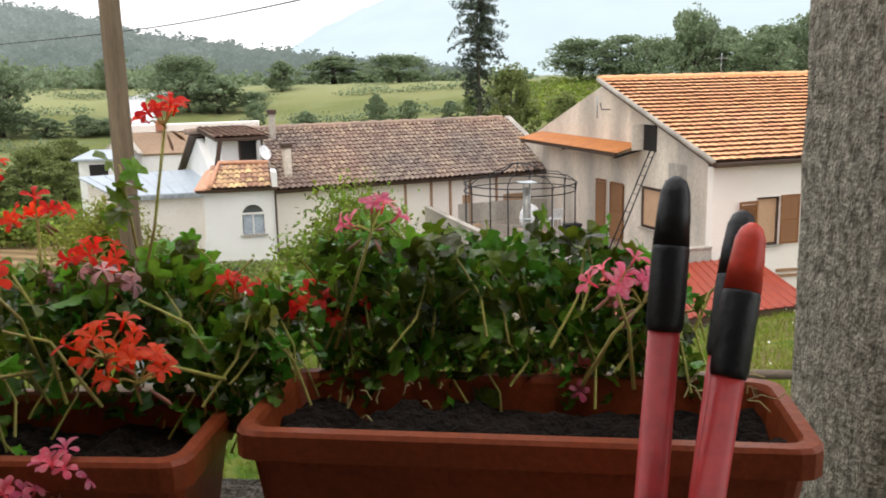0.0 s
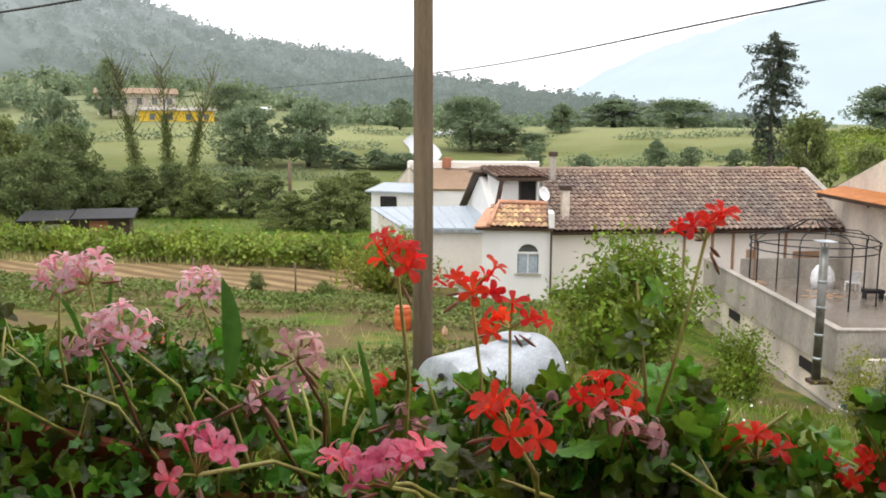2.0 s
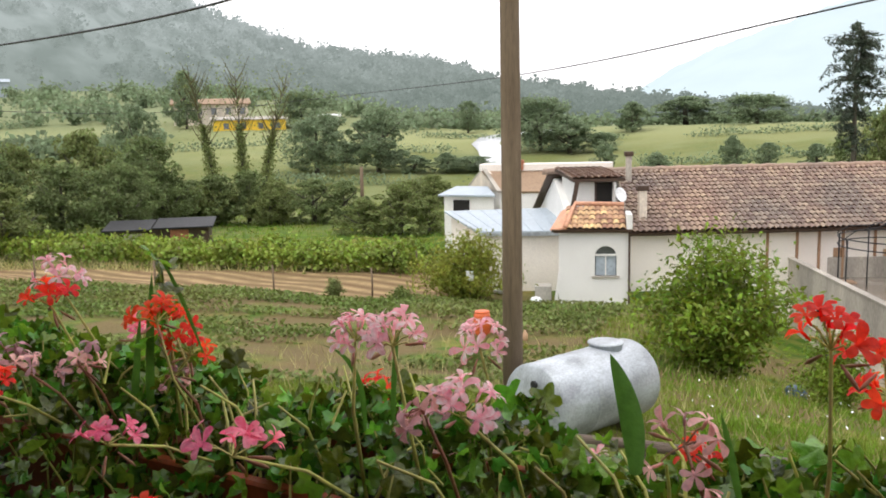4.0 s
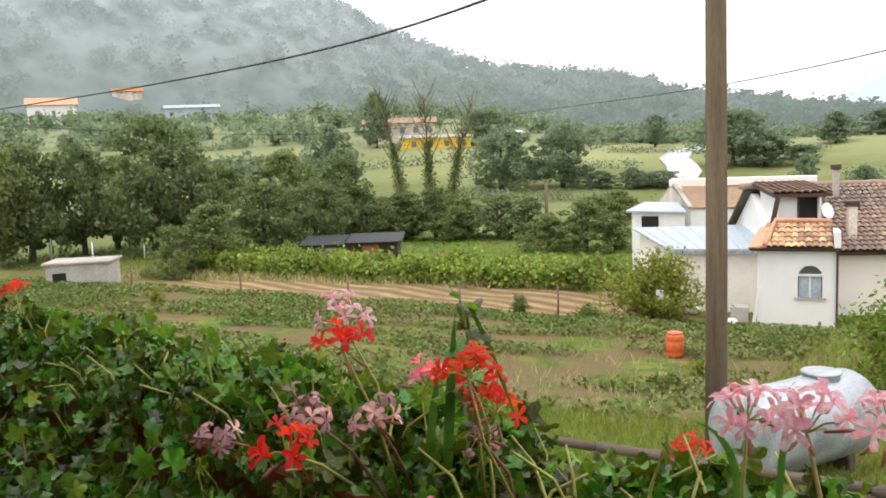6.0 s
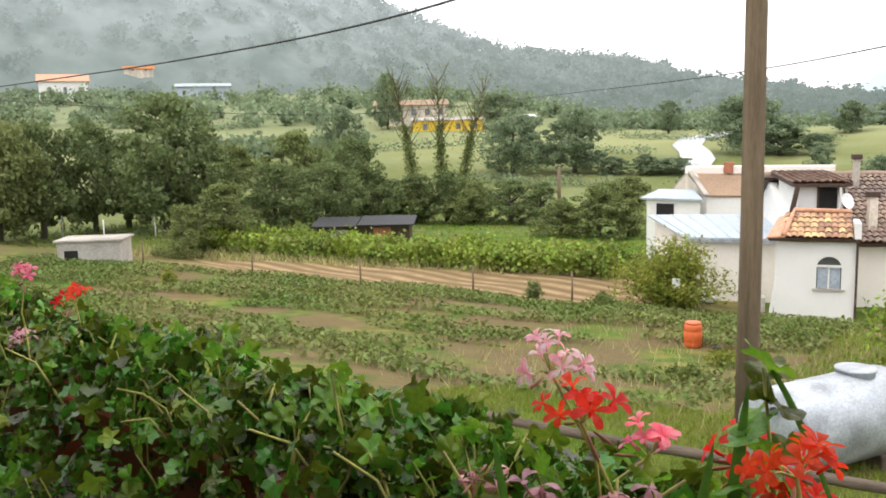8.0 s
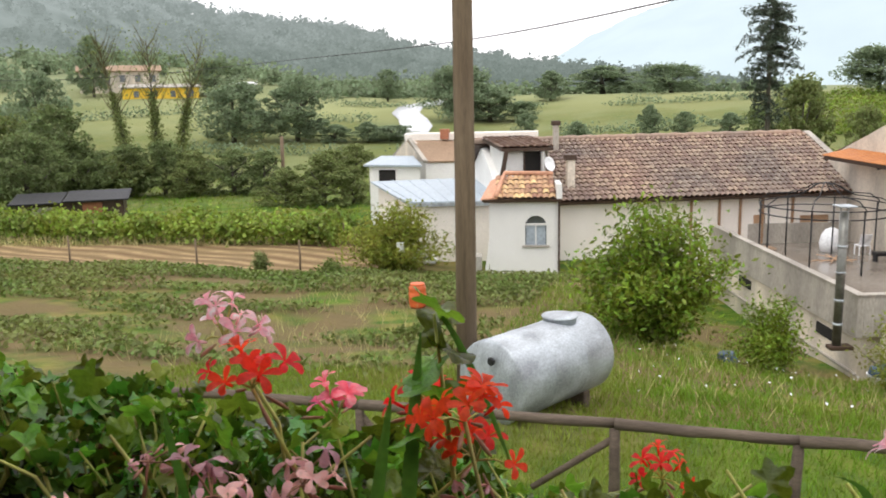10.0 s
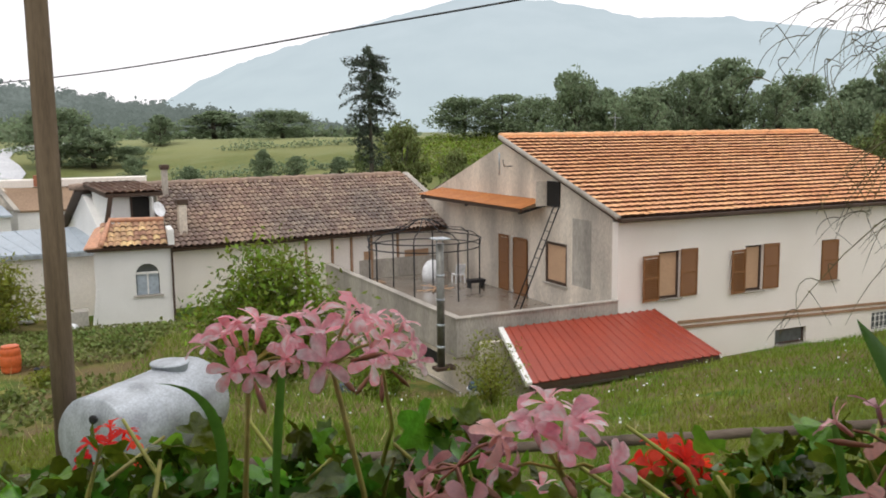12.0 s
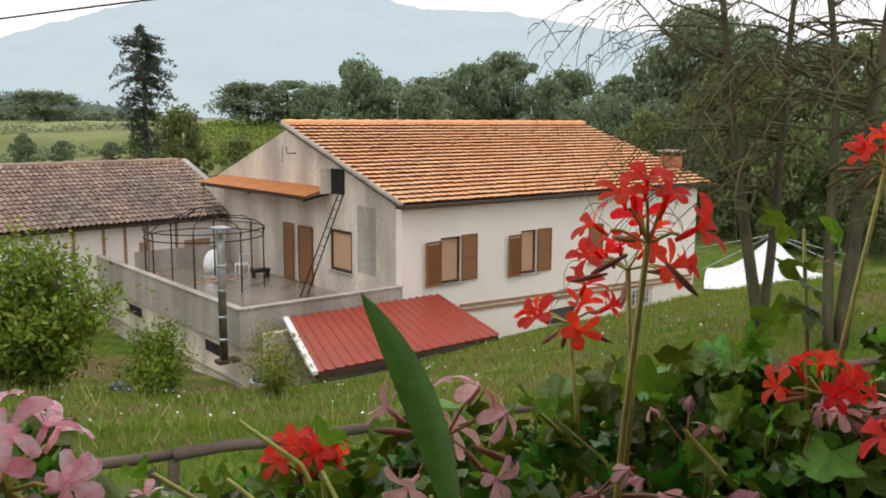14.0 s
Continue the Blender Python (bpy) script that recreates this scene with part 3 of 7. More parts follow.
def tiled_slope(name, width, run, rise, m, material, parent, col=0.30, course=0.33, wave=0.045, step=0.03, seg=4, rng=None, label=""):
    """Clay tiles in lapped courses up a slope: x along the eave, y up the slope. Each tile is its own island."""
    slope = math.hypot(run, rise)
    nc, nr = max(1, round(width / col)), max(1, round(slope / course))
    cw, ch = width / nc, slope / nr
    ca, sa = run / slope, rise / slope
    verts, faces = [], []
    rng = rng or random.Random(5)
    for r in range(nr):
        for c in range(nc):
            o = len(verts)
            dz, ds = rng.uniform(-0.008, 0.008), rng.uniform(-0.012, 0.012)
            for t, lift in ((0.0, step), (1.06, 0.0)):
                s = (r + t) * ch + ds
                for k in range(seg + 1):
                    f = k / seg
                    h = wave * math.sin(math.pi * f) + lift + dz
                    x = (c + f) * cw
                    verts.append(m @ Vector((x, s * ca - h * sa, s * sa + h * ca)))
            # the tile's front edge turns down to the course below
            for k in range(seg + 1):
                f = k / seg
                h = wave * math.sin(math.pi * f) + dz - 0.012
                s = r * ch + ds + 0.06
                verts.append(m @ Vector(((c + f) * cw, s * ca - h * sa, s * sa + h * ca)))
            q = seg + 1
            for k in range(seg):
                faces.append((o + k, o + k + 1, o + q + k + 1, o + q + k))
                faces.append((o + 2 * q + k, o + 2 * q + k + 1, o + k + 1, o + k))
    # every second face is a lip and takes the painted shadow colour
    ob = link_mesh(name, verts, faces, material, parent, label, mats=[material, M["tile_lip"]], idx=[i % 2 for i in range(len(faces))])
    ob["kind"] = "stuff"
    return ob


def slab(name, corners, thick, material, parent, label=""):
    """A flat sheet through four corners, thickened downwards."""
    c = [Vector(p) for p in corners]
    nrm = (c[1] - c[0]).cross(c[3] - c[0]).normalized()
    if nrm.z < 0:
        nrm = -nrm
    v = c + [p - nrm * thick for p in c]
    f = [(0, 1, 2, 3), (7, 6, 5, 4), (0, 4, 5, 1), (1, 5, 6, 2), (2, 6, 7, 3), (3, 7, 4, 0)]
    return link_mesh(name, v, f, material, parent, label)


def ribbed(name, a, b, c, d, pitch, rise, material, parent, label=""):
    """A ribbed metal sheet: a-b along the top, d-c along the foot, ribs running from top to foot."""
    a, b, c, d = (Vector(p) for p in (a, b, c, d))
    n = max(2, round((b - a).length / pitch))
    nrm = (b - a).cross(d - a).normalized()
    if nrm.z < 0:
        nrm = -nrm
    prof = [(0.0, 0.0), (0.70, 0.0), (0.78, 1.0), (0.92, 1.0)]
    top, bot = [], []
    for i in range(n):
        for f, h in prof:
            s = (i + f) / n
            top.append(a.lerp(b, s) + nrm * rise * h)
            bot.append(d.lerp(c, s) + nrm * rise * h)
    top.append(b), bot.append(c)
    k = len(top)
    v = top + bot + [p - nrm * 0.02 for p in top] + [p - nrm * 0.02 for p in bot]
    f = [(i, i + 1, k + i + 1, k + i) for i in range(k - 1)] + [(2 * k + i, 3 * k + i, 3 * k + i + 1, 2 * k + i + 1) for i in range(k - 1)]
    f += [(k + i, k + i + 1, 3 * k + i + 1, 3 * k + i) for i in range(k - 1)]
    return link_mesh(name, v, f, material, parent, label)


def louvre_shutter(parent, m, w, h, name="shutter"):
    """A framed, louvred shutter leaf in its own x-z plane, with its face towards -y."""
    bm = bmesh.new()
    box(bm, 0, 0.06, -0.02, 0.02, 0, h), box(bm, w - 0.06, w, -0.02, 0.02, 0, h)
    box(bm, 0.06, w - 0.06, -0.02, 0.02, 0, 0.08), box(bm, 0.06, w - 0.06, -0.02, 0.02, h - 0.08, h)
    box(bm, 0.06, w - 0.06, -0.02, 0.02, h * 0.5 - 0.03, h * 0.5 + 0.03)
    bm.transform(m)
    leaf = part(name, bm, M["shutter"], parent, "brown louvred wooden shutter")
    slat = None
    for z in np.arange(0.115, h - 0.1, 0.062):
        if slat is None:
            b2 = boxed(-(w - 0.124) / 2, (w - 0.124) / 2, -0.006, 0.006, -0.03, 0.03)
            slat = part("slat", b2, M["shutter"], leaf)
            ob = slat
        else:
            ob = new("slat", slat.data)
            ob.parent = leaf
        ob.matrix_basis = m @ Matrix.Translation((w / 2, 0, float(z))) @ Matrix.Rotation(radians(-22), 4, "X")
    return leaf


R2 = 17.0
house = thing("farmhouse", pose(8.17, 25.79, 0, 0, 0, R2), "cream plastered farmhouse with orange tiled roof and flat terrace", "house")
ID = Matrix.Identity(4)
L2, D2, EZ, RZ = 15.9, 15.0, 3.42, 5.95
front_holes = [(1.62, 2.52, 0.82, 2.38), (5.33, 6.15, 0.75, 2.33), (8.95, 9.8, 0.8, 2.3), (6.85, 8.35, -1.35, -0.78), (11.75, 13.05, -1.42, -0.6)]
wall_with_holes("front_wall", L2, -2.6, EZ, 0.3, front_holes, M["plaster"], house, pose(0.15, 0.3, 0))
gable_holes = [(3.25, 4.1, 3.62, 4.55), (2.6, 4.0, 0.92, 2.40), (5.2, 6.6, 0.12, 2.33)]
# the gable wall's own x runs along the house's depth
gm = Matrix(((0, 1, 0, 0.15), (1, 0, 0, 0.6), (0, 0, 1, 0), (0, 0, 0, 1)))
wall_with_holes("gable_wall", D2 - 0.6, -2.6, EZ, 0.3, [h if h[2] < 3.4 and h[3] <= EZ else (h[0], h[1], 3.3, 3.34) for h in gable_holes if h[3] < EZ], M["plaster_grey"],
                house, gm, top=[(0.0, EZ + 0.1), (6.9, RZ - 0.05), (14.4, EZ)])
wall_with_holes("back_wall", L2, -2.6, EZ, 0.3, [], M["plaster"], house, pose(0.15, D2, 0))
gm2 = Matrix(((0, 1, 0, L2 - 0.15), (1, 0, 0, 0.6), (0, 0, 1, 0), (0, 0, 0, 1)))
wall_with_holes("end_wall", D2 - 0.6, -2.6, EZ, 0.3, [], M["plaster"], house, gm2, top=[(0.0, EZ + 0.1), (6.9, RZ - 0.05), (14.4, EZ)])
# roof deck, tiles, barge and gutter
E2, RR = 3.60, 6.08
slab("roof_deck", [(-0.05, -0.05, E2 - 0.06), (16.75, -0.05, E2 - 0.06), (16.75, 7.5, RR - 0.06), (-0.05, 7.5, RR - 0.06)], 0.10, M["dark_trim"], house, "dark underside boards of the roof")
slab("roof_deck", [(0.35, 15.4, EZ + 0.05), (16.6, 15.4, EZ + 0.05), (16.6, 7.5, RR - 0.35), (0.35, 7.5, RR - 0.35)], 0.14, M["dark_trim"], house, "dark underside boards of the roof")
tiled_slope("roof_tiles", 16.7, 7.5, RR - E2, pose(0, 0, E2), M["tile_orange"], house, 0.32, 0.36, 0.022, 0.085, 3, label="courses of orange interlocking clay tiles")
tiled_slope("roof_tiles", 16.2, 7.8, 2.3, Matrix.Translation((16.6, 15.3, EZ + 0.1)) @ pose(0, 0, 0, 0, 0, 180), M["tile_orange"], house, 0.6, 0.6, 0.03, 0.05, 2)
bv, bf = joined([tube_data([(-0.1, -0.05, E2 + 0.02), (-0.1, 7.5, RR + 0.02)], 0.09, 8)])
link_mesh("barge_edge", bv, bf, M["concrete"], house, "grey mortar verge of the roof", True)
tube("ridge_cap", [(-0.1 + i * 0.35, 7.5, RR + 0.05 + 0.012 * (i % 2)) for i in range(49)], [0.11 + 0.012 * (i % 2) for i in range(49)], M["tile_orange"], house, 8, "ridge tiles")
part("gutter", boxed(-0.05, 16.75, -0.16, -0.03, E2 - 0.13, E2 - 0.01, 0.02), M["dark_trim"], house, "dark brown eaves gutter")
slab("verge_board", [(0.30, 7.6, RR - 0.30), (0.36, 15.4, EZ + 0.08), (0.30, 15.4, EZ - 0.1), (0.24, 7.6, RR - 0.48)], 0.05, M["dark_trim"], house)


def window(parent, name, m, w, h, fill, frame_mat, frame_w=0.07, deep=0.14):
    """A frame in its opening with a pane or a blind behind; m sets its lower left corner, outside towards -y."""
    bm = bmesh.new()
    box(bm, 0, frame_w, deep - 0.04, deep + 0.04, 0, h), box(bm, w - frame_w, w, deep - 0.04, deep + 0.04, 0, h)
    box(bm, frame_w, w - frame_w, deep - 0.04, deep + 0.04, h - frame_w, h), box(bm, frame_w, w - frame_w, deep - 0.04, deep + 0.04, 0, frame_w)
    bm.transform(m)
    win = part(name, bm, frame_mat, parent)
    bm = boxed(frame_w, w - frame_w, deep + 0.0, deep + 0.02, frame_w, h - frame_w)
    bm.transform(m)
    fm = part("pane" if fill is not M["blind"] else "blind", bm, fill, win, "tan roller blind" if fill is M["blind"] else "")
    bm = boxed(-0.06, w + 0.06, -0.08, 0.1, -0.05, 0.0, 0.008)
    bm.transform(m)
    part("sill", bm, M["concrete"], win)
    return win


w1 = window(house, "window", pose(1.77, 0.3, 0.82), 0.90, 1.56, M["blind"], M["dark_trim"])
louvre_shutter(house, pose(1.77, 0.25, 0.80, 0, 0, 187), 0.72, 1.5)
louvre_shutter(house, pose(2.66, 0.26, 0.84, 0, 0, 0), 0.70, 1.58)
w2 = window(house, "window", pose(5.48, 0.3, 0.75), 0.82, 1.58, M["blind"], M["dark_trim"])
louvre_shutter(house, pose(5.47, 0.25, 0.73, 0, 0, 187), 0.70, 1.5)
louvre_shutter(house, pose(6.30, 0.26, 0.77), 0.72, 1.58)
w3 = window(house, "window", pose(9.1, 0.3, 0.8), 0.85, 1.5, M["blind"], M["dark_trim"])
louvre_shutter(house, pose(9.12, 0.28, 0.82), 0.82, 1.46)
window(house, "cellar_window", pose(7.0, 0.3, -1.35), 1.5, 0.57, M["glass"], M["dark_trim"])
cw = window(house, "cellar_window", pose(11.9, 0.3, -1.42), 1.3, 0.82, M["glass"], M["plaster_white"], 0.1)
for i in range(5):
    part("grille_bar", boxed(12.05 + i * 0.23, 12.075 + i * 0.23, 0.26, 0.285, -1.4, -0.62), M["plaster_white"], cw)
for i in range(3):
    part("grille_bar", boxed(11.92, 13.18, 0.262, 0.283, -1.22 + i * 0.22, -1.2 + i * 0.22), M["plaster_white"], cw)
# gable openings: x runs inwards, outside towards -u
side = Matrix(((0, 1, 0, 0.15), (1, 0, 0, 0), (0, 0, 1, 0), (0, 0, 0, 1)))
bm = boxed(1.75, 2.85, -0.006, 0.002, 1.05, 3.35)
bm.transform(side)
part("render_patch", bm, M["concrete"], house, "grey patch of newer render")
gw = window(house, "window", side @ pose(3.2, 0, 0.92), 1.40, 1.48, M["blind"], M["dark_trim"], 0.1, 0.06)
door = window(house, "door", side @ pose(5.8, 0, 0.12), 1.40, 2.21, M["shutter"], M["plaster_white"], 0.08, 0.10)
louvre_shutter(house, side @ pose(7.22, -0.03, 0.14), 0.78, 2.18)
louvre_shutter(house, side @ pose(5.82, -0.05, 0.14), 0.95, 2.18)
part("loft_opening", boxed(0.10, 0.2, 3.62, 4.42, 3.66, 4.55), M["dark"], house, "dark unglazed loft opening")
part("loft_shutter", boxed(-0.35, 0.12, 4.42, 4.46, 3.66, 4.55), M["plaster_grey"], house)
for z in (0.02, -0.16):
    slab("string_course", [(2.6, 0.26, z), (15.9, 0.26, z - 0.38), (15.9, 0.32, z - 0.38), (2.6, 0.32, z)], 0.10, M["band"], house, "brown band along the foot of the wall")
chim = part("chimney", boxed(15.85, 16.55, 1.5, 2.2, 3.6, 4.72, 0.02), M["brick"], house, "brick chimney with grey cap")
part("chimney_cap", boxed(15.75, 16.65, 1.4, 2.3, 4.9, 4.99, 0.02), M["concrete"], chim)
for cx in (15.9, 16.42):
    for cy in (1.55, 2.07):
        part("cap_leg", boxed(cx, cx + 0.08, cy, cy + 0.08, 4.72, 4.9), M["brick"], chim)
# canopy over the terrace door
can = ribbed("canopy", (0.12, 4.6, 3.86), (0.12, 13.2, 3.86), (-1.0, 13.2, 3.62), (-1.0, 4.35, 3.62), 0.3, 0.02, M["rust"], house, "rusty orange sheet canopy over the terrace door")
part("canopy_beam", boxed(-0.96, -0.88, 4.5, 13.1, 3.46, 3.59), M["dark_trim"], can)
for v in (4.6, 8.8, 13.0):
    slab("canopy_bracket", [(0.14, v, 3.7), (-0.95, v, 3.47), (-0.95, v + 0.06, 3.47), (0.14, v + 0.06, 3.7)], 0.08, M["iron"], can)
tube("aerial_arm", [(0.1, 6.9, 5.0), (-0.25, 6.9, 5.0), (-0.3, 6.9, 5.25)], 0.02, M["iron"], house)
tube("aerial_mast", [(-0.1, 7.55, 4.65), (-0.12, 7.5, 5.5)], 0.03, M["metal_grey"], house)
tube("roof_aerial", [(5.2, 7.4, 6.0), (5.2, 7.4, 7.0)], 0.012, M["metal_grey"], house, 6)
tube("roof_aerial", [(4.9, 7.4, 6.8), (5.5, 7.4, 6.8)], 0.01, M["metal_grey"], house, 6)
# terrace block: floor, parapets, cellar walls
TU, TV0, TV1, TZ = -5.5, 0.28, 12.8, 0.12
part("terrace_floor", boxed(TU + 0.15, 0.14, TV0 + 0.15, TV1, TZ - 0.22, TZ), M["wet_floor"], house, "wet brown terrace floor with puddles")
par = part("parapet", boxed(TU - 0.08, TU + 0.10, TV0 - 0.05, TV1 + 0.1, -0.22, 0.92, 0.015), M["concrete"], house, "stained concrete parapet")
part("parapet", boxed(TU + 0.10, 0.14, TV0 - 0.05, TV0 + 0.12, -0.22, 0.92, 0.015), M["concrete"], house)
part("parapet", boxed(TU + 0.10, 0.14, TV1 - 0.07, TV1 + 0.1, -0.22, 0.92, 0.015), M["concrete"], house)
part("coping", boxed(TU - 0.12, TU + 0.14, TV0 - 0.09, TV1 + 0.14, 0.92, 0.97, 0.012), M["concrete"], par)
part("coping", boxed(TU + 0.141, 0.13, TV0 - 0.09, TV0 + 0.16, 0.922, 0.972, 0.012), M["concrete"], par)
part("cellar_wall", boxed(TU + 0.03, TU + 0.25, TV0 + 0.02, TV1, -2.6, -0.225), M["plaster_grey"], house, "grey rendered cellar wall")
part("cellar_wall", boxed(TU + 0.25, 0.14, TV0 + 0.06, TV0 + 0.26, -2.6, -0.225), M["plaster_grey"], house)
for v0 in (1.6, 8.2):
    part("cellar_vent", boxed(TU - 0.0, TU + 0.05, v0, v0 + 1.2, -0.75, -0.42), M["dark"], house, "dark slit window of the cellar")
part("drip_ledge", boxed(TU - 0.05, TU + 0.03, TV0, TV1, -1.28, -1.22), M["concrete"], house)
flue = tube("flue_pipe", [(TU - 0.5, 0.40, -0.45), (TU - 0.5, 0.40, 3.15)], 0.115, M["steel"], house, 16, "tall stainless flue pipe")
for z in (0.1, 0.75, 1.5, 2.2):
    tube("flue_band", [(TU - 0.5, 0.40, z), (TU - 0.5, 0.40, z + 0.07)], 0.128, M["metal_grey"], flue, 16)
part("flue_foot", boxed(TU - 0.72, TU - 0.1, 0.22, 0.58, -0.56, -0.45, 0.02), M["dark_trim"], flue)
part("flue_hood", boxed(TU - 0.73, TU - 0.27, 0.16, 0.64, 3.28, 3.32, 0.01), M["metal_grey"], flue)
for s in (-0.1, 0.1):
    part("hood_stay", boxed(TU - 0.51 + s, TU - 0.49 + s, 0.39, 0.41, 3.1, 3.285), M["metal_grey"], flue)
# red sheet lean-to below the terrace
red = thing("lean_to", pose(8.17, 25.79, 0, 0, 0, R2), "red ribbed sheet roof of a low lean-to", "shed roof")
ribbed("roof_sheet", (-4.15, 0.05, 0.56), (1.45, 0.05, 0.56), (0.6, -3.9, 0.10), (-5.55, -3.9, 0.10), 0.28, 0.04, M["red_sheet"], red)
slab("side_flashing", [(-4.30, 0.05, 0.60), (-4.13, 0.05, 0.60), (-5.53, -3.93, 0.14), (-5.70, -3.93, 0.14)], 0.10, M["plaster_white"], red, "white edge flashing")
slab("eaves_beam", [(-5.5, -3.75, 0.06), (0.55, -3.75, 0.06), (0.55, -3.9, 0.06), (-5.5, -3.9, 0.06)], 0.16, M["dark_trim"], red)
for u in (-5.3, -2.4, 0.4):
    part("lean_to_post", boxed(u - 0.06, u + 0.06, -3.88, -3.76, -1.9, -0.1), M["dark_trim"], red)
part("inner_wall", boxed(-5.2, 0.6, -0.6, -0.4, -2.6, 0.35), M["plaster_grey"], red)

# long low house with brown tiles, its dormer and its bay
R1 = 24.0
lodge = thing("long_house", pose(-6.95, 33.1, 0.14, 0, 0, R1), "long low white house with weathered brown tile roof", "house")
wall_with_holes("front_wall", 14.6, -1.8, 1.95, 0.3, [(10.3, 10.8, 0.7, 1.15), (12.3, 13.6, 0.35, 1.05)], M["plaster"], lodge, pose(-1.7, 0.3, 0))
part("shuttered_window", boxed(8.62, 9.1, 0.42, 0.5, 0.7, 1.15), M["blind"], lodge)
part("shuttered_window", boxed(10.6, 11.9, 0.42, 0.5, 0.35, 1.05), M["blind"], lodge)
wall_with_holes("back_wall", 14.6, -1.8, 1.95, 0.3, [], M["plaster"], lodge, pose(-1.7, 9.3, 0))
em = Matrix(((0, 1, 0, 12.6), (1, 0, 0, 0.6), (0, 0, 1, 0), (0, 0, 0, 1)))
wall_with_holes("end_wall", 8.7, -1.8, 1.95, 0.3, [], M["plaster"], lodge, em, top=[(0, 2.0), (4.3, 3.85), (8.7, 2.0)])
em = Matrix(((0, 1, 0, -1.7), (1, 0, 0, 0.6), (0, 0, 1, 0), (0, 0, 0, 1)))
wall_with_holes("end_wall", 8.7, -1.8, 1.95, 0.3, [], M["plaster_white"], lodge, em, top=[(0, 2.0), (4.3, 3.85), (8.7, 2.0)])
for u in (5.9, 7.08, 7.96, 8.91, 10.2):
    part("pilaster", boxed(u, u + 0.09, 0.22, 0.297, -1.0, 1.95), M["band"], lodge)
slab("roof_deck", [(-0.1, -0.15, 1.98), (13.2, -0.15, 1.98), (13.2, 4.8, 4.08), (-0.1, 4.8, 4.08)], 0.12, M["dark_trim"], lodge)
slab("roof_deck", [(-2.0, 9.8, 1.98), (13.2, 9.8, 1.98), (13.2, 4.8, 4.08), (-2.0, 4.8, 4.08)], 0.12, M["dark_trim"], lodge)
tiled_slope("roof_tiles", 13.3, 4.95, 2.1, pose(-0.1, -0.15, 2.0), M["tile_old"], lodge, 0.23, 0.33, 0.085, 0.055, 5, label="old brown barrel tiles with grey weathering")
tube("ridge_cap", [(-2.2 + i * 0.4, 4.8, 4.15 + 0.02 * (i % 2)) for i in range(39)], [0.12 + 0.015 * (i % 2) for i in range(39)], M["tile_old"], lodge, 8, "ridge tiles")
slab("verge", [(13.15, -0.2, 2.12), (13.45, -0.2, 2.12), (13.45, 4.85, 4.24), (13.15, 4.85, 4.24)], 0.2, M["concrete"], lodge, "pale cement verge")
dor = part("dormer", boxed(-1.42, 0.15, 0.85, 4.4, 1.9, 4.02), M["plaster_white"], lodge, "white dormer with dark open window")
part("dormer_window", boxed(-0.70, -0.06, 0.82, 0.9, 2.95, 3.92), M["dark"], dor)
part("window_frame", boxed(-0.76, -0.69, 0.80, 0.88, 2.93, 3.97), M["dark_trim"], dor)
part("window_frame", boxed(-0.07, -0.01, 0.80, 0.88, 2.93, 3.97), M["dark_trim"], dor)
part("casement", boxed(-0.07, -0.04, 0.35, 0.80, 2.97, 3.92), M["plaster_white"], dor, "white casement standing open")
slab("dormer_roof", [(-1.68, 0.45, 4.08), (0.35, 0.45, 4.08), (0.35, 4.8, 4.26), (-1.68, 4.8, 4.26)], 0.12, M["dark_trim"], dor)
tiled_slope("dormer_tiles", 2.05, 4.35, 0.18, pose(-1.70, 0.45, 4.10), M["tile_old"], dor, 0.25, 0.34, 0.07, 0.045, 4)
slab("barge_board", [(-1.60, 0.45, 4.0), (-1.44, 0.45, 4.0), (-1.66, 0.45, 2.75), (-1.84, 0.45, 2.75)], 0.09, M["dark_trim"], dor, "dark sloping barge board")
slab("dormer_cheek", [(0.2, 0.7, 3.95), (0.2, 4.0, 4.05), (0.5, 3.4, 3.3), (0.5, 0.5, 2.5)], 0.06, M["plaster_grey"], dor)
dish = lathe("satellite_dish", [(0.02, 0.0), (0.17, 0.025), (0.29, 0.085), (0.30, 0.095), (0.25, 0.072), (0.02, 0.02)], M["white_cloth"], lodge, 20, "pale satellite dish", pose(0.12, 0.4, 3.42, 70, 0, 35))
tube("dish_arm", [(0.12, 0.4, 3.42), (0.0, 0.75, 3.2)], 0.015, M["metal_grey"], lodge, 6)
for cu, cvv, top, wide, mt in ((1.35, 3.9, 4.78, 0.11, "concrete"), (1.15, 0.9, 3.55, 0.15, "plaster_grey")):
    c = part("chimney", boxed(cu - wide, cu + wide, cvv - wide, cvv + wide, 2.2, top, 0.01), M[mt], lodge, "slim chimney with dark cap")
    part("chimney_cap", boxed(cu - wide - 0.06, cu + wide + 0.06, cvv - wide - 0.06, cvv + wide + 0.06, top, top + 0.2, 0.02), M["dark_trim"], c)

bay = thing("bay_annex", pose(-7.01, 30.77, 0, 0, 0, 13.0), "small white annex with arched window and clay tile roof", "annex")
b0, b1 = -1.65, 0.83
AR, AZ, BE = 0.385, 1.56, 2.48
wall_with_holes("front_wall", b1 - b0, -1.4, BE, 0.25, [(1.30, 2.07, 0.86, AZ + AR)], M["plaster_white"], bay, pose(b0, 0, 0))
part("side_wall", boxed(b0, b0 + 0.25, 0.25, 2.9, -1.4, BE), M["plaster_white"], bay)
part("side_wall", boxed(b1 - 0.25, b1, 0.25, 2.9, -1.4, BE), M["plaster_white"], bay)
slab("battered_foot", [(b0 - 0.16, -0.03, -0.05), (b0 + 0.02, -0.03, 1.2), (b0 + 0.02, 0.5, 1.2), (b0 - 0.16, 0.5, -0.05)], 0.12, M["plaster_white"], bay)
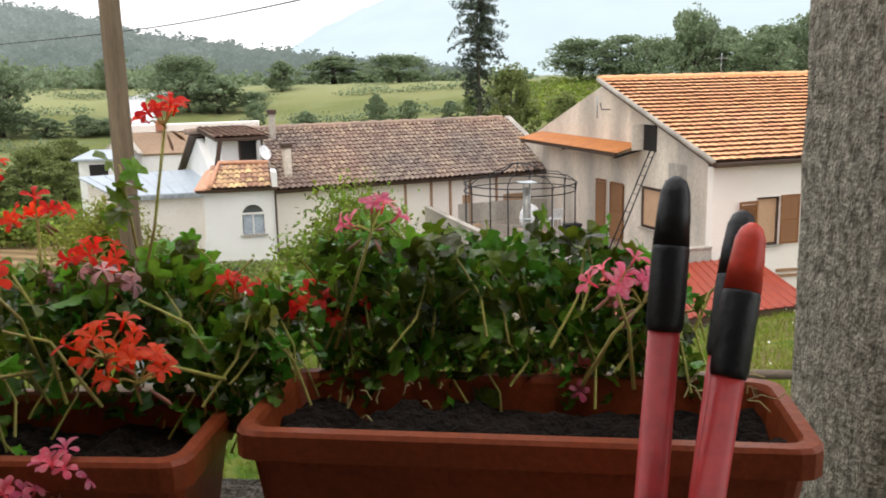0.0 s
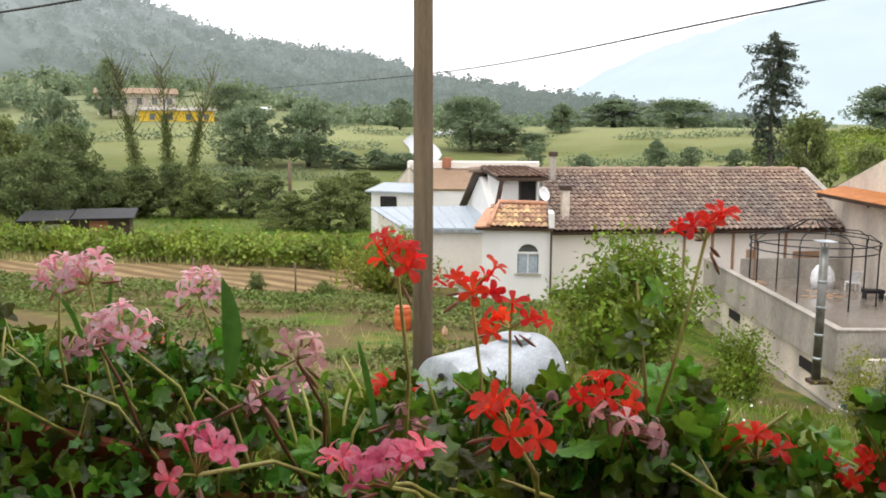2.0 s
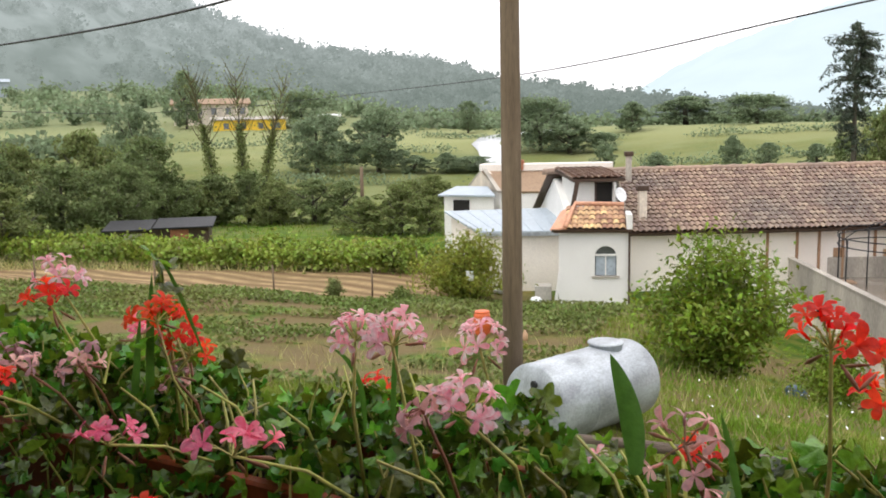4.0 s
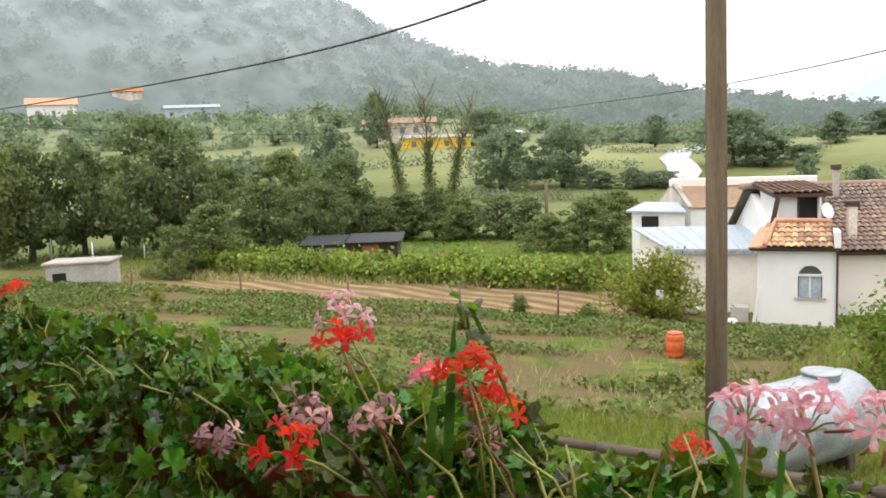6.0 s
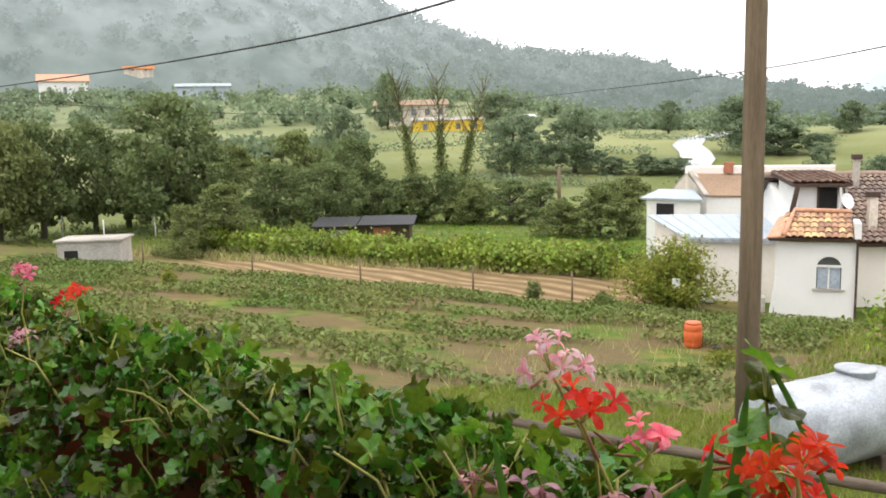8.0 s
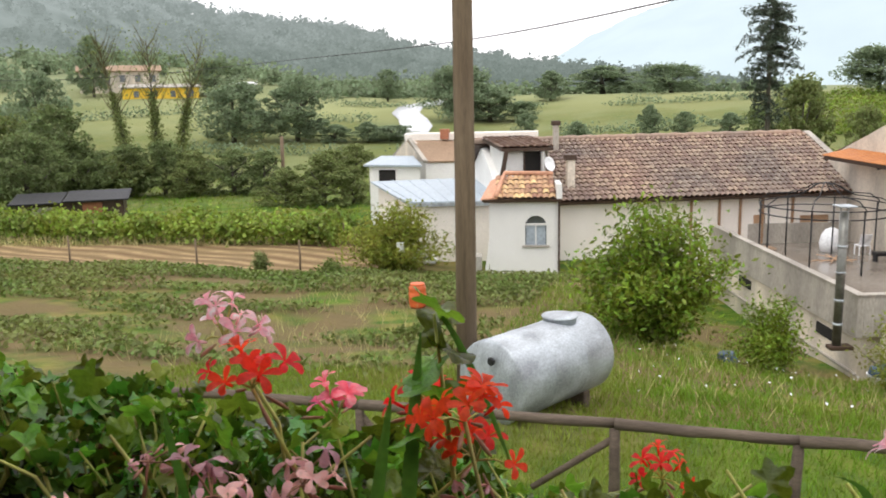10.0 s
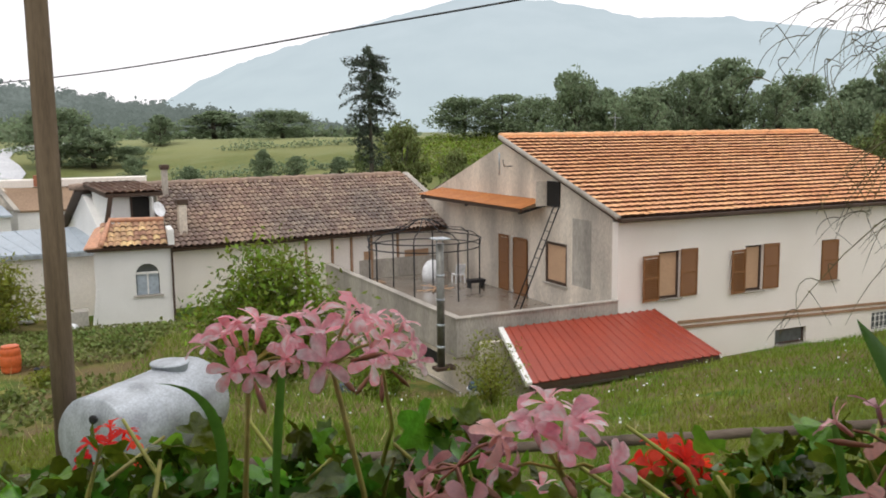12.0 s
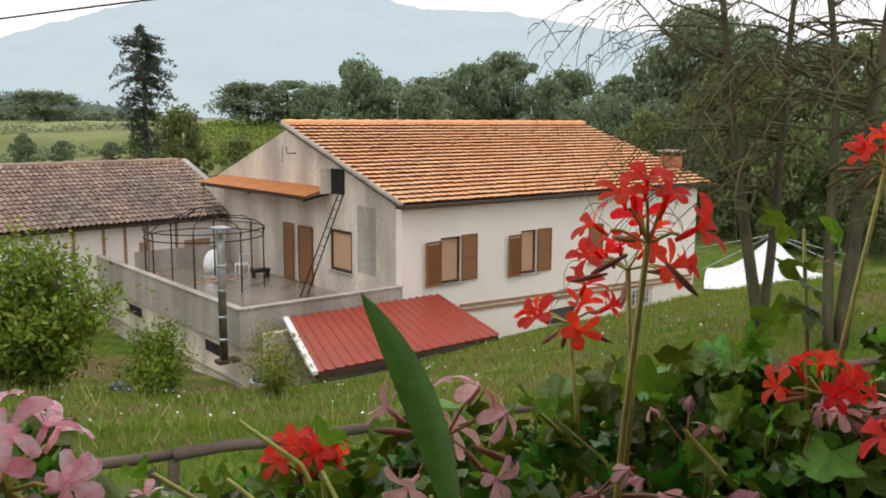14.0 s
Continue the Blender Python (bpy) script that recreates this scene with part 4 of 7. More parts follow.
part("eaves_board", boxed(b0 - 0.2, b1 + 0.1, -0.22, -0.05, BE - 0.02, BE + 0.10, 0.01), M["dark_trim"], bay)
part("downpipe", boxed(b1 + 0.0, b1 + 0.07, -0.1, -0.03, -1.2, BE), M["dark_trim"], bay)
# arched window: spandrels round the head, frame, panes
cx = (1.30 + 2.07) / 2 + b0
aw = thing("arched_window", ID, "", "")
aw.parent = bay
for key in list(aw.keys()):
    del aw[key]
sp_v, sp_f = [], []
for sgn in (-1, 1):
    o = len(sp_v)
    pts = [(cx + sgn * AR * math.cos(a), AZ + AR * math.sin(a)) for a in np.linspace(0, math.pi / 2, 9)]
    pts.append((cx + sgn * AR, AZ + AR + 0.001))
    for yy in (0.02, 0.24):
        sp_v += [(x, yy, z) for x, z in pts]
    n = len(pts)
    for i in range(n - 2):
        sp_f += [(o + i, o + i + 1, o + n - 1), (o + n + i, o + 2 * n - 1, o + n + i + 1)]
        sp_f.append((o + i, o + n + i, o + n + i + 1, o + i + 1))
link_mesh("spandrel", sp_v, sp_f, M["plaster_white"], aw)
part("pane", boxed(cx - AR, cx + AR, 0.15, 0.17, 0.86, AZ + AR - 0.005), M["glass"], aw)
part("blind", boxed(cx - AR + 0.03, cx + AR - 0.03, 0.125, 0.14, 0.86, AZ + 0.02), M["zinc"], aw, "pale closed blind")
part("transom", boxed(cx - AR, cx + AR, 0.06, 0.13, AZ + 0.02, AZ + 0.09), M["plaster_white"], aw)
part("mullion", boxed(cx - 0.025, cx + 0.025, 0.07, 0.122, 0.86, AZ + 0.02), M["plaster_white"], aw)
part("sill", boxed(cx - 0.50, cx + 0.50, -0.06, 0.12, 0.79, 0.86, 0.01), M["concrete"], aw)
tiled_slope("roof_tiles", b1 - b0 - 0.35, 1.5, 0.66, pose(b0 + 0.25, -0.25, BE + 0.1), M["tile_bay"], bay, 0.22, 0.30, 0.07, 0.04, 4, label="mottled barrel tiles")
slab("roof_deck", [(b0 - 0.25, -0.25, BE + 0.08), (b1 - 0.05, -0.25, BE + 0.08), (b1 - 0.05, 1.25, BE + 0.72), (b0 + 0.5, 1.25, BE + 0.72)], 0.08, M["dark_trim"], bay)
slab("hip_slope", [(b0 - 0.3, -0.24, BE + 0.12), (b0 + 0.30, -0.24, BE + 0.17), (b0 + 0.62, 1.4, BE + 0.88), (b0 + 0.05, 2.0, BE + 0.55)], 0.06, M["tile_pink"], bay, "smooth pink tiled hip")
tube("hip_cap", [(b0 + 0.24, -0.26, BE + 0.2), (b0 + 0.4, 0.5, BE + 0.55), (b0 + 0.58, 1.3, BE + 0.9), (b1 - 0.1, 1.3, BE + 0.86)], 0.09, M["tile_pink"], bay, 7)
part("kerb", boxed(b1 - 0.07, b1 + 0.13, -0.2, 1.3, BE + 0.1, BE + 0.62), M["plaster_white"], bay)
part("step", boxed(b0 - 0.9, b0 - 0.3, 0.5, 1.2, -0.9, 0.35), M["block"], bay, "grey block step beside the annex")


# sheds beyond the bay, each set out by its corners
def walled(parent, corners, top, low, material, name="wall"):
    return slab(name, [(x, y, top) for x, y in corners], top - low, material, parent)


shed = thing("blue_roof_shed", ID, "cream shed with long pale blue sheet roof", "shed")
walled(shed, [(-12.1, 32.05), (-8.3, 33.25), (-10.1, 39.0), (-15.5, 37.3)], 2.16, -1.4, M["plaster"])
slab("roof_sheet", [(-12.27, 31.8, 2.22), (-8.2, 33.0, 2.22), (-10.0, 39.3, 2.52), (-15.95, 37.5, 2.40)], 0.07, M["zinc"], shed)
for k in range(9):
    q = (k + 0.5) / 9
    tube("sheet_seam", [(-12.27 + 4.07 * q, 31.8 + 1.2 * q, 2.235), (-15.95 + 5.95 * q, 37.5 + 1.8 * q, 2.415 + 0.12 * q)], 0.018, M["zinc"], shed, 5)
part("eaves_board", boxed(0, 4.2, -0.02, 0.02, 2.03, 2.17), M["metal_grey"], shed).matrix_basis = pose(-12.24, 31.80, 0, 0, 0, 16.4)
barn = thing("tan_roof_barn", ID, "low grey barn with tan tile roof and pale coping", "barn")
bl, brr, apl, apr, bk = Vector((-14.91, 42.76, 2.86)), Vector((-8.2, 44.6, 2.86)), Vector((-16.55, 44.9, 4.02)), Vector((-9.8, 46.75, 4.02)), Vector((-18.2, 47.0, 2.9))
walled(barn, [(-14.95, 42.86), (-8.3, 44.68), (-11.4, 48.8), (-18.1, 46.95)], 2.84, -1.4, M["plaster_white"])
link_mesh("gable", [bl, apl, bk, bl + Vector((0.25, 0.07, 0)), apl + Vector((0.25, 0.07, 0)), bk + Vector((0.25, 0.07, 0))],
          [(0, 1, 2), (3, 5, 4), (0, 3, 4, 1), (1, 4, 5, 2), (2, 5, 3, 0)], M["plaster_grey"], barn, "grey rendered gable")
up = Vector((0, 0, 0.05))
slab("roof_sheet", [bl + up, brr + up, apr + up - Vector((-0.2, -0.25, 0.2)), apl + up - Vector((0.0, 0.25, 0.16))], 0.1, M["sandy"], barn)
slab("roof_sheet", [apl + up, apr + up, (-11.4, 48.8, 2.9), bk + up], 0.1, M["concrete"], barn)
slab("coping", [apl + Vector((-0.1, -0.35, 0.2)), apr + Vector((0, -0.35, 0.2)), apr + Vector((0, 0.1, 0.24)), apl + Vector((-0.1, 0.1, 0.24))], 0.36, M["plaster"], barn, "pale cement coping along the ridge")
slab("verge", [bl + Vector((-0.1, -0.1, 0.1)), bl + Vector((0.12, -0.05, 0.1)), apl + Vector((0.12, -0.1, 0.1)), apl + Vector((-0.1, -0.1, 0.1))], 0.14, M["concrete"], barn)
part("vent", boxed(-14.8, -14.35, 45.0, 45.4, 3.9, 4.45, 0.02), M["brick"], barn)
lean = thing("small_lean_to", ID, "small white lean-to with blue-grey roof", "shed")
walled(lean, [(-17.55, 41.55), (-14.95, 41.9), (-15.9, 43.6), (-17.8, 44.2)], 2.78, -1.4, M["plaster_white"])
slab("roof_sheet", [(-17.8, 41.35, 2.84), (-14.8, 41.7, 2.80), (-15.9, 43.7, 3.12), (-18.0, 44.5, 3.06)], 0.09, M["zinc"], lean)
part("opening", boxed(0.5, 1.35, -0.03, 0.02, 1.0, 2.55), M["dark"], lean).matrix_basis = pose(-17.55, 41.53, 0, 0, 0, 7.7)

# ---------------------------------------------------------------- yard: pole, tank, rail
pole = thing("utility_pole", pose(-4.1, 10.3, 2.2), "tall weathered brown wooden utility pole", "pole")
tube("shaft", [(0.0, 0.0, 0.0), (0.01, 0.0, 3.0), (0.0, 0.01, 6.5), (0.0, 0.0, 9.0)], [0.135, 0.128, 0.12, 0.115], M["pole_wood"], pole, 16)

tank = thing("water_tank", pose(-3.65, 9.77, 2.93, 0, 0, -28), "dull galvanised steel water tank lying on the grass", "tank")
TR, TL = 0.53, 1.85
ring = [(0.0, -0.075), (0.2, -0.07), (0.38, -0.045), (0.49, -0.012), (0.524, 0.0), (TR, 0.012), (TR + 0.005, 0.025), (TR, 0.04), (TR, 0.6), (TR + 0.006, 0.61), (TR, 0.63), (TR, 1.25), (TR + 0.006, 1.26), (TR, 1.28),
        (TR, TL - 0.012), (0.524, TL), (0.49, TL + 0.012), (0.38, TL + 0.045), (0.2, TL + 0.07), (0.0, TL + 0.075)]
lie = Matrix(((1, 0, 0, 0), (0, 0, 1, 0), (0, -1, 0, 0), (0, 0, 0, 1)))
lathe("shell", [(max(r, 0.004), z) for r, z in ring], M["metal_grey"], tank, 40, "", lie)
lathe("manhole_neck", [(0.22, 0.0), (0.22, 0.075), (0.24, 0.078), (0.24, 0.098), (0.2, 0.106), (0.02, 0.112)], M["metal_grey"], tank, 24, "round lid on a short neck", pose(0, 1.36, TR - 0.05))
lathe("outlet", [(0.05, 0), (0.05, 0.03), (0.034, 0.032)], M["black_grip"], tank, 16, "black capped outlet", pose(0.10, -0.105, 0.32, 90, 0, 0))
for y in (0.35, 1.5):
    part("chock", boxed(-0.35, 0.35, y - 0.07, y + 0.07, -0.72, -0.42, 0.02), M["rail_wood"], tank)

rail = thing("rail_fence", pose(0, 7.4, 0), "rustic dark log rail fence in wet grass", "fence")
posts = [-12.2, -9.5, -6.9, -4.4, -1.96, -0.43, 1.6, 3.6, 5.6, 7.7, 9.8]
rng = random.Random(3)
for px in posts:
    g = ground_at(px, 7.4)
    tube("post", [(px, 0, g - 0.3), (px + rng.uniform(-0.02, 0.02), 0, 3.0), (px, 0, 3.44 + 0.012 * min(0, px + 2))], [0.055, 0.05, 0.048], M["rail_wood"], rail, 8)
for a, b in zip(posts[:-1], posts[1:]):
    pts = [(a + (b - a) * f, rng.uniform(-0.015, 0.015), 3.47 + 0.012 * min(0, a + (b - a) * f + 2) + rng.uniform(-0.012, 0.012)) for f in np.linspace(0, 1.0, 6)]
    tube("top_rail", pts, [0.055, 0.05, 0.052, 0.047, 0.05, 0.045], M["rail_wood"], rail, 9)
for px, dx in ((-1.96, -0.75), (-4.4, 0.5), (3.6, -0.6)):
    tube("brace", [(px, 0.02, 3.34), (px + dx, 0.02, 2.78)], [0.035, 0.03], M["rail_wood"], rail, 7)

# ---------------------------------------------------------------- balcony
def row_y(x):
    return 0.317 - 0.14 * x


RA = math.degrees(math.atan(-0.14))
balcony = thing("balcony", pose(0, 0.317, 0, 0, 0, RA), "grey rendered balcony wall and floor, unseen back wall and shading roof", "balcony", kind="structure")
part("parapet_wall", boxed(-6, 3.5, -0.13, 0.13, 2.0, 5.835, 0.01), M["pillar"], balcony)
# out of view: dark floor, back wall and roof added to shade the planters
part("balcony_floor", boxed(-6, 3.5, -2.6, -0.13, 4.6, 4.8), M["porch"], balcony)
part("back_wall", boxed(-6, 3.5, -2.85, -2.6, 2.0, 8.0), M["porch"], balcony)
part("porch_roof", boxed(-6, 3.5, -2.9, -0.75, 8.0, 8.2), M["porch"], balcony)
pil = thing("pillar", pose(0.311, 0.43, 0, 0, 0, -2), "rough grey-brown rendered pillar", "pillar", kind="structure")
bm = bmesh.new()
box(bm, 0.0, 0.34, 0.0, 0.34, 1.9, 8.02, 0.035)
bmesh.ops.subdivide_edges(bm, edges=[e for e in bm.edges if e.calc_length() > 0.3], cuts=70, use_grid_fill=True)
for v in bm.verts:
    k = noise.fractal(v.co * 14, 1.0, 2.0, 4) * 0.007
    v.co += Vector((k, k * 0.8, 0))
part("shaft", bm, M["pillar"], pil, smooth=True)


def planter(x, y, w, label, tilt=0.0, dz=0.0):
    """A tapered, rimmed window-box trough, hollow, with soil."""
    p = thing("planter", pose(x, y, 5.837 + max(dz, 0), 0, 0, RA + tilt), label, "planter", "planters on the balcony")
    d, h = 0.185, 0.178 + min(dz, 0)

    def loop(wx, dy, z, r=0.02):
        pts = []
        for cx, cy, a0 in ((wx / 2 - r, dy / 2 - r, 0), (-wx / 2 + r, dy / 2 - r, 90), (-wx / 2 + r, -dy / 2 + r, 180), (wx / 2 - r, -dy / 2 + r, 270)):
            for k in range(4):
                a = radians(a0 + 30 * k)
                pts.append((cx + r * math.cos(a), cy + r * math.sin(a), z))
        return pts
    loops = [loop(w - 0.06, d - 0.05, 0.0), loop(w - 0.025, d - 0.02, h - 0.03), loop(w, d, h - 0.028, 0.024), loop(w, d, h - 0.004, 0.024), loop(w - 0.006, d - 0.006, h, 0.024),
             loop(w - 0.03, d - 0.03, h, 0.018), loop(w - 0.036, d - 0.036, h - 0.006, 0.018), loop(w - 0.06, d - 0.06, 0.03, 0.018)]
    verts = [v for lp in loops for v in lp]
    n = 16
    faces = [(i * n + k, i * n + (k + 1) % n, (i + 1) * n + (k + 1) % n, (i + 1) * n + k) for i in range(len(loops) - 1) for k in range(n)]
    faces += [tuple(range(n))[::-1], tuple((len(loops) - 1) * n + k for k in range(n))]
    link_mesh("trough", verts, faces, M["terracotta"], p, "", False)
    gx_, gy_ = 60, 18
    sv, rr = [], random.Random(int((x + 9) * 100))
    off = rr.uniform(0, 50)
    for i in range(gx_ + 1):
        for j in range(gy_ + 1):
            u, v = (i / gx_ - 0.5) * (w - 0.04), (j / gy_ - 0.5) * (d - 0.04)
            z = h - 0.035 + 0.018 * noise.fractal(Vector((u * 18 + off, v * 18, 1)), 1.0, 2.0, 4) + 0.006 * noise.noise(Vector((u * 160, v * 160, off)))
            sv.append((u, v, z))
    sf = [(i * (gy_ + 1) + j, (i + 1) * (gy_ + 1) + j, (i + 1) * (gy_ + 1) + j + 1, i * (gy_ + 1) + j + 1) for i in range(gx_) for j in range(gy_)]
    link_mesh("soil", sv, sf, M["soil"], p, "dark moist potting soil with crumbs")
    return p


planter(-0.123, 0.310, 0.535, "half-empty brown plastic window box with soil", 0, -0.014)
planter(-0.684, 0.335, 0.52, "brown plastic window box full of geraniums", 3, -0.03)
for k in range(5):
    px = -1.26 - 0.56 * k
    planter(px, row_y(px) + 0.06, 0.50, "brown plastic window box full of geraniums")


def broom(x, y, tip, bx, by, cap, grip, label):
    b = thing("broom_handle", pose(0, 0, 0), label, "broom", "brooms against the planters")
    top, bot = Vector((x, y, tip)), Vector((bx, by, 4.82))
    d = (top - bot).normalized()
    tube("shaft", [bot, top - d * 0.05], 0.0118, M["red_handle"], b, 16)
    tube("grip", [top - d * 0.115, top - d * 0.11, top - d * 0.055, top - d * 0.05], [0.0125, 0.0138, 0.0138, 0.0128], grip, b, 16)
    tube("cap", [top - d * 0.052, top - d * 0.03, top - d * 0.012, top - d * 0.004, top], [0.0135, 0.0125, 0.011, 0.008, 0.003], cap, b, 16)
    head = thing("broom_head", ID, "", "")
    for key in list(head.keys()):
        del head[key]
    head.parent = b
    part("head_block", boxed(bx - 0.14, bx + 0.14, by - 0.03, by + 0.03, 4.86, 4.90, 0.01), M["red_handle"], head)
    part("bristles", boxed(bx - 0.14, bx + 0.14, by - 0.035, by + 0.035, 4.802, 4.86), M["black_grip"], head)
    return b


broom(-0.023, 0.135, 6.244, -0.19, -0.20, M["black_grip"], M["black_grip"], "broom with red handle and black rubber cap")
broom(0.037, 0.16, 6.213, -0.27, -0.33, M["black_grip"], M["black_grip"], "broom with red handle and hooked black cap")
broom(0.032, 0.125, 6.209, -0.32, -0.37, M["red_cap"], M["black_grip"], "broom with red handle, black grip and red cap")

# ---------------------------------------------------------------- plants: generators
def mesh_np(name, verts, faces, material, parent=None, label="", smooth=False):
    """A mesh from arrays of equal-sided faces."""
    verts, faces = np.asarray(verts, np.float32), np.asarray(faces, np.int32)
    me = bpy.data.meshes.new(name)
    me.vertices.add(len(verts))
    me.vertices.foreach_set("co", verts.ravel())
    k = faces.shape[1]
    me.loops.add(faces.size)
    me.loops.foreach_set("vertex_index", faces.ravel())
    me.polygons.add(len(faces))
    me.polygons.foreach_set("loop_start", np.arange(0, faces.size, k, dtype=np.int32))
    if smooth:
        me.polygons.foreach_set("use_smooth", np.ones(len(faces), bool))
    me.materials.append(material)
    me.update(calc_edges=True)
    me.validate()
    ob = new(name, me)
    if parent is not None:
        ob.parent = parent
    if label:
        ob["label"] = label
    return ob


def leaves_at(centres, size, rng, up=0.5, narrow=0.55, spread=0.35):
    """Small folded leaves, two triangles each, at the given centres with random turns."""
    n = len(centres)
    nrm = rng.normal(size=(n, 3)) + (0, 0, up)
    nrm /= np.linalg.norm(nrm, axis=1)[:, None] + 1e-9
    a = np.cross(nrm, rng.normal(size=(n, 3)))
    a /= np.linalg.norm(a, axis=1)[:, None] + 1e-9
    b = np.cross(nrm, a)
    s = size * rng.uniform(1 - spread, 1 + spread, (n, 1))
    v = np.stack([centres - a * s * 0.5, centres + b * s * narrow * 0.5 + nrm * s * 0.12, centres + a * s * 0.5, centres - b * s * narrow * 0.5 + nrm * s * 0.12], 1)
    f = np.arange(n * 4).reshape(n, 4)
    return v.reshape(-1, 3), f


def crown_points(rng, h0, h1, radius, clumps, per, clump_r, shape="oval"):
    """Leaf centres gathered into uneven clumps through a crown."""
    out = []
    for _ in range(clumps):
        f = rng.uniform(0, 1)
        if shape == "oval":
            w = math.sqrt(max(0.05, 1 - (2 * f - 0.9) ** 2 / 1.25))
        elif shape == "spire":
            w = math.sin(math.pi * (0.12 + 0.86 * f) ** 0.8) ** 0.8
        elif shape == "dome":
            w = math.sqrt(max(0.05, 1 - f ** 2))
        else:
            w = 1.0 - 0.55 * abs(f - 0.35)
        a = rng.uniform(0, 2 * math.pi)
        r = radius * w * math.sqrt(rng.uniform(0.1, 1.0)) * rng.uniform(0.55, 1.34)
        c = np.array([r * math.cos(a), r * math.sin(a), h0 + (h1 - h0) * f])
        k = int(per * rng.uniform(0.6, 1.4))
        cr = clump_r * rng.uniform(0.4, 1.45)
        p = rng.normal(size=(k, 3))
        p /= np.linalg.norm(p, axis=1)[:, None] + 1e-9
        p *= cr * rng.uniform(0.35, 1.0, (k, 1)) ** 0.5
        p[:, 2] *= 0.72
        out.append(c + p)
    return np.concatenate(out)


TREE = {}
LABELS = dict(dark="dense dark green broadleaf tree", mid="leafy green broadleaf tree in the meadow", olive="pale olive-green tree with loose crown", shrub="bushy green shrub among tall grass", hedge="clipped dark green hedge bush",
              tall="tall green tree with a loose crown", far_tall="tall hazy green tree in a far wood", far_loose="wide hazy green tree with a ragged crown", far="pale hazy green tree across the fields")


def make_tree(kind):
    """A tree 1 m wide and 1 m high in proportion, at the origin: trunk, limbs, crown."""
    seed = sorted(LABELS).index(kind)
    rng = np.random.default_rng(40 + seed)
    t = thing("shrub" if kind in ("shrub", "hedge") else "tree", ID, LABELS[kind], "bush" if kind in ("shrub", "hedge") else "tree")
    low = dict(shrub=0.02, hedge=0.0, tall=0.12).get(kind, 0.10)
    lean = rng.uniform(-0.03, 0.03, 2)
    tube("trunk", [(0, 0, -0.05), (lean[0] * 0.5, lean[1] * 0.5, 0.3), (lean[0], lean[1], 0.75)], [0.035, 0.026, 0.01], M["bark"], t, 7)
    for i in range(5):
        a, z = i * 1.3 + rng.uniform(0, 0.6), rng.uniform(0.2, 0.5)
        r = rng.uniform(0.2, 0.36)
        tube("limb", [(0, 0, z), (r * 0.5 * math.cos(a), r * 0.5 * math.sin(a), z + 0.12), (r * math.cos(a), r * math.sin(a), z + 0.32)], [0.016, 0.011, 0.004], M["bark"], t, 5)
    shape = dict(shrub="dome", hedge="dome", far_tall="spire", tall="spire").get(kind, "oval")
    clumps, per = dict(hedge=(90, 90), shrub=(80, 80), tall=(70, 70)).get(kind, (105, 84))
    pts = crown_points(rng, low, 0.93, 0.42, clumps, per, dict(far_loose=0.14, olive=0.12, far_tall=0.085).get(kind, 0.10), shape)
    v, f = leaves_at(pts, dict(hedge=0.034, shrub=0.040).get(kind, 0.040), rng, 0.6, 0.62)
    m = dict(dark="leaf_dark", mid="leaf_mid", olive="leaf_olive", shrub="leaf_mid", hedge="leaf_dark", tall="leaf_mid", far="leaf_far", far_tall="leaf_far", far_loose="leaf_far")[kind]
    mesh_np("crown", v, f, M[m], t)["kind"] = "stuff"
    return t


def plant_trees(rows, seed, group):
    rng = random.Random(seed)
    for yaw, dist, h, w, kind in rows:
        # distant trees switch to the leaf that has haze in its colour
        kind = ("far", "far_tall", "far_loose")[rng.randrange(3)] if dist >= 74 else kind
        x, y = polar(yaw, dist)
        z = ground_at(x, y)
        if dist >= 74:
            h, w = h * rng.uniform(0.86, 1.16), w * rng.uniform(0.85, 1.3)
        h *= 1.2 if yaw < -37 else 1.0
        m = Matrix.Translation((x, y, z - 0.05)) @ Matrix.Rotation(rng.uniform(0, 6.28), 4, "Z") @ Matrix.Diagonal((w * 1.12, w * 1.12, h * 1.06, 1))
        if kind not in TREE:
            TREE[kind] = make_tree(kind)
            TREE[kind].matrix_world = m
            t = TREE[kind]
        else:
            old = TREE[kind].scale.copy()
            TREE[kind].scale = (1, 1, 1)
            t = copy_thing(TREE[kind], m)
            TREE[kind].scale = old
        t["group"] = group


LEFT_GROVE = [
    (52.3, 62, 9.0, 7.6, "dark"), (56.4, 66, 7.5, 5.6, "dark"), (59.3, 64, 7.5, 6.2, "dark"), (61.7, 62, 7.6, 6.0, "olive"), (65.1, 66, 9.0, 5.6, "olive"),
    (48.0, 66, 5.7, 4.7, "mid"), (44.0, 70, 6.6, 5.9, "mid"), (40.4, 64, 6.1, 6.2, "dark"), (42.3, 58, 4.5, 4.9, "dark"), (45.6, 60, 4.6, 5.1, "dark"),
    (48.8, 52, 3.8, 5.1, "shrub"), (51.4, 50, 2.8, 3.2, "shrub"), (39.4, 62, 3.9, 4.0, "dark"), (41.0, 95, 7.3, 6.2, "olive"), (36.8, 64, 2.8, 4.6, "mid"), (33.1, 62, 2.4, 3.6, "mid"),
    (54.5, 68, 6.5, 6.0, "dark"), (50.0, 64, 5.5, 5.0, "dark")]
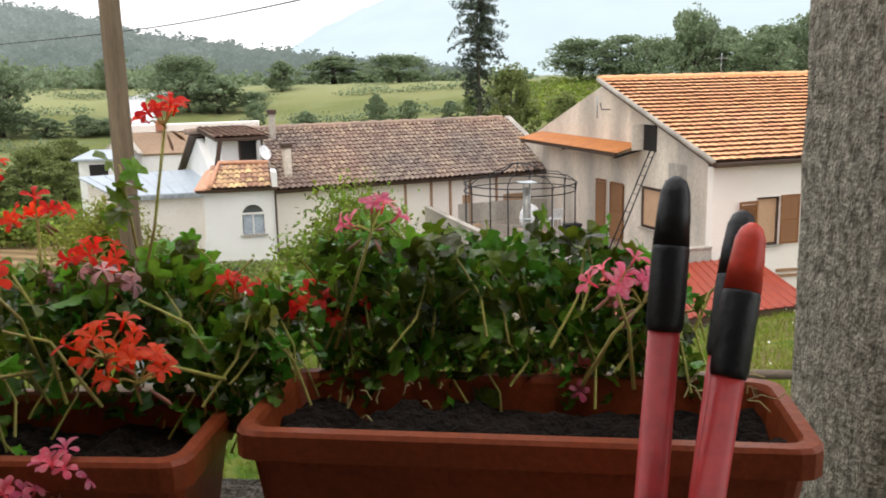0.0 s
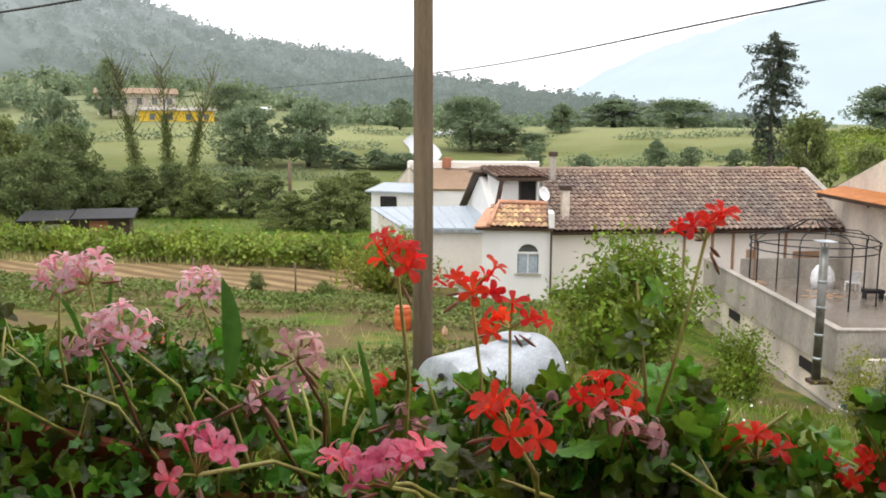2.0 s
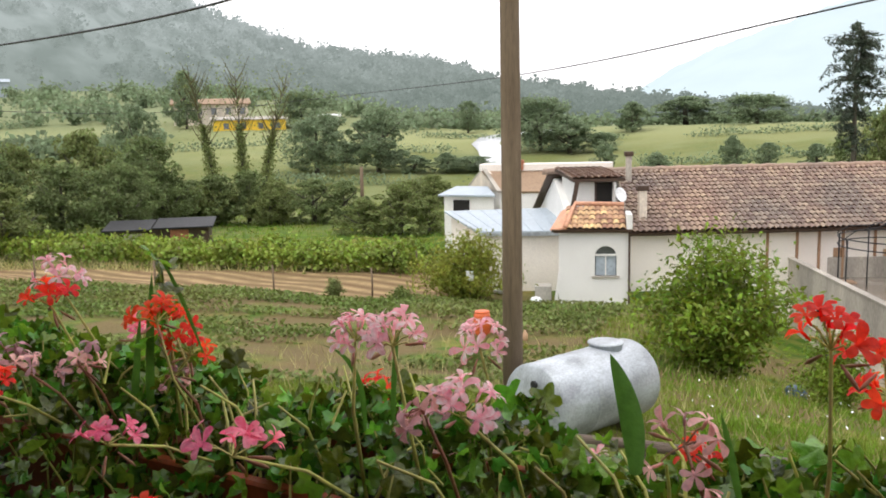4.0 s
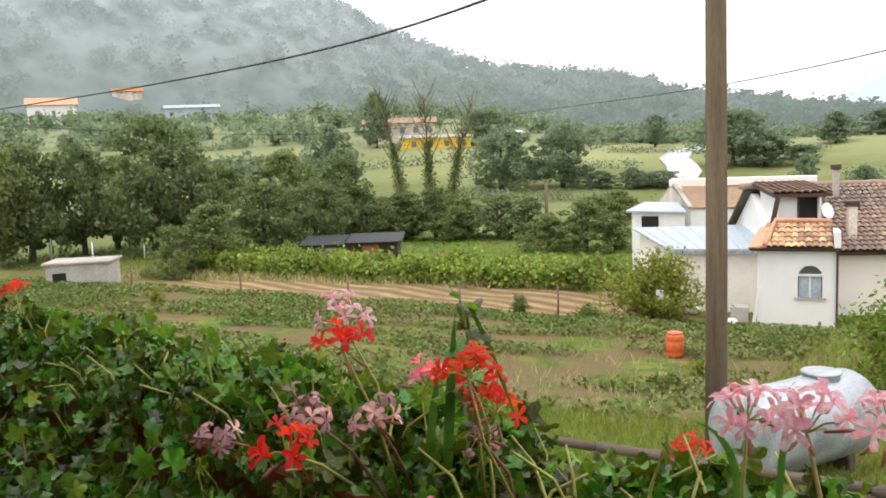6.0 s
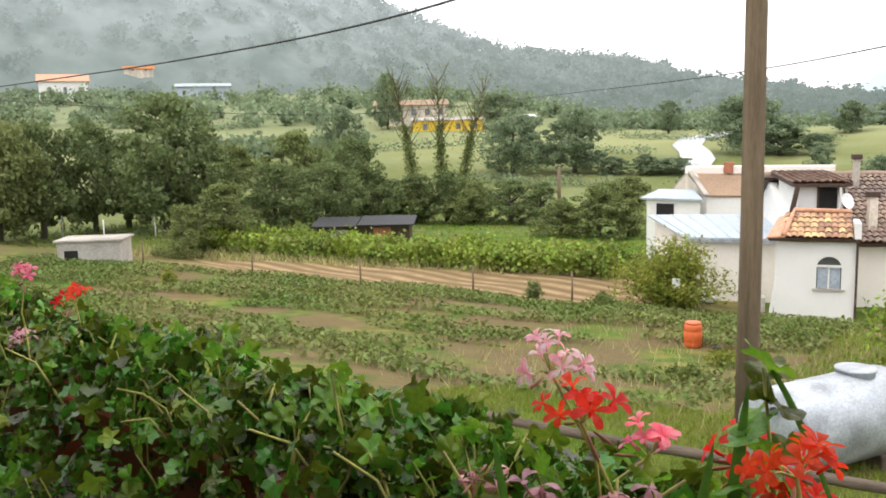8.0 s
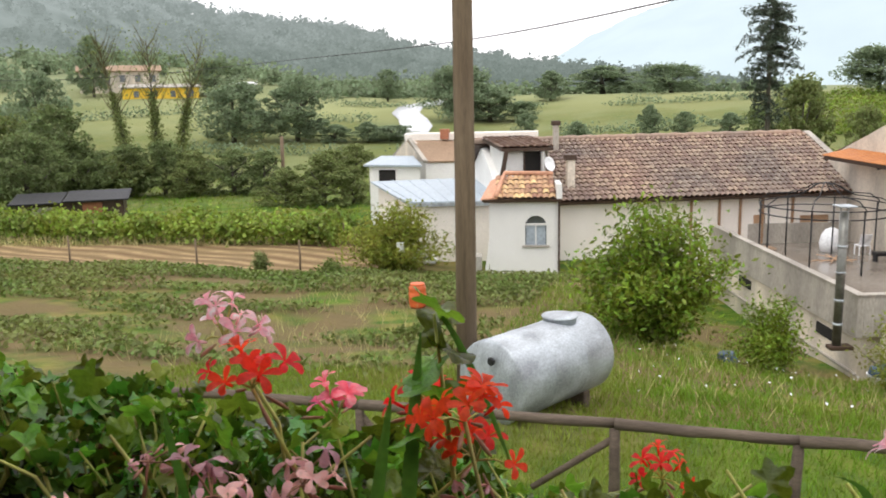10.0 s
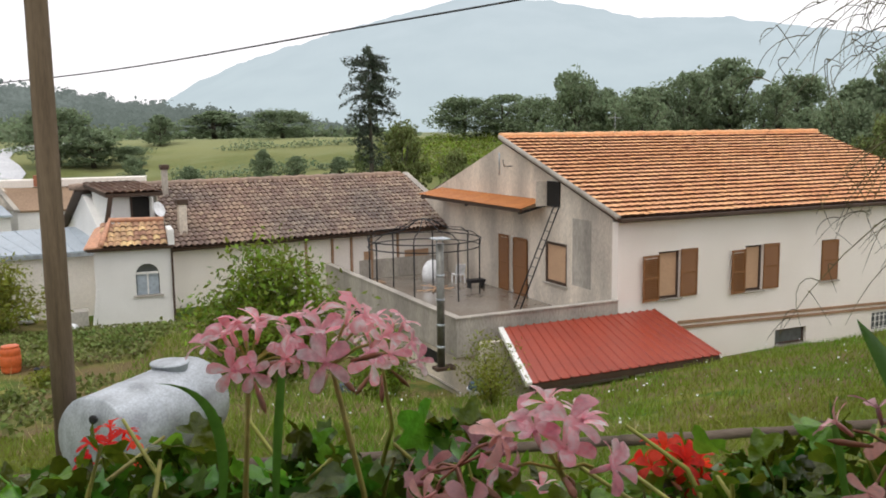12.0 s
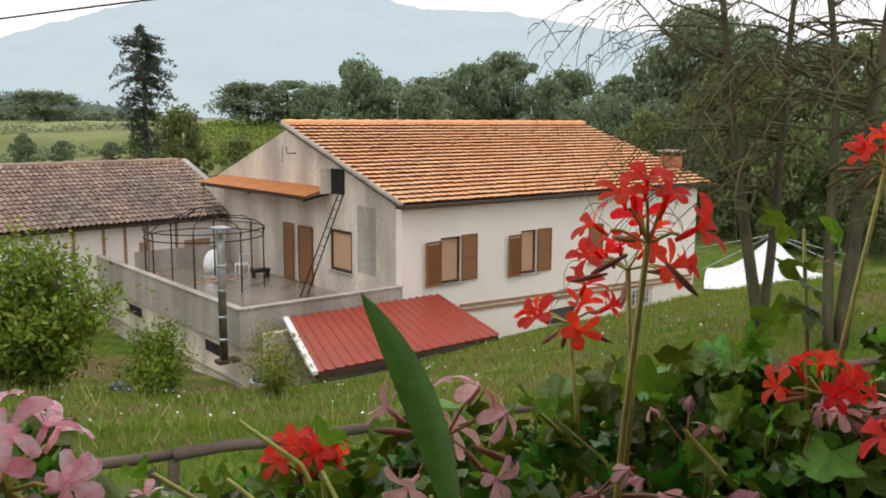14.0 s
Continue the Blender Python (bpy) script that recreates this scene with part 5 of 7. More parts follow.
MID_FIELD = [
    (30.2, 62, 3.1, 4.6, "hedge"), (28.2, 62, 3.0, 4.2, "hedge"), (24.6, 54, 3.1, 4.8, "shrub"), (27.0, 54, 2.2, 3.8, "shrub"), (22.7, 54, 2.3, 3.0, "shrub"), (30.0, 98, 5.9, 6.2, "mid"),
    (26.0, 98, 6.6, 7.0, "mid"), (36.4, 64, 3.4, 4.4, "dark"), (34.4, 64, 3.7, 4.2, "dark"), (32.6, 64, 2.9, 3.6, "mid"), (38.2, 66, 3.0, 4.4, "dark"), (24.0, 70, 2.4, 3.2, "mid"), (22.4, 72, 2.6, 3.6, "mid"), (23.6, 96, 1.9, 3.7, "shrub"), (21.5, 96, 2.2, 3.7, "mid"), (20.0, 96, 1.9, 5.6, "shrub"), (20.1, 135, 4.9, 4.4, "mid"),
    (15.4, 112, 6.4, 9.4, "olive"), (13.5, 110, 3.8, 6.4, "mid"), (30.9, 150, 6.0, 5.8, "olive"), (38.0, 150, 8.0, 5.8, "olive"), (11.3, 110, 2.4, 3.2, "olive"), (28.2, 106, 2.6, 3.4, "mid")]
CENTRE = [
    (11.2, 90, 3.2, 2.9, "shrub"), (8.0, 80, 3.2, 3.9, "mid"), (9.6, 130, 4.4, 5.9, "mid"), (3.4, 85, 3.4, 2.5, "olive"), (1.3, 85, 2.8, 2.5, "mid"),
    (-1.4, 84, 2.2, 2.7, "shrub"), (2.1, 135, 4.9, 8.3, "mid"), (6.3, 150, 4.4, 11.7, "olive"), (-5.5, 66, 7.0, 4.3, "mid"), (-2.9, 66, 5.2, 2.6, "dark"),
    (-9.1, 62, 5.5, 3.2, "mid"), (-9.6, 120, 5.4, 7.0, "mid"), (-12.2, 118, 6.4, 9.2, "mid"), (-14.3, 112, 5.8, 5.6, "mid"), (-16.8, 88, 8.8, 5.4, "tall"), (-18.7, 92, 7.2, 5.2, "mid"), (-7.2, 60, 3.4, 3.0, "shrub")]
RIGHT_WOOD = [
    (-19.0, 88, 7.4, 6.3, "mid"), (-20.8, 84, 8.4, 6.5, "dark"), (-17.2, 90, 8.8, 5.3, "tall"), (-23.7, 92, 8.1, 6.6, "mid"), (-26.2, 95, 9.1, 6.2, "mid"),
    (-28.8, 88, 8.6, 5.7, "olive"), (-30.6, 80, 7.4, 5.2, "mid"), (-32.7, 74, 8.7, 5.8, "dark"), (-34.9, 66, 7.5, 5.1, "mid"), (-36.2, 85, 10.4, 8.3, "mid"),
    (-38.5, 85, 11.1, 8.3, "dark"), (-41.5, 80, 10.9, 8.8, "dark"), (-44.4, 75, 10.3, 7.8, "mid"), (-47.1, 72, 10.5, 7.9, "dark"), (-40.7, 62, 7.1, 6.4, "dark"),
    (-44.0, 60, 6.2, 5.8, "mid"), (-46.8, 58, 6.9, 6.0, "dark"), (-49.8, 60, 8.0, 5.8, "dark"), (-37.5, 64, 6.0, 5.5, "dark")]
RIGHT_EDGE = [(-52, 62, 9, 7, "dark"), (-56, 60, 9, 7, "mid"), (-42.5, 66, 8.2, 7.5, "mid"), (-48.5, 68, 9.5, 8, "mid"), (-39.6, 70, 8.6, 7, "mid"), (-35.5, 74, 8.5, 7, "dark"), (-21.5, 98, 8.6, 9, "mid"),
              (-25.0, 100, 8.8, 9, "dark"), (-30.0, 96, 9.2, 9, "mid"), (-33.5, 88, 9.0, 8, "mid")]
plant_trees(LEFT_GROVE, 1, "trees beyond the garden")
plant_trees(MID_FIELD, 2, "trees in the meadows")
plant_trees(CENTRE, 3, "trees behind the long house")
plant_trees(RIGHT_WOOD, 4, "woodland trees behind the farmhouse")
plant_trees(RIGHT_EDGE, 5, "woodland trees behind the farmhouse")

# far hedges and field trees, and the woods on the misty slope
rng = np.random.default_rng(11)
pts = []
for _ in range(230):
    yaw, dist = rng.uniform(14, 66), rng.uniform(160, 240)
    if 27.5 < yaw < 40 and dist < 175:
        continue
    x, y = polar(yaw, dist)
    p = rng.normal(size=(110, 3)) * (1.25, 1.25, 0.95) * rng.uniform(0.6, 1.4)
    pts.append(p + (x, y, ground_at(x, y) + 1.3))
for row_d, y0, y1 in ((128, 40, 62), (118, 42, 50), (145, 12, 27), (160, -6, 12)):
    for yaw in np.arange(y0, y1, 0.9):
        x, y = polar(yaw + rng.uniform(-0.2, 0.2), row_d + rng.uniform(-3, 3))
        p = rng.normal(size=(90, 3)) * (1.0, 1.0, 0.55) * rng.uniform(0.6, 1.4)
        pts.append(p + (x, y, ground_at(x, y) + 0.6))
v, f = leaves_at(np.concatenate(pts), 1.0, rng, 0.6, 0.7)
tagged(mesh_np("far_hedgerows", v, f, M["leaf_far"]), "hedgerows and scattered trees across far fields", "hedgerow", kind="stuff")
pts = []
for _ in range(1900):
    yaw = rng.uniform(-4, 75)
    f0 = rng.uniform(0, 1) ** 0.55
    el = np.interp(yaw, HILL_YAW[::-1], HILL_EL[::-1])
    x, y = polar(yaw, 240 + 160 * f0)
    top = 6.3 + math.tan(radians(el)) * 400
    z = -6 + (top + 6) * f0 ** 0.8
    s = rng.uniform(1.6, 3.4)
    p = rng.normal(size=(60, 3)) * (1.0, 1.0, 0.85) * s * 0.5
    pts.append(p + (x, y, z + s * 0.6))
for yaw in np.arange(-3, 46, 0.2):
    el = np.interp(yaw, HILL_YAW[::-1], HILL_EL[::-1])
    x, y = polar(yaw + rng.uniform(-0.1, 0.1), 398)
    s = rng.uniform(0.7, 2.0) * (1.35 + 1.1 * noise.noise(Vector((yaw * 0.9, 4.0, 0))))
    p = rng.normal(size=(80, 3)) * (1.0, 1.0, 0.9) * s * 0.6
    pts.append(p + (x, y, 6.3 + math.tan(radians(el)) * 398 + s * 1.2 - 0.5))
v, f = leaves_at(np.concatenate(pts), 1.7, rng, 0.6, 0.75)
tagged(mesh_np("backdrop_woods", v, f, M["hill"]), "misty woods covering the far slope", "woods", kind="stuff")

# conifer with drooping tips over a bare lower stem
cx, cy = polar(-3.45, 60)
con = thing("conifer", pose(cx, cy, ground_at(cx, cy)), "tall dark conifer with drooping tips and bare lower stem", "tree")
g0 = ground_at(cx, cy)
H = 12.1 - g0
tube("trunk", [(0, 0, -0.2), (0.05, 0, H * 0.4), (-0.05, 0.0, H * 0.75), (0, 0, H * 0.95)], [0.2, 0.16, 0.09, 0.02], M["bark"], con, 8)
rng = np.random.default_rng(21)
twv, pts = [], []
for i in range(92):
    f = rng.uniform(0, 1) ** 0.85
    z = H * (0.47 + 0.50 * f)
    reach = 2.15 * float(np.interp(f, (0, 0.12, 0.3, 0.55, 0.8, 0.93, 1), (0.30, 0.55, 0.85, 0.98, 0.9, 0.6, 0.3))) * rng.uniform(0.55, 1.0)
    a = rng.uniform(0, 2 * math.pi)
    rise = rng.uniform(0.1, 0.9) * (0.4 + f)
    s = [np.array([reach * q * math.cos(a), reach * q * math.sin(a), z + rise * q * 1.2 - 0.55 * q ** 3 * (1 + 0.6 * rng.uniform())]) for q in np.linspace(0, 1, 9)]
    twv.append(tube_data([tuple(p) for p in s[::2]], [0.03, 0.022, 0.016, 0.01, 0.004], 4))
    for j, p in enumerate(s[2:]):
        k = rng.normal(size=(10, 3)) * (0.10, 0.10, 0.08) + p - (0, 0, 0.08 + 0.03 * j)
        pts.append(k)
for i in range(26):
    a, r, z = rng.uniform(0, 6.28), rng.uniform(0.1, 0.9), H * rng.uniform(0.30, 0.45)
    pts.append(rng.normal(size=(14, 3)) * (0.2, 0.2, 0.2) + (r * math.cos(a), r * math.sin(a), z))
tv, tf = joined(twv)
link_mesh("branch_tangle", tv, tf, M["bark"], con)["kind"] = "stuff"
v, f = leaves_at(np.concatenate(pts), 0.31, rng, -0.4, 0.24)
mesh_np("needles", v, f, M["conifer"], con)["kind"] = "stuff"

# three ivy-clad, nearly bare trunks
for yaw, top, lean in ((36.4, 11.2, 1.9), (34.65, 11.2, 0.3), (33.4, 10.2, -2.2)):
    x, y = polar(yaw, 80)
    g = ground_at(x, y)
    t = thing("ivy_tree", pose(x, y, g), "thin bare tree with ivy-clad trunk", "tree", "ivy-clad trees")
    h = top - g
    rng = np.random.default_rng(int(yaw * 10))
    spine = [np.array([-lean * q ** 1.5 * 1.2, 0, h * q]) for q in np.linspace(0, 1, 8)]
    tube("trunk", [tuple(p) for p in spine], [0.22, 0.19, 0.16, 0.13, 0.10, 0.07, 0.04, 0.02], M["bark"], t, 7)
    lv = []
    for i in range(46):
        q = rng.uniform(0.42, 0.99)
        b = np.array([-lean * q ** 1.5 * 1.2, 0, h * q])
        a, r = rng.uniform(0, 6.28), rng.uniform(0.5, 2.0) * (1.25 - 0.6 * q)
        lv.append(tube_data([tuple(b), tuple(b + (r * 0.5 * math.cos(a), r * 0.5 * math.sin(a), r * 0.7)), tuple(b + (r * math.cos(a), r * math.sin(a), r * 1.7))], [0.045, 0.032, 0.014], 4))
    tv, tf = joined(lv)
    link_mesh("twig_tangle", tv, tf, M["twig"], t)["kind"] = "stuff"
    pts = [np.array([-lean * q ** 1.5 * 1.2, 0, h * q]) + rng.normal(size=(60, 3)) * (0.42, 0.42, 0.3) * (1.3 - 1.75 * q) for q in np.linspace(0.0, 0.62, 44)]
    pts += [np.array([-lean * q ** 1.5 * 1.2, 0, h * q]) + rng.normal(size=(13, 3)) * (1.15, 1.15, 0.6) for q in np.linspace(0.55, 1.1, 26)]
    v, f = leaves_at(np.concatenate(pts), 0.2, rng, 0.4, 0.7)
    mesh_np("ivy", v, f, M["leaf_mid"], t)["kind"] = "stuff"


def near_shrub(name, x, y, h, w, material, seed, label, n_stem=9, leaf=0.085, dens=1.0, z0=None):
    """A many-stemmed garden shrub with arching shoots."""
    g = ground_at(x, y) if z0 is None else z0
    s = thing(name, pose(x, y, g - 0.03), label, "shrub")
    rng = np.random.default_rng(seed)
    pts = []
    for i in range(n_stem * 4):
        a = i * 2.4 + rng.uniform(-0.5, 0.5)
        lean = rng.uniform(0.05, 0.5) * w
        top = h * rng.uniform(0.55, 1.02) * (1 - 0.42 * (2 * lean / w) ** 2)
        path = [np.array([lean * q ** 1.3 * math.cos(a), lean * q ** 1.3 * math.sin(a), top * q - 0.12 * h * (2 * lean / w) * q ** 3]) for q in np.linspace(0, 1, 10)]
        if i < n_stem:
            tube("stem", [tuple(p) for p in path[::3]], [0.03, 0.02, 0.013, 0.004], M["bark"], s, 5)
        for j, p in enumerate(path[2:]):
            k = int(26 * dens * rng.uniform(0.5, 1.4))
            pts.append(p + rng.normal(size=(k, 3)) * (0.085 * w, 0.085 * w, 0.06 * h))
    v, f = leaves_at(np.concatenate(pts), leaf, rng, 0.5, 0.42)
    mesh_np("foliage", v, f, material, s)["kind"] = "stuff"
    return s


near_shrub("leafy_shrub", -2.35, 20.0, 3.45, 3.7, M["leaf_bright"], 5, "large bright green shrub with arching shoots", 14, 0.16, 1.5)
near_shrub("small_shrub", 0.1, 17.3, 1.75, 1.7, M["leaf_bright"], 6, "small yellow-green shrub on the bank", 8, 0.085, 1.0)
near_shrub("small_shrub", 2.55, 18.3, 1.75, 1.6, M["leaf_yellow"], 7, "small thin yellowing tree by the terrace", 6, 0.085, 0.55)
qx, qy = polar(20.2, 32)
near_shrub("fruit_tree", qx, qy, 2.9, 3.9, M["leaf_yellow"], 8, "low spreading fruit tree with yellowing leaves", 10, 0.17, 1.2)
qx, qy = polar(29.0, 32)
near_shrub("round_bush", qx, qy, 0.95, 0.75, M["leaf_mid"], 9, "small round bush in the garden", 5, 0.1, 0.5)
for yaw, dist, h, w in ((24.5, 30, 0.6, 1.2), (17.2, 20.5, 0.45, 1.0), (19.5, 18.5, 0.4, 0.9), (13, 24, 0.5, 1.6), (6.5, 25, 0.6, 1.8), (52.5, 34, 0.9, 0.8)):
    x, y = polar(yaw, dist)
    near_shrub("weed_clump", x, y, h, w, M["leaf_yellow"] if yaw in (17.2, 52.5) else M["weed"], int(yaw * 7), "clump of tall green weeds", 4, 0.11, 0.35)

# two bare, mossy trees to the right of the lawn
def bare_tree(x, y, stems, seed):
    g = ground_at(x, y)
    t = thing("bare_tree", pose(x, y, g - 0.1), "leafless tree with mossy drooping twigs", "tree", "bare trees on the lawn")
    rng = np.random.default_rng(seed)
    twigs = []
    for sx, sy, r0 in stems:
        h = 9.5
        spine = [np.array([sx * q + 0.10 * math.sin(q * 7 + sx * 3), sy * q + 0.08 * math.cos(q * 6), h * q]) for q in np.linspace(0, 1, 14)]
        tube("trunk", [tuple(p) for p in spine], [r0 * (1.15 - 0.95 * q) for q in np.linspace(0, 1, 14)], M["bark_lichen"], t, 9)
        for i in range(36):
            q = rng.uniform(0.24, 0.98) if i > 7 else rng.uniform(0.38, 0.72)
            b = np.array([sx * q + 0.10 * math.sin(q * 7 + sx * 3), sy * q + 0.08 * math.cos(q * 6), h * q])
            a = rng.uniform(0, 6.28) if i > 7 else rng.uniform(1.8, 2.9)
            ln = rng.uniform(1.0, 4.2) * (1.15 - 0.45 * q) if i > 7 else rng.uniform(2.0, 3.7)
            up, drop, bend = rng.uniform(0.35, 0.95), rng.uniform(0.7, 1.3), rng.uniform(-0.9, 0.9)

            def along(s):
                wob = 0.05 * ln * math.sin(9 * s + a)
                return b + np.array([math.cos(a + bend * s) * ln * s + wob, math.sin(a + bend * s) * ln * s, ln * (up * s - drop * s ** 2.4) + wob * 0.6])
            r = 0.034 * (1.25 - q)
            data = tube_data([tuple(along(s)) for s in np.linspace(0, 1, 11)], [r * (1 - 0.86 * s) for s in np.linspace(0, 1, 11)], 5)
            if i < 9:
                link_mesh("branch", *data, M["bark_lichen"], t, "", True)
            else:
                twigs.append(data)
            for k in range(8):
                s0 = rng.uniform(0.25, 1.0)
                p0 = along(s0)
                a2, l2, b2 = a + rng.uniform(-1.4, 1.4), rng.uniform(0.35, 1.3), rng.uniform(-1.6, 1.6)
                dr, up2 = rng.uniform(0.5, 1.5), rng.uniform(0.1, 0.6)
                pt = [p0 + np.array([math.cos(a2 + b2 * s) * l2 * 0.8 * s, math.sin(a2 + b2 * s) * l2 * 0.8 * s, l2 * (up2 * s - dr * s ** 2)]) for s in np.linspace(0, 1, 7)]
                twigs.append(tube_data([tuple(p) for p in pt], [0.011, 0.010, 0.009, 0.008, 0.007, 0.006, 0.003], 3, False))
    tv, tf = joined(twigs)
    link_mesh("twig_tangle", tv, tf, M["twig"], t, "mossy drooping twigs")["kind"] = "stuff"
    return t


bare_tree(10.45, 12.4, [(-1.5, 0.6, 0.105), (0.25, -0.3, 0.085)], 31)
bare_tree(10.35, 10.5, [(0.5, -0.4, 0.125), (-0.6, 0.7, 0.085)], 32)

# ---------------------------------------------------------------- grass, garden, vines
def blades(n, xs, ys, h, material, name, label, seed, keep=None, w=0.010, category="grass"):
    rng = np.random.default_rng(seed)
    x, y = rng.uniform(*xs, n), rng.uniform(*ys, n)
    if keep is not None:
        k = keep(x, y)
        x, y = x[k], y[k]
    z = height(x, y)
    a = rng.uniform(0, 6.28, len(x))
    hh = h * rng.uniform(0.5, 1.3, len(x))
    dx, dy = np.cos(a) * w, np.sin(a) * w
    bx, by = rng.normal(size=len(x)) * 0.45 * hh, rng.normal(size=len(x)) * 0.45 * hh
    v = np.stack([np.stack([x - dx, y - dy, z - 0.02], -1), np.stack([x + dx, y + dy, z - 0.02], -1), np.stack([x + bx, y + by, z + hh], -1)], 1).reshape(-1, 3)
    f = np.arange(len(v)).reshape(-1, 3)
    return tagged(mesh_np(name, v, f, material), label, category, kind="stuff")


def off_house(x, y):
    u = (x - 8.25) * math.cos(radians(R2)) + (y - 25.7) * math.sin(radians(R2))
    v = -(x - 8.25) * math.sin(radians(R2)) + (y - 25.7) * math.cos(radians(R2))
    return ~((u > -6.5) & (v > -4.2))


blades(110000, (-9, 13), (4.2, 13), 0.11, M["grass"], "lawn_grass", "short wet green lawn grass", 1, w=0.008)
blades(60000, (-10, 20), (12, 27), 0.15, M["grass"], "bank_grass", "longer grass on the bank", 2, lambda x, y: off_house(x, y) & (x > -5.2 - 0.04 * (y - 12)), 0.014)
blades(4500, (-12, 4), (11, 30), 0.28, M["drygrass"], "dry_grass", "dry grass stalks among the green", 3, off_house, 0.010)
blades(22000, (-45, -8), (27, 47), 0.38, M["drygrass"], "field_grass", "dry tall grass along the vines", 4, lambda x, y: np.abs(-0.2 * x + 0.98 * y - 39.2) < 1.5, 0.03)
blades(26000, (-60, -4), (12, 70), 0.25, M["grass"], "meadow_grass", "meadow grass", 5, lambda x, y: (-0.2 * x + 0.98 * y > 38.7) & off_house(x, y), 0.03)
rng = np.random.default_rng(6)
gxs, gys = rng.uniform(-40, -5, 110000), rng.uniform(11.5, 33, 110000)
s = -0.2 * gxs + 0.98 * gys
dens = np.array([noise.noise(Vector((a * 0.16, b * 0.5, 3.0))) for a, b in zip(gxs, s)])
k = (s < 31.0) & (dens + 0.25 * np.sin(s * 4.2) > np.where(s > 24, -0.16, 0.10)) & (gxs < -5.5 - 0.0 * s)
gxs, gys = gxs[k], gys[k]
pts = np.stack([gxs, gys, height(gxs, gys) + rng.uniform(0.02, 0.24, len(gxs))], -1)
v, f = leaves_at(pts, 0.135, rng, 0.9, 0.6)
tagged(mesh_np("garden_plants", v, f, M["weed"]), "rows of leafy green garden plants", "vegetable plants", kind="stuff")
# the vine row
va, vb = Vector((*polar(51, 53), 0)), Vector((*polar(23.5, 38.6), 0))
pts = []
for i in range(170):
    q = i / 169
    c = va.lerp(vb, q)
    for lane in (0.0, 2.2):
        d = Vector((-(vb - va).y, (vb - va).x, 0)).normalized() * lane
        hgt = 0.85 + 0.55 * noise.noise(Vector((q * 34, lane * 3, 0)))
        pts.append(rng.normal(size=(int(50 + 60 * noise.noise(Vector((q * 23, lane * 5, 4)))), 3)) * (0.30, 0.34, 0.26) + (c.x + d.x, c.y + d.y, ground_at(c.x, c.y) + hgt * 0.72))
v, f = leaves_at(np.concatenate(pts), 0.21, rng, 0.5, 0.8)
vines = thing("vine_row", ID, "row of bright green grape vines on stakes", "vines")
mesh_np("foliage", v, f, M["vine"], vines)["kind"] = "stuff"
for i in range(24):
    c = va.lerp(vb, i / 23)
    tube("stake", [(c.x, c.y, ground_at(c.x, c.y) - 0.2), (c.x, c.y, ground_at(c.x, c.y) + 1.0)], 0.035, M["pole_wood"], vines, 6)
# pale blossoms in the grass
x, y = rng.uniform(-4, 14, 240), rng.uniform(11, 26, 240)
k = off_house(x, y)
x, y = x[k], y[k]
v, f = leaves_at(np.stack([x, y, height(x, y) + 0.2], -1), 0.05, rng, 1.5, 0.9)
tagged(mesh_np("meadow_flowers", v, f, M["white_cloth"]), "small white blossoms in the grass", "flowers", kind="stuff")

# hedge lines and a vineyard on the slope
rng = np.random.default_rng(77)


def hedge_line(rows, h, name, label, material, category="hedge"):
    pts = []
    for y0, d0, y1, d1 in rows:
        a, b = Vector((*polar(y0, d0), 0)), Vector((*polar(y1, d1), 0))
        m = max(6, int((b - a).length / 0.7))
        for i in range(m):
            c = a.lerp(b, i / m)
            s = h * (0.75 + 0.7 * noise.noise(Vector((c.x * 0.35, c.y * 0.35, 1))))
            if s > 0.35 * h:
                pts.append(rng.normal(size=(int(46 * s / h), 3)) * (0.42 * max(0.6, h), 0.42 * max(0.6, h), 0.30 * s) + (c.x, c.y, ground_at(c.x, c.y) + 0.45 * s))
    v, f = leaves_at(np.concatenate(pts), 0.30, rng, 0.5, 0.7)
    return tagged(mesh_np(name, v, f, material), label, category, kind="stuff")


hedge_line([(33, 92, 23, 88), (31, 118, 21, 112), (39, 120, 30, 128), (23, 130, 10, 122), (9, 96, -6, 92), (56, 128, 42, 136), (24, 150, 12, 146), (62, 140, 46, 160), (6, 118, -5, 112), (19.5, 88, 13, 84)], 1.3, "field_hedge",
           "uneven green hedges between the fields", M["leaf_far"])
hedge_line([(-5.6, 84 + 3.4 * k, -14.5, 92 + 3.6 * k) for k in range(10)], 0.75, "hill_vineyard", "rows of vines on the green slope", M["vine"], "vineyard")

# ---------------------------------------------------------------- garden things
def field_post(yaw, h, r=0.04, mt="pole_wood", s=31.2, label="thin dark wooden fence stake"):
    for d in np.arange(15, 70, 0.1):
        x, y = polar(yaw, d)
        if -0.2 * x + 0.98 * y > s:
            break
    p = thing("fence_stake", pose(x, y, ground_at(x, y) - 0.1), label, "post", "fence stakes in the field")
    tube("stake", [(0, 0, 0), (0.02, 0, h * 0.5), (0, 0, h + 0.1)], [r, r, r * 0.85], M[mt], p, 7)


for yaw in (53.9, 47.3, 40.4, 33.0, 26.5):
    field_post(yaw, 1.15)
for yaw, s in ((56.0, 42.0), (53.0, 45.5), (58.3, 44.0), (60.2, 46.0), (62.0, 44.0)):
    field_post(yaw, 1.5, 0.05, "plaster_white", s, "pale concrete fence stake")
x, y = polar(27.08, 66)
fp = thing("field_pole", pose(x, y, ground_at(x, y) - 0.1), "weathered grey field pole", "pole")
tube("shaft", [(0, 0, 0), (0, 0, 3.9)], [0.16, 0.13], M["pole_wood"], fp, 8)

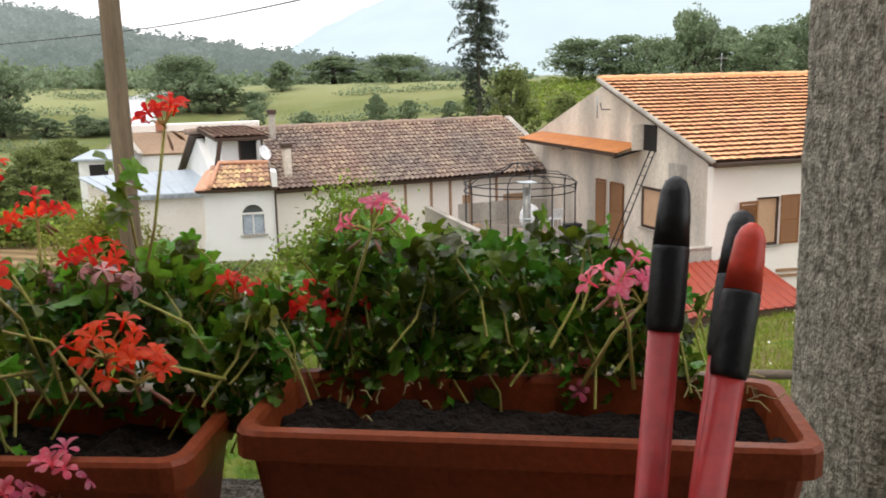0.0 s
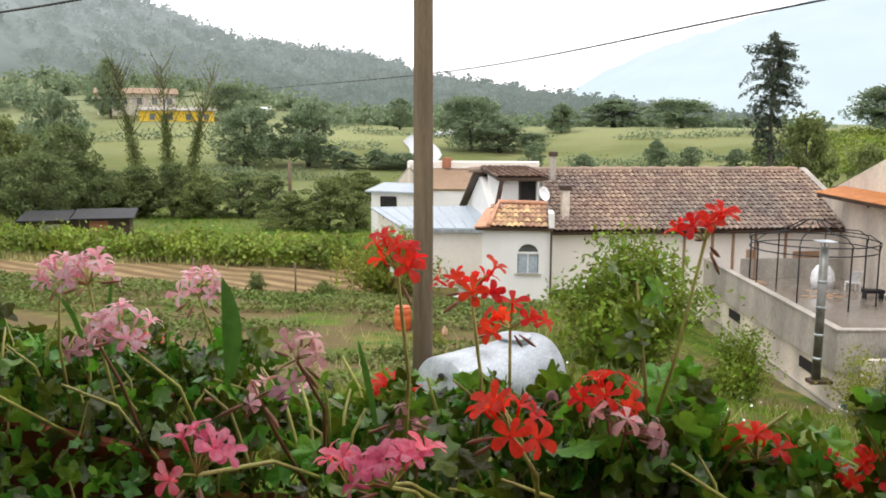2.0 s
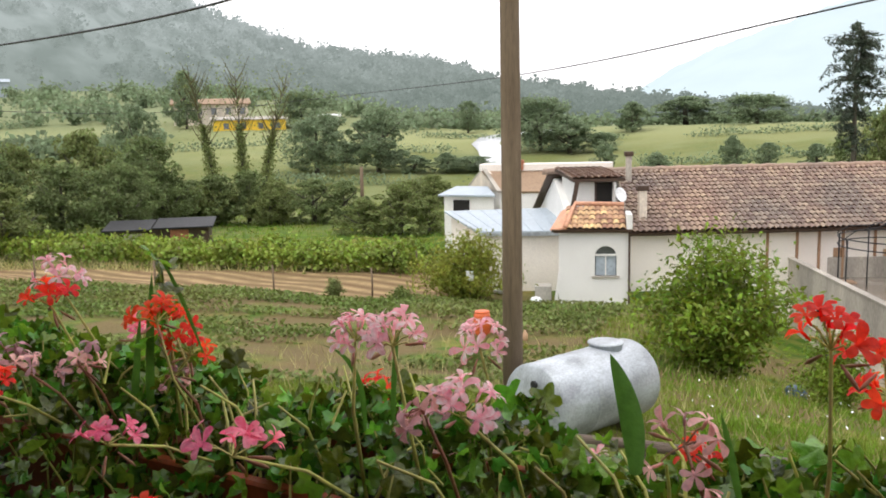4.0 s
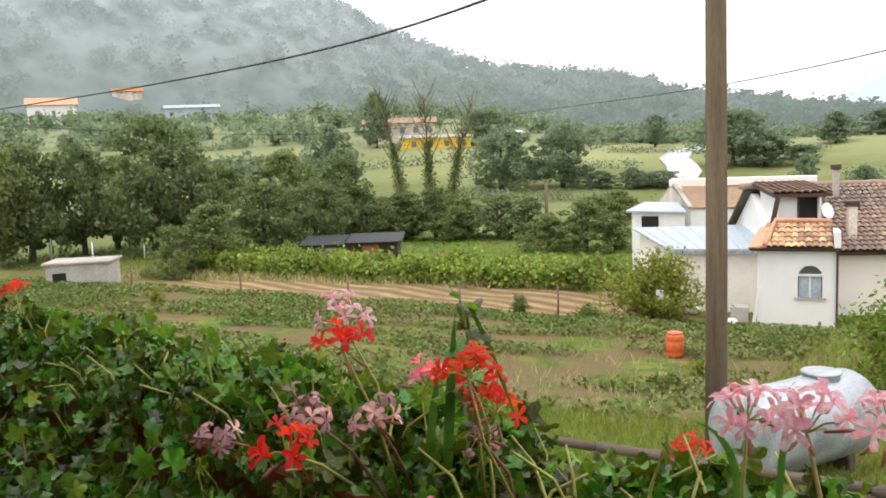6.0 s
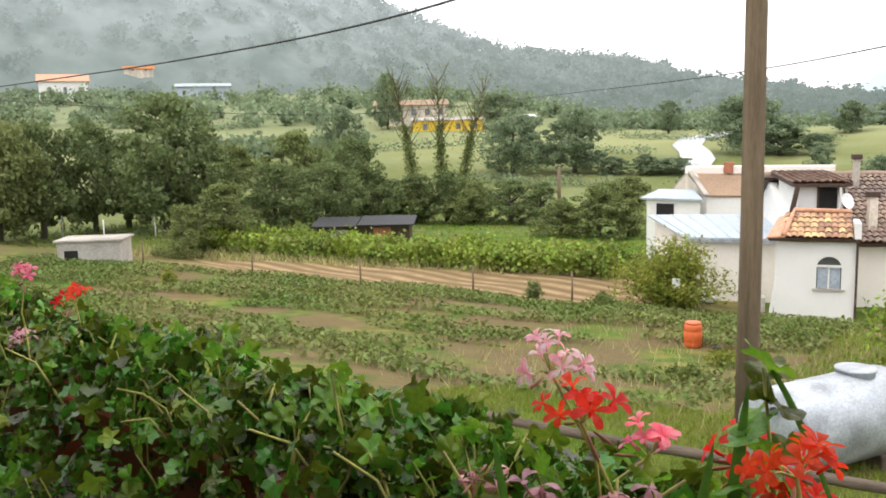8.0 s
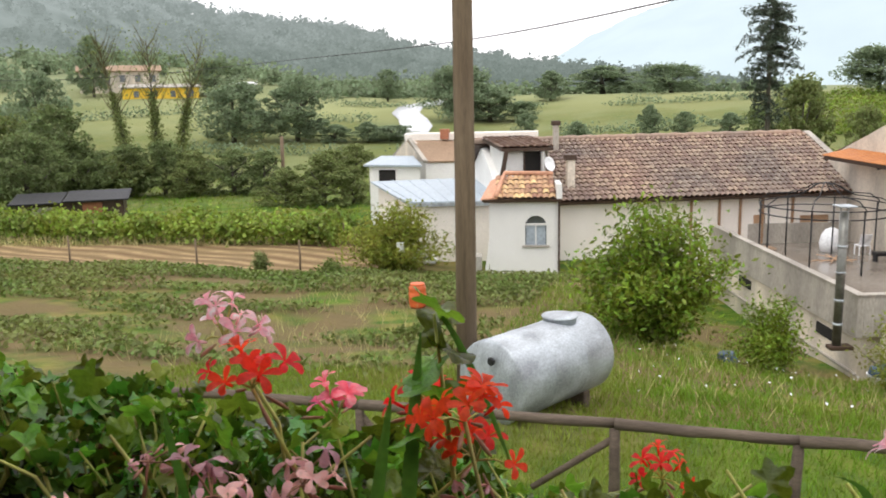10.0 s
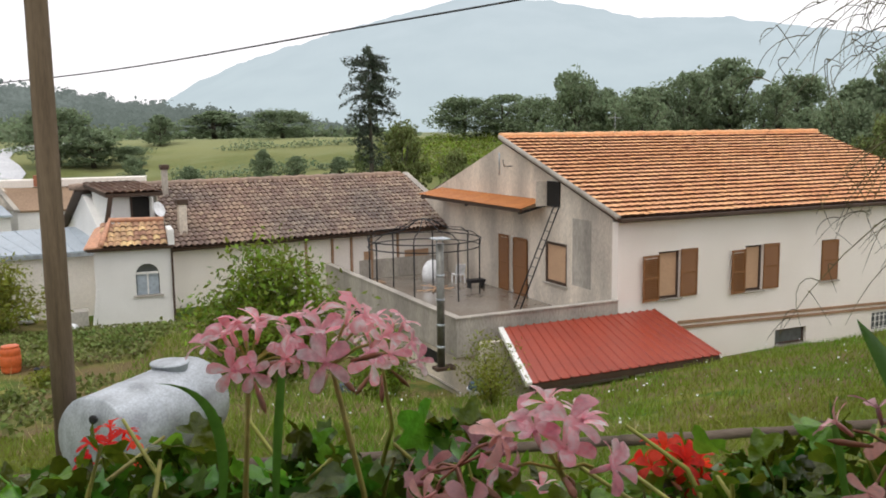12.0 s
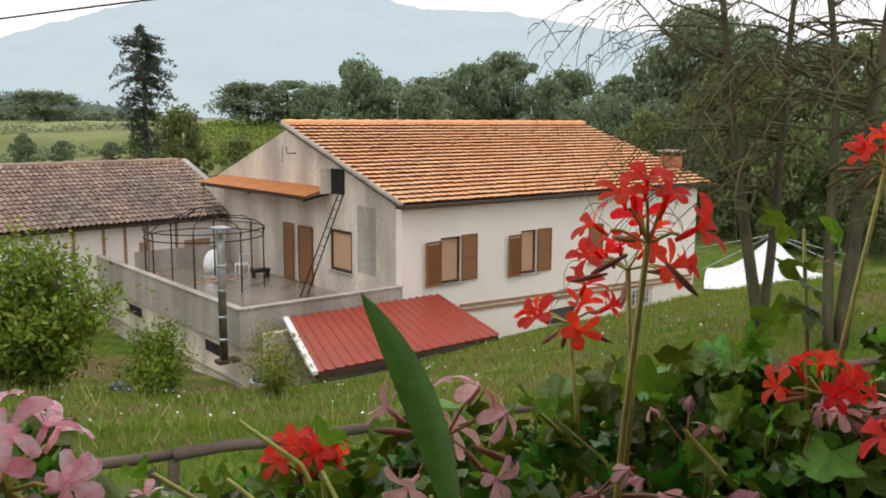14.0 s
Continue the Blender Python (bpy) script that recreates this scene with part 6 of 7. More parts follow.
hx, hy = polar(56.6, 43.5)
hut = thing("block_hut", pose(hx, hy, ground_at(hx, hy), 0, 0, 40), "low grey block hut with flat roof", "hut")
part("wall", boxed(-1.4, 1.4, -0.95, 0.95, -0.3, 1.08, 0.01), M["block"], hut)
part("roof_slab", boxed(-1.52, 1.52, -1.07, 1.07, 1.082, 1.18, 0.02), M["concrete"], hut)
part("opening", boxed(-1.1, -0.5, -0.965, -0.9, 0.1, 0.7), M["dark"], hut)
sx, sy = polar(40.0, 51)
cab = thing("garden_shed", pose(sx, sy, ground_at(sx, sy) + 0.28, 0, 0, 32), "low dark shed with tar roof and rusty doors", "shed")
part("body", boxed(-2.7, 2.7, 0, 2.2, -0.7, 0.86), M["dark_trim"], cab)
part("pale_door", boxed(-1.9, -0.7, -0.06, -0.004, -0.1, 0.6), M["concrete"], cab)
part("rusty_door", boxed(0.6, 1.6, -0.06, -0.004, -0.1, 0.75), M["brick"], cab)
slab("roof_sheet", [(-3.0, -0.5, 0.87), (-0.4, -0.5, 0.87), (-0.4, 2.4, 1.15), (-3.0, 2.4, 1.15)], 0.07, M["iron"], cab)
slab("roof_sheet", [(-0.3, -0.5, 0.93), (3.0, -0.5, 0.93), (3.0, 2.4, 1.2), (-0.3, 2.4, 1.2)], 0.07, M["iron"], cab)

bx, by = polar(19.0, 22.6)
brl = thing("barrel", pose(bx, by, ground_at(bx, by)), "orange plastic barrel standing in the garden", "barrel")
lathe("body", [(0.19, 0), (0.21, 0.03), (0.225, 0.12), (0.215, 0.14), (0.23, 0.16), (0.232, 0.40), (0.217, 0.42), (0.228, 0.44), (0.222, 0.55), (0.19, 0.60)], M["orange_barrel"], brl, 24)
lathe("lid", [(0.195, 0.6), (0.2, 0.605), (0.2, 0.635), (0.18, 0.645), (0.06, 0.65)], M["orange_barrel"], brl, 24)
bx, by = polar(17.5, 21.8)
bk = thing("bucket", pose(bx, by, ground_at(bx, by)), "small black plastic bucket", "bucket")
lathe("body", [(0.09, 0), (0.12, 0.2), (0.128, 0.205), (0.128, 0.22), (0.115, 0.215), (0.085, 0.02)], M["black_grip"], bk, 18)
bx, by = polar(16.1, 21.9)
wb = thing("jug", pose(bx, by, ground_at(bx, by)), "pale yellow plastic jug", "jug")
lathe("body", [(0.06, 0), (0.075, 0.02), (0.075, 0.17), (0.03, 0.23), (0.03, 0.27)], M["blind"], wb, 14)
for yaw, d, s in ((17.9, 33.5, 1.0), (15.5, 31.5, 0.8)):
    bx, by = polar(yaw, d)
    sk = thing("sack", pose(bx, by, ground_at(bx, by)), "white plastic sack lying in weeds", "sack")
    lathe("body", [(0.1 * s, 0), (0.26 * s, 0.05), (0.3 * s, 0.16), (0.2 * s, 0.28), (0.03, 0.31)], M["white_cloth"], sk, 11)
bx, by = polar(19.9, 31)
sg = thing("garden_sign", pose(bx, by, ground_at(bx, by), 0, 0, 15), "small white plate on a thin post", "sign")
tube("post", [(0, 0, 0), (0, 0, 1.2)], 0.02, M["iron"], sg, 6)
part("plate", boxed(-0.13, 0.13, -0.035, -0.022, 0.9, 1.25, 0.005), M["white_cloth"], sg)
bx, by = 0.55, 20.9
pj = thing("bin", pose(bx - 1.1, by, ground_at(bx - 1.1, by)), "blue plastic drum beside the wall", "drum")
lathe("body", [(0.2, 0), (0.24, 0.1), (0.24, 0.55), (0.2, 0.6), (0.05, 0.61)], M["blue_plastic"], pj, 16)
wx, wy = polar(-10.2, 21.0)
ww = thing("wheelbarrow_tub", pose(wx, wy, ground_at(wx, wy) - 0.1), "white tub covered by a dark bowl", "tub")
lathe("tub", [(0.25, 0), (0.32, 0.35), (0.34, 0.36), (0.3, 0.3)], M["white_cloth"], ww, 18)
lathe("bowl", [(0.3, 0.37), (0.27, 0.5), (0.12, 0.58), (0.02, 0.59)], M["blue_plastic"], ww, 18)

# white marquee beyond the farmhouse
tx, ty = polar(-42.9, 46)
tent = thing("marquee", pose(tx, ty, -1.75, 0, 0, -40), "white peaked canvas marquee with guy ropes", "tent")
tv, tf = [], []
n, rings = 24, 8
for i in range(rings + 1):
    q = i / rings
    for k in range(n):
        a = 2 * math.pi * k / n
        r = 3.4 * q / max(abs(math.cos((a + math.pi / 4) % (math.pi / 2) - math.pi / 4)), 0.72) * 0.92
        tv.append((r * math.cos(a), r * math.sin(a), 0.15 + 2.25 * (1 - q) ** 1.75 + 0.05 * math.cos(4 * a) * q))
for i in range(rings):
    for k in range(n):
        tf.append((i * n + k, i * n + (k + 1) % n, (i + 1) * n + (k + 1) % n, (i + 1) * n + k))
link_mesh("canvas", tv, tf, M["white_cloth"], tent, "", True)
tube("mast", [(0, 0, -0.2), (0, 0, 2.55)], 0.05, M["metal_grey"], tent, 8)
for a in (0.5, 1.2, 2.8, 4.0, 5.6):
    tube("guy_rope", [(0, 0, 2.45), (5.0 * math.cos(a), 5.0 * math.sin(a), 1.1)], 0.02, M["metal_grey"], tent, 5)
for k in range(4):
    a = math.pi / 4 + k * math.pi / 2
    tube("corner_pole", [(4.0 * math.cos(a), 4.0 * math.sin(a), -0.4), (4.0 * math.cos(a), 4.0 * math.sin(a), 0.2)], 0.04, M["metal_grey"], tent, 6)

# ---------------------------------------------------------------- on the terrace
def on_terrace(u, v, z=TZ):
    return Matrix.Translation((8.17, 25.79, 0)) @ Matrix.Rotation(radians(R2), 4, "Z") @ Matrix.Translation((u, v, z))


gaz = thing("gazebo_frame", on_terrace(-2.95, 8.4), "round black wrought-iron gazebo frame without cover", "gazebo")
GR = 2.15
for k in range(8):
    a = 2 * math.pi * k / 8 + 0.2
    c, s = math.cos(a), math.sin(a)
    tube("leg", [(GR * c, GR * s, 0), (GR * c, GR * s, 2.15)], 0.028, M["iron"], gaz, 6)
    tube("arch_rib", [(GR * c, GR * s, 1.85), (GR * 1.03 * c, GR * 1.03 * s, 2.2), (GR * 0.85 * c, GR * 0.85 * s, 2.45), (GR * 0.45 * c, GR * 0.45 * s, 2.53), (GR * 0.18 * c, GR * 0.18 * s, 2.85), (0, 0, 2.92)], 0.02, M["iron"], gaz, 6)
for z in (1.87, 2.15):
    tube("ring", [(GR * math.cos(a), GR * math.sin(a), z) for a in np.linspace(0, 2 * math.pi, 41)], 0.022, M["iron"], gaz, 6)
lad = thing("ladder", on_terrace(-1.3, 4.6), "dark metal ladder leaning against the gable", "ladder")
for dv in (-0.2, 0.2):
    tube("rail", [(0.0, dv - 0.5, 0), (1.35, dv * 0.8 - 0.9, 3.6)], 0.025, M["iron"], lad, 6)
for i in range(11):
    q = (i + 0.7) / 11.5
    tube("rung", [(1.35 * q, -0.2 - 0.5 - 0.4 * q, 3.6 * q), (1.35 * q, 0.2 - 0.5 - 0.4 * q, 3.6 * q)], 0.014, M["iron"], lad, 5)
dome = thing("covered_oven", on_terrace(-1.5, 10.8), "white domed cover on the terrace", "oven")
lathe("cover", [(0.42, 0), (0.45, 0.3), (0.40, 0.6), (0.26, 0.82), (0.05, 0.92)], M["white_cloth"], dome, 20)
chair = thing("folded_chair", on_terrace(-0.7, 10.0), "white plastic chair lying tilted", "chair")
part("backrest", boxed(-0.22, 0.22, -0.02, 0.02, 0.35, 0.85, 0.015), M["white_cloth"], chair).rotation_euler = (0.35, 0, 0)
part("seat", boxed(-0.22, 0.22, -0.25, 0.2, 0.33, 0.37, 0.015), M["white_cloth"], chair)
for a in (-0.2, 0.2):
    for b in (-0.2, 0.17):
        part("leg", boxed(a - 0.02, a + 0.02, b - 0.02, b + 0.02, 0, 0.34), M["white_cloth"], chair)
plank = thing("timber_stack", on_terrace(-4.3, 11.6), "low stack of tan boards on the terrace", "boards")
for i in range(4):
    part("board", boxed(-0.9, 0.9, -0.3 + i * 0.16, -0.16 + i * 0.16, 0.0, 0.05), M["sandy"], plank)
plank2 = thing("timber_stack", on_terrace(-2.2, 9.0), "loose yellow laths on the terrace floor", "boards")
for i in range(5):
    part("lath", boxed(-0.8, 0.8, -0.02, 0.02, 0.0 + 0.02 * i, 0.02 + 0.02 * i), M["blind"], plank2).rotation_euler = (0, 0, 0.5 * i)
brz = thing("brazier", on_terrace(-0.6, 8.6), "low black metal brazier", "brazier")
part("tray", boxed(-0.35, 0.35, -0.2, 0.2, 0.22, 0.34, 0.02), M["iron"], brz)
for a in (-0.3, 0.3):
    part("leg", boxed(a - 0.02, a + 0.02, -0.15, 0.15, 0, 0.23), M["iron"], brz)

# ---------------------------------------------------------------- far houses, road, wires
def far_house(name, yaw0, yaw1, dist, z0, z1, roof_h, wall, roof, label, windows=3, turn=0):
    x0, y0 = polar(yaw0, dist)
    x1, y1 = polar(yaw1, dist)
    w = math.hypot(x1 - x0, y1 - y0)
    h = thing(name, pose(x0, y0, 0, 0, 0, math.degrees(math.atan2(y1 - y0, x1 - x0)) + turn), label, "house")
    part("wall", boxed(0, w, 0, 7, z0 - 4, z1), wall, h)
    slab("roof", [(-0.5, -0.5, z1), (w + 0.5, -0.5, z1), (w + 0.5, 3.5, z1 + roof_h), (-0.5, 3.5, z1 + roof_h)], 0.15, roof, h)
    slab("roof", [(-0.5, 7.5, z1), (w + 0.5, 7.5, z1), (w + 0.5, 3.5, z1 + roof_h), (-0.5, 3.5, z1 + roof_h)], 0.15, roof, h)
    for i in range(windows):
        a = w * (i + 0.6) / (windows + 0.2)
        part("window", boxed(a, a + w * 0.07, -0.05, 0.02, z0 + (z1 - z0) * 0.35, z0 + (z1 - z0) * 0.75), M["glass"], h)
    return h


far_house("yellow_house", 36.4, 31.9, 146, 5.6, 8.0, 0.5, M["yellow"], M["concrete"], "bright yellow house seen across the fields", 4)
far_house("pale_house", 38.75, 34.2, 156, 8.0, 10.8, 1.0, M["plaster_grey"], M["sandy"], "pale house with tan roof", 5)
far_house("white_farm", 58.9, 56.2, 237, 14.5, 20.2, 1.9, M["plaster_white"], M["tile_pink"], "white hillside house with pale red roof", 3)
far_house("orange_house", 54.1, 52.4, 268, 24.6, 25.5, 1.1, M["plaster_grey"], M["rust"], "small orange hillside house", 2)
far_house("grey_hall", 51.1, 47.9, 236, 15.0, 18.8, 0.9, M["zinc"], M["zinc"], "long pale grey-blue hall", 0)
far_house("white_cabin", 29.9, 28.5, 150, 7.2, 8.4, 0.3, M["plaster_white"], M["white_cloth"], "low white flat-roofed cabin", 1)
rp = [polar(18.9, 98), polar(18.3, 106), polar(18.5, 113), polar(19.0, 120), polar(18.6, 127), polar(16.8, 132), polar(13.5, 136)]
rv = []
for i, (x, y) in enumerate(rp):
    a, b = Vector((*rp[max(i - 1, 0)], 0)), Vector((*rp[min(i + 1, len(rp) - 1)], 0))
    d = (b - a).normalized()
    for s in (-1.9, 1.9):
        px, py = x - d.y * s, y + d.x * s
        rv.append((px, py, ground_at(px, py) + 0.12))
tagged(link_mesh("road", rv, [(2 * i, 2 * i + 1, 2 * i + 3, 2 * i + 2) for i in range(len(rp) - 1)], M["asphalt"]), "wet shining country road", "road", kind="structure")


def on_ray(yaw, el, d):
    x, y = polar(yaw, d)
    return Vector((x, y, 6.37 + math.tan(radians(el)) * d))


def wire(name, pts, r, label):
    w = thing(name, ID, label, "cable")
    pts = [Vector(p) for p in pts]
    sm = []
    for i in range(len(pts) - 1):
        p0, p1, p2, p3 = pts[max(i - 1, 0)], pts[i], pts[i + 1], pts[min(i + 2, len(pts) - 1)]
        for k in range(10):
            t = k / 10
            sm.append(0.5 * ((2 * p1) + (p2 - p0) * t + (2 * p0 - 5 * p1 + 4 * p2 - p3) * t * t + (3 * p1 - p0 - 3 * p2 + p3) * t ** 3))
    sm.append(pts[-1])
    tube("cable", sm, r, M["black_grip"], w, 6)


wire("overhead_cable", [on_ray(33.7, 1.5, 60), on_ray(27.5, 2.12, 38), on_ray(15.7, 3.30, 22), on_ray(-3.2, 6.5, 13.5), on_ray(-22.3, 9.35, 10.2), on_ray(-60, 13, 8.2)], 0.014, "thin black overhead cable crossing the sky")
wire("service_cable", [on_ray(63.6, 2.6, 41), on_ray(61.5, 3.02, 36), on_ray(51.3, 4.66, 24), on_ray(37.0, 7.56, 15.5), on_ray(5.0, 16.5, 7.5)], 0.022, "thick black service cable with an insulator")
wire("far_cable", [on_ray(63.6, 2.6, 41), on_ray(59.7, 2.18, 60), on_ray(50.0, 1.45, 80), on_ray(41.1, 1.13, 100), on_ray(33.0, 1.5, 110)], 0.03, "thin pale distant cable")
px, py = polar(63.9, 41)
cp = thing("concrete_pole", pose(px, py, ground_at(px, py) - 0.2), "pale weathered pole carrying cables", "pole")
ph = 6.37 + math.tan(radians(4.45)) * 41 - ground_at(px, py)
tube("shaft", [(0, 0, 0), (0, 0, ph + 0.2)], [0.17, 0.12], M["sandy"], cp, 8)
part("insulator", boxed(-0.25, 0.25, -0.06, 0.06, ph - 0.9, ph - 0.78), M["dark_trim"], cp)

# ---------------------------------------------------------------- geraniums along the balcony
def petal_rows(length, width, curl, twist):
    """A petal along +x from the origin, in rows of three points."""
    rows = []
    for q in np.linspace(0, 1, 6):
        w = width * (0.16 + 0.84 * math.sin(min(1.0, q * 1.08) ** 1.3 * math.pi * 0.62)) * (1.0 if q < 0.9 else 0.72)
        x, z = length * q, curl * length * (math.sin(q * 1.6) * 0.5 - 0.55 * q * q)
        rows.append([(x, -w * 0.5, z + 0.10 * w), (x + 0.04 * length * q, 0, z), (x, w * 0.5, z + 0.10 * w)])
    return rows


def flower_mesh(material, seed, droop=0.0):
    rng = random.Random(seed)
    verts, faces = [], []
    for k, ang in enumerate((62, 118, 200, 270, 340)):
        ang += rng.uniform(-9, 9)
        ln, wd = (0.0180, 0.0074) if k < 2 else (0.0190, 0.0092)
        ln, wd = ln * rng.uniform(0.85, 1.1), wd * rng.uniform(0.85, 1.15)
        m = Matrix.Rotation(radians(ang), 4, "Z") @ Matrix.Rotation(radians(-24 + rng.uniform(-16, 16) + droop), 4, "Y") @ Matrix.Rotation(rng.uniform(-0.3, 0.3), 4, "X")
        o = len(verts)
        rows = petal_rows(ln, wd, rng.uniform(0.3, 0.9), 0)
        verts += [m @ Vector(p) for r in rows for p in r]
        for i in range(5):
            for j in range(2):
                a = o + i * 3 + j
                faces.append((a, a + 1, a + 4, a + 3))
    v, f = tube_data([(0, 0, -0.012), (0, 0, -0.004), (0, 0, 0.001)], [0.0012, 0.002, 0.0015], 5)
    o = len(verts)
    verts += v
    faces += [tuple(i + o for i in q) for q in f]
    me = bpy.data.meshes.new("flower")
    me.from_pydata([tuple(p) for p in verts], [], faces)
    me.materials.append(material)
    me.polygons.foreach_set("use_smooth", [True] * len(me.polygons))
    return me


PETAL = dict(red="p_red", orange="p_orange", pink="p_pink", hot="p_hot", faded="p_faded", spent="p_faded")
BLOOM = {c: [flower_mesh(M[PETAL[c]], 10 * i + len(c), 78 if c == "spent" else 50 if c == "faded" and i else (14 if i == 2 else 0)) for i in range(4)] for c in PETAL}


def leaf_shape(radius, seed, fine=True):
    """An ivy-leaved, five-pointed shield, folded and waved, in the x-y plane, its stalk end at the origin."""
    rng = random.Random(seed)
    n = 25 if fine else 11
    cup, fold, wave = rng.uniform(-0.25, 0.55), rng.uniform(0.1, 0.5), rng.uniform(0.08, 0.2)
    out = []
    for i in range(n):
        a = radians(-150 + 300 * i / (n - 1))
        lobe = 0.58 + 0.42 * abs(math.cos(2.5 * a)) ** 1.3 + rng.uniform(-0.03, 0.03)
        out.append((a, radius * lobe))
    verts, faces = [(0, 0, 0)], []
    for k, q in enumerate((0.5, 1.0) if fine else (1.0,)):
        for a, r in out:
            x, y = r * q * math.cos(a) + radius * 0.25 * q, r * q * math.sin(a)
            z = cup * (r * q) ** 2 / radius * (1 if k or not fine else 0.8) - fold * abs(y) + wave * radius * math.sin(a * 5 + seed) * q * q
            verts.append((x, y, z))
    if fine:
        for i in range(n - 1):
            faces += [(0, 1 + i, 2 + i), (1 + i, 1 + n + i, 2 + n + i, 2 + i)]
    else:
        faces = [(0, 1 + i, 2 + i) for i in range(n - 1)]
    return verts, faces


LEAF = []
for i in range(10):
    v, f = leaf_shape(0.0115 + 0.0014 * i, i)
    me = bpy.data.meshes.new("leaf")
    me.from_pydata(v, [], f)
    me.materials.append(M["g_leaf_old"] if i == 3 else M["g_leaf"])
    me.polygons.foreach_set("use_smooth", [True] * len(me.polygons))
    LEAF.append(me)
SMALL = [leaf_shape(0.0085 + 0.0019 * i, 50 + i, False) for i in range(5)]


def leaf_turn(rng, out):
    """A turn that faces a leaf upwards and outwards along out, with scatter."""
    nrm = (Vector((rng.gauss(0, 0.8), rng.gauss(0, 0.8), 0.5 + rng.gauss(0, 0.5))) + out * 0.6).normalized()
    return nrm.to_track_quat("Z", "Y").to_matrix().to_4x4() @ Matrix.Rotation(rng.uniform(0, 6.28), 4, "Z")


def foliage_spot(rng, x0, x1, sparse):
    x = rng.uniform(x0, x1)
    top = 6.100 + 0.050 * noise.noise(Vector((x * 6.0, 2.0, 0))) + 0.045 * noise.noise(Vector((x * 19.0, 5.0, 0)))
    top += 0.03 * math.exp(-((x + 0.56) / 0.07) ** 2) - 0.032 * math.exp(-((x + 0.86) / 0.14) ** 2) - 0.03 * math.exp(-((x + 1.36) / 0.16) ** 2)
    if sparse:
        y = row_y(x) + rng.uniform(0.04, 0.20)
        z = rng.uniform(5.985, 6.148 - 0.5 * max(0.0, x + 0.02))
        return Vector((x, y, z)), Vector((0, 0.1, 0.1))
    if x < -0.60 and rng.random() < (0.28 if x < -0.98 else 0.42):
        dy = rng.uniform(-0.22, -0.08) if x < -0.98 else rng.uniform(-0.27, -0.12)
        return Vector((x, row_y(x) + dy, rng.uniform(5.74, 6.0 if x < -0.98 else 6.03))), Vector((0, -1.0, 0.1))
    low = -0.16 if x < -0.9 else -0.10 if x < -0.64 else -0.035
    dy = max(low + rng.uniform(0, 0.03), min(0.29, rng.gauss(0.085, 0.11)))
    q = 1 - ((dy - 0.07) / 0.27) ** 2
    z = 5.94 + (top - 5.94) * q * (1 - 0.75 * rng.random() ** 2.2)
    return Vector((x, row_y(x) + dy, z)), Vector((0, (dy - 0.04) * 4.0, 0.2))


def geranium(px, x0, x1, seed, n_leaf, n_small, sparse=False):
    base = Vector((px, row_y(px) + 0.02, 6.0))
    g = thing("geranium_plant", Matrix.Translation(base), "ivy-leaved geranium with glossy green leaves in a planter", "flowering plant", "geraniums on the balcony")
    rng = random.Random(seed)
    stalks, verts, faces = [], [], []
    for i in range(n_leaf):
        p, out = foliage_spot(rng, x0, x1, sparse)
        p.z += 0.008
        lf = new("leaf", LEAF[rng.randrange(10)])
        lf.parent = g
        lf.matrix_basis = Matrix.Translation(p - base) @ leaf_turn(rng, out)
        if i % 2 == 0:
            q = p + Vector((rng.uniform(-0.05, 0.05), rng.uniform(-0.04, 0.04), -rng.uniform(0.05, 0.10)))
            stalks.append(tube_data([tuple(q - base), tuple((p + q) / 2 + Vector((0.01, 0, 0)) - base), tuple(p - base)], [0.0016, 0.0014, 0.0011], 5, False))
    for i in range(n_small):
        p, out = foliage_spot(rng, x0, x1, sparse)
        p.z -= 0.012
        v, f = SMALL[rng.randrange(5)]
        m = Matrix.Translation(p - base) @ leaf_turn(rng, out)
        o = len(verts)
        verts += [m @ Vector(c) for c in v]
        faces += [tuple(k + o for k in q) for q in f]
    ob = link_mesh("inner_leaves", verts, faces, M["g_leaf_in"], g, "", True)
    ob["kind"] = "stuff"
    for i in range(40 if not sparse else 16):
        x = rng.uniform(x0, x1)
        p = Vector((x, row_y(x) + (0.1 if sparse else rng.uniform(-0.04, 0.1)), 5.99))
        q = p + Vector((rng.uniform(-0.09, 0.09), rng.uniform(-0.06, 0.08), rng.uniform(0.05, 0.135)))
        stalks.append(tube_data([tuple(p - base), tuple((p + q) / 2 + Vector((0, 0, 0.03)) - base), tuple(q - base)], [0.0021, 0.0019, 0.0014], 6, False))
    tv, tf = joined(stalks)
    link_mesh("stem_tangle", tv, tf, M["g_stem"], g, "", True)["kind"] = "stuff"
    return g, base


PLANTS = [geranium(-0.16, -0.34, 0.07, 71, 230, 1100, True), geranium(-0.65, -0.95, -0.37, 72, 420, 2700)]
for k in range(5):
    px = -1.26 - 0.56 * k
    PLANTS.append(geranium(px, px - 0.30, px + 0.30, 73 + k, 290 if k < 4 else 120, 2300))


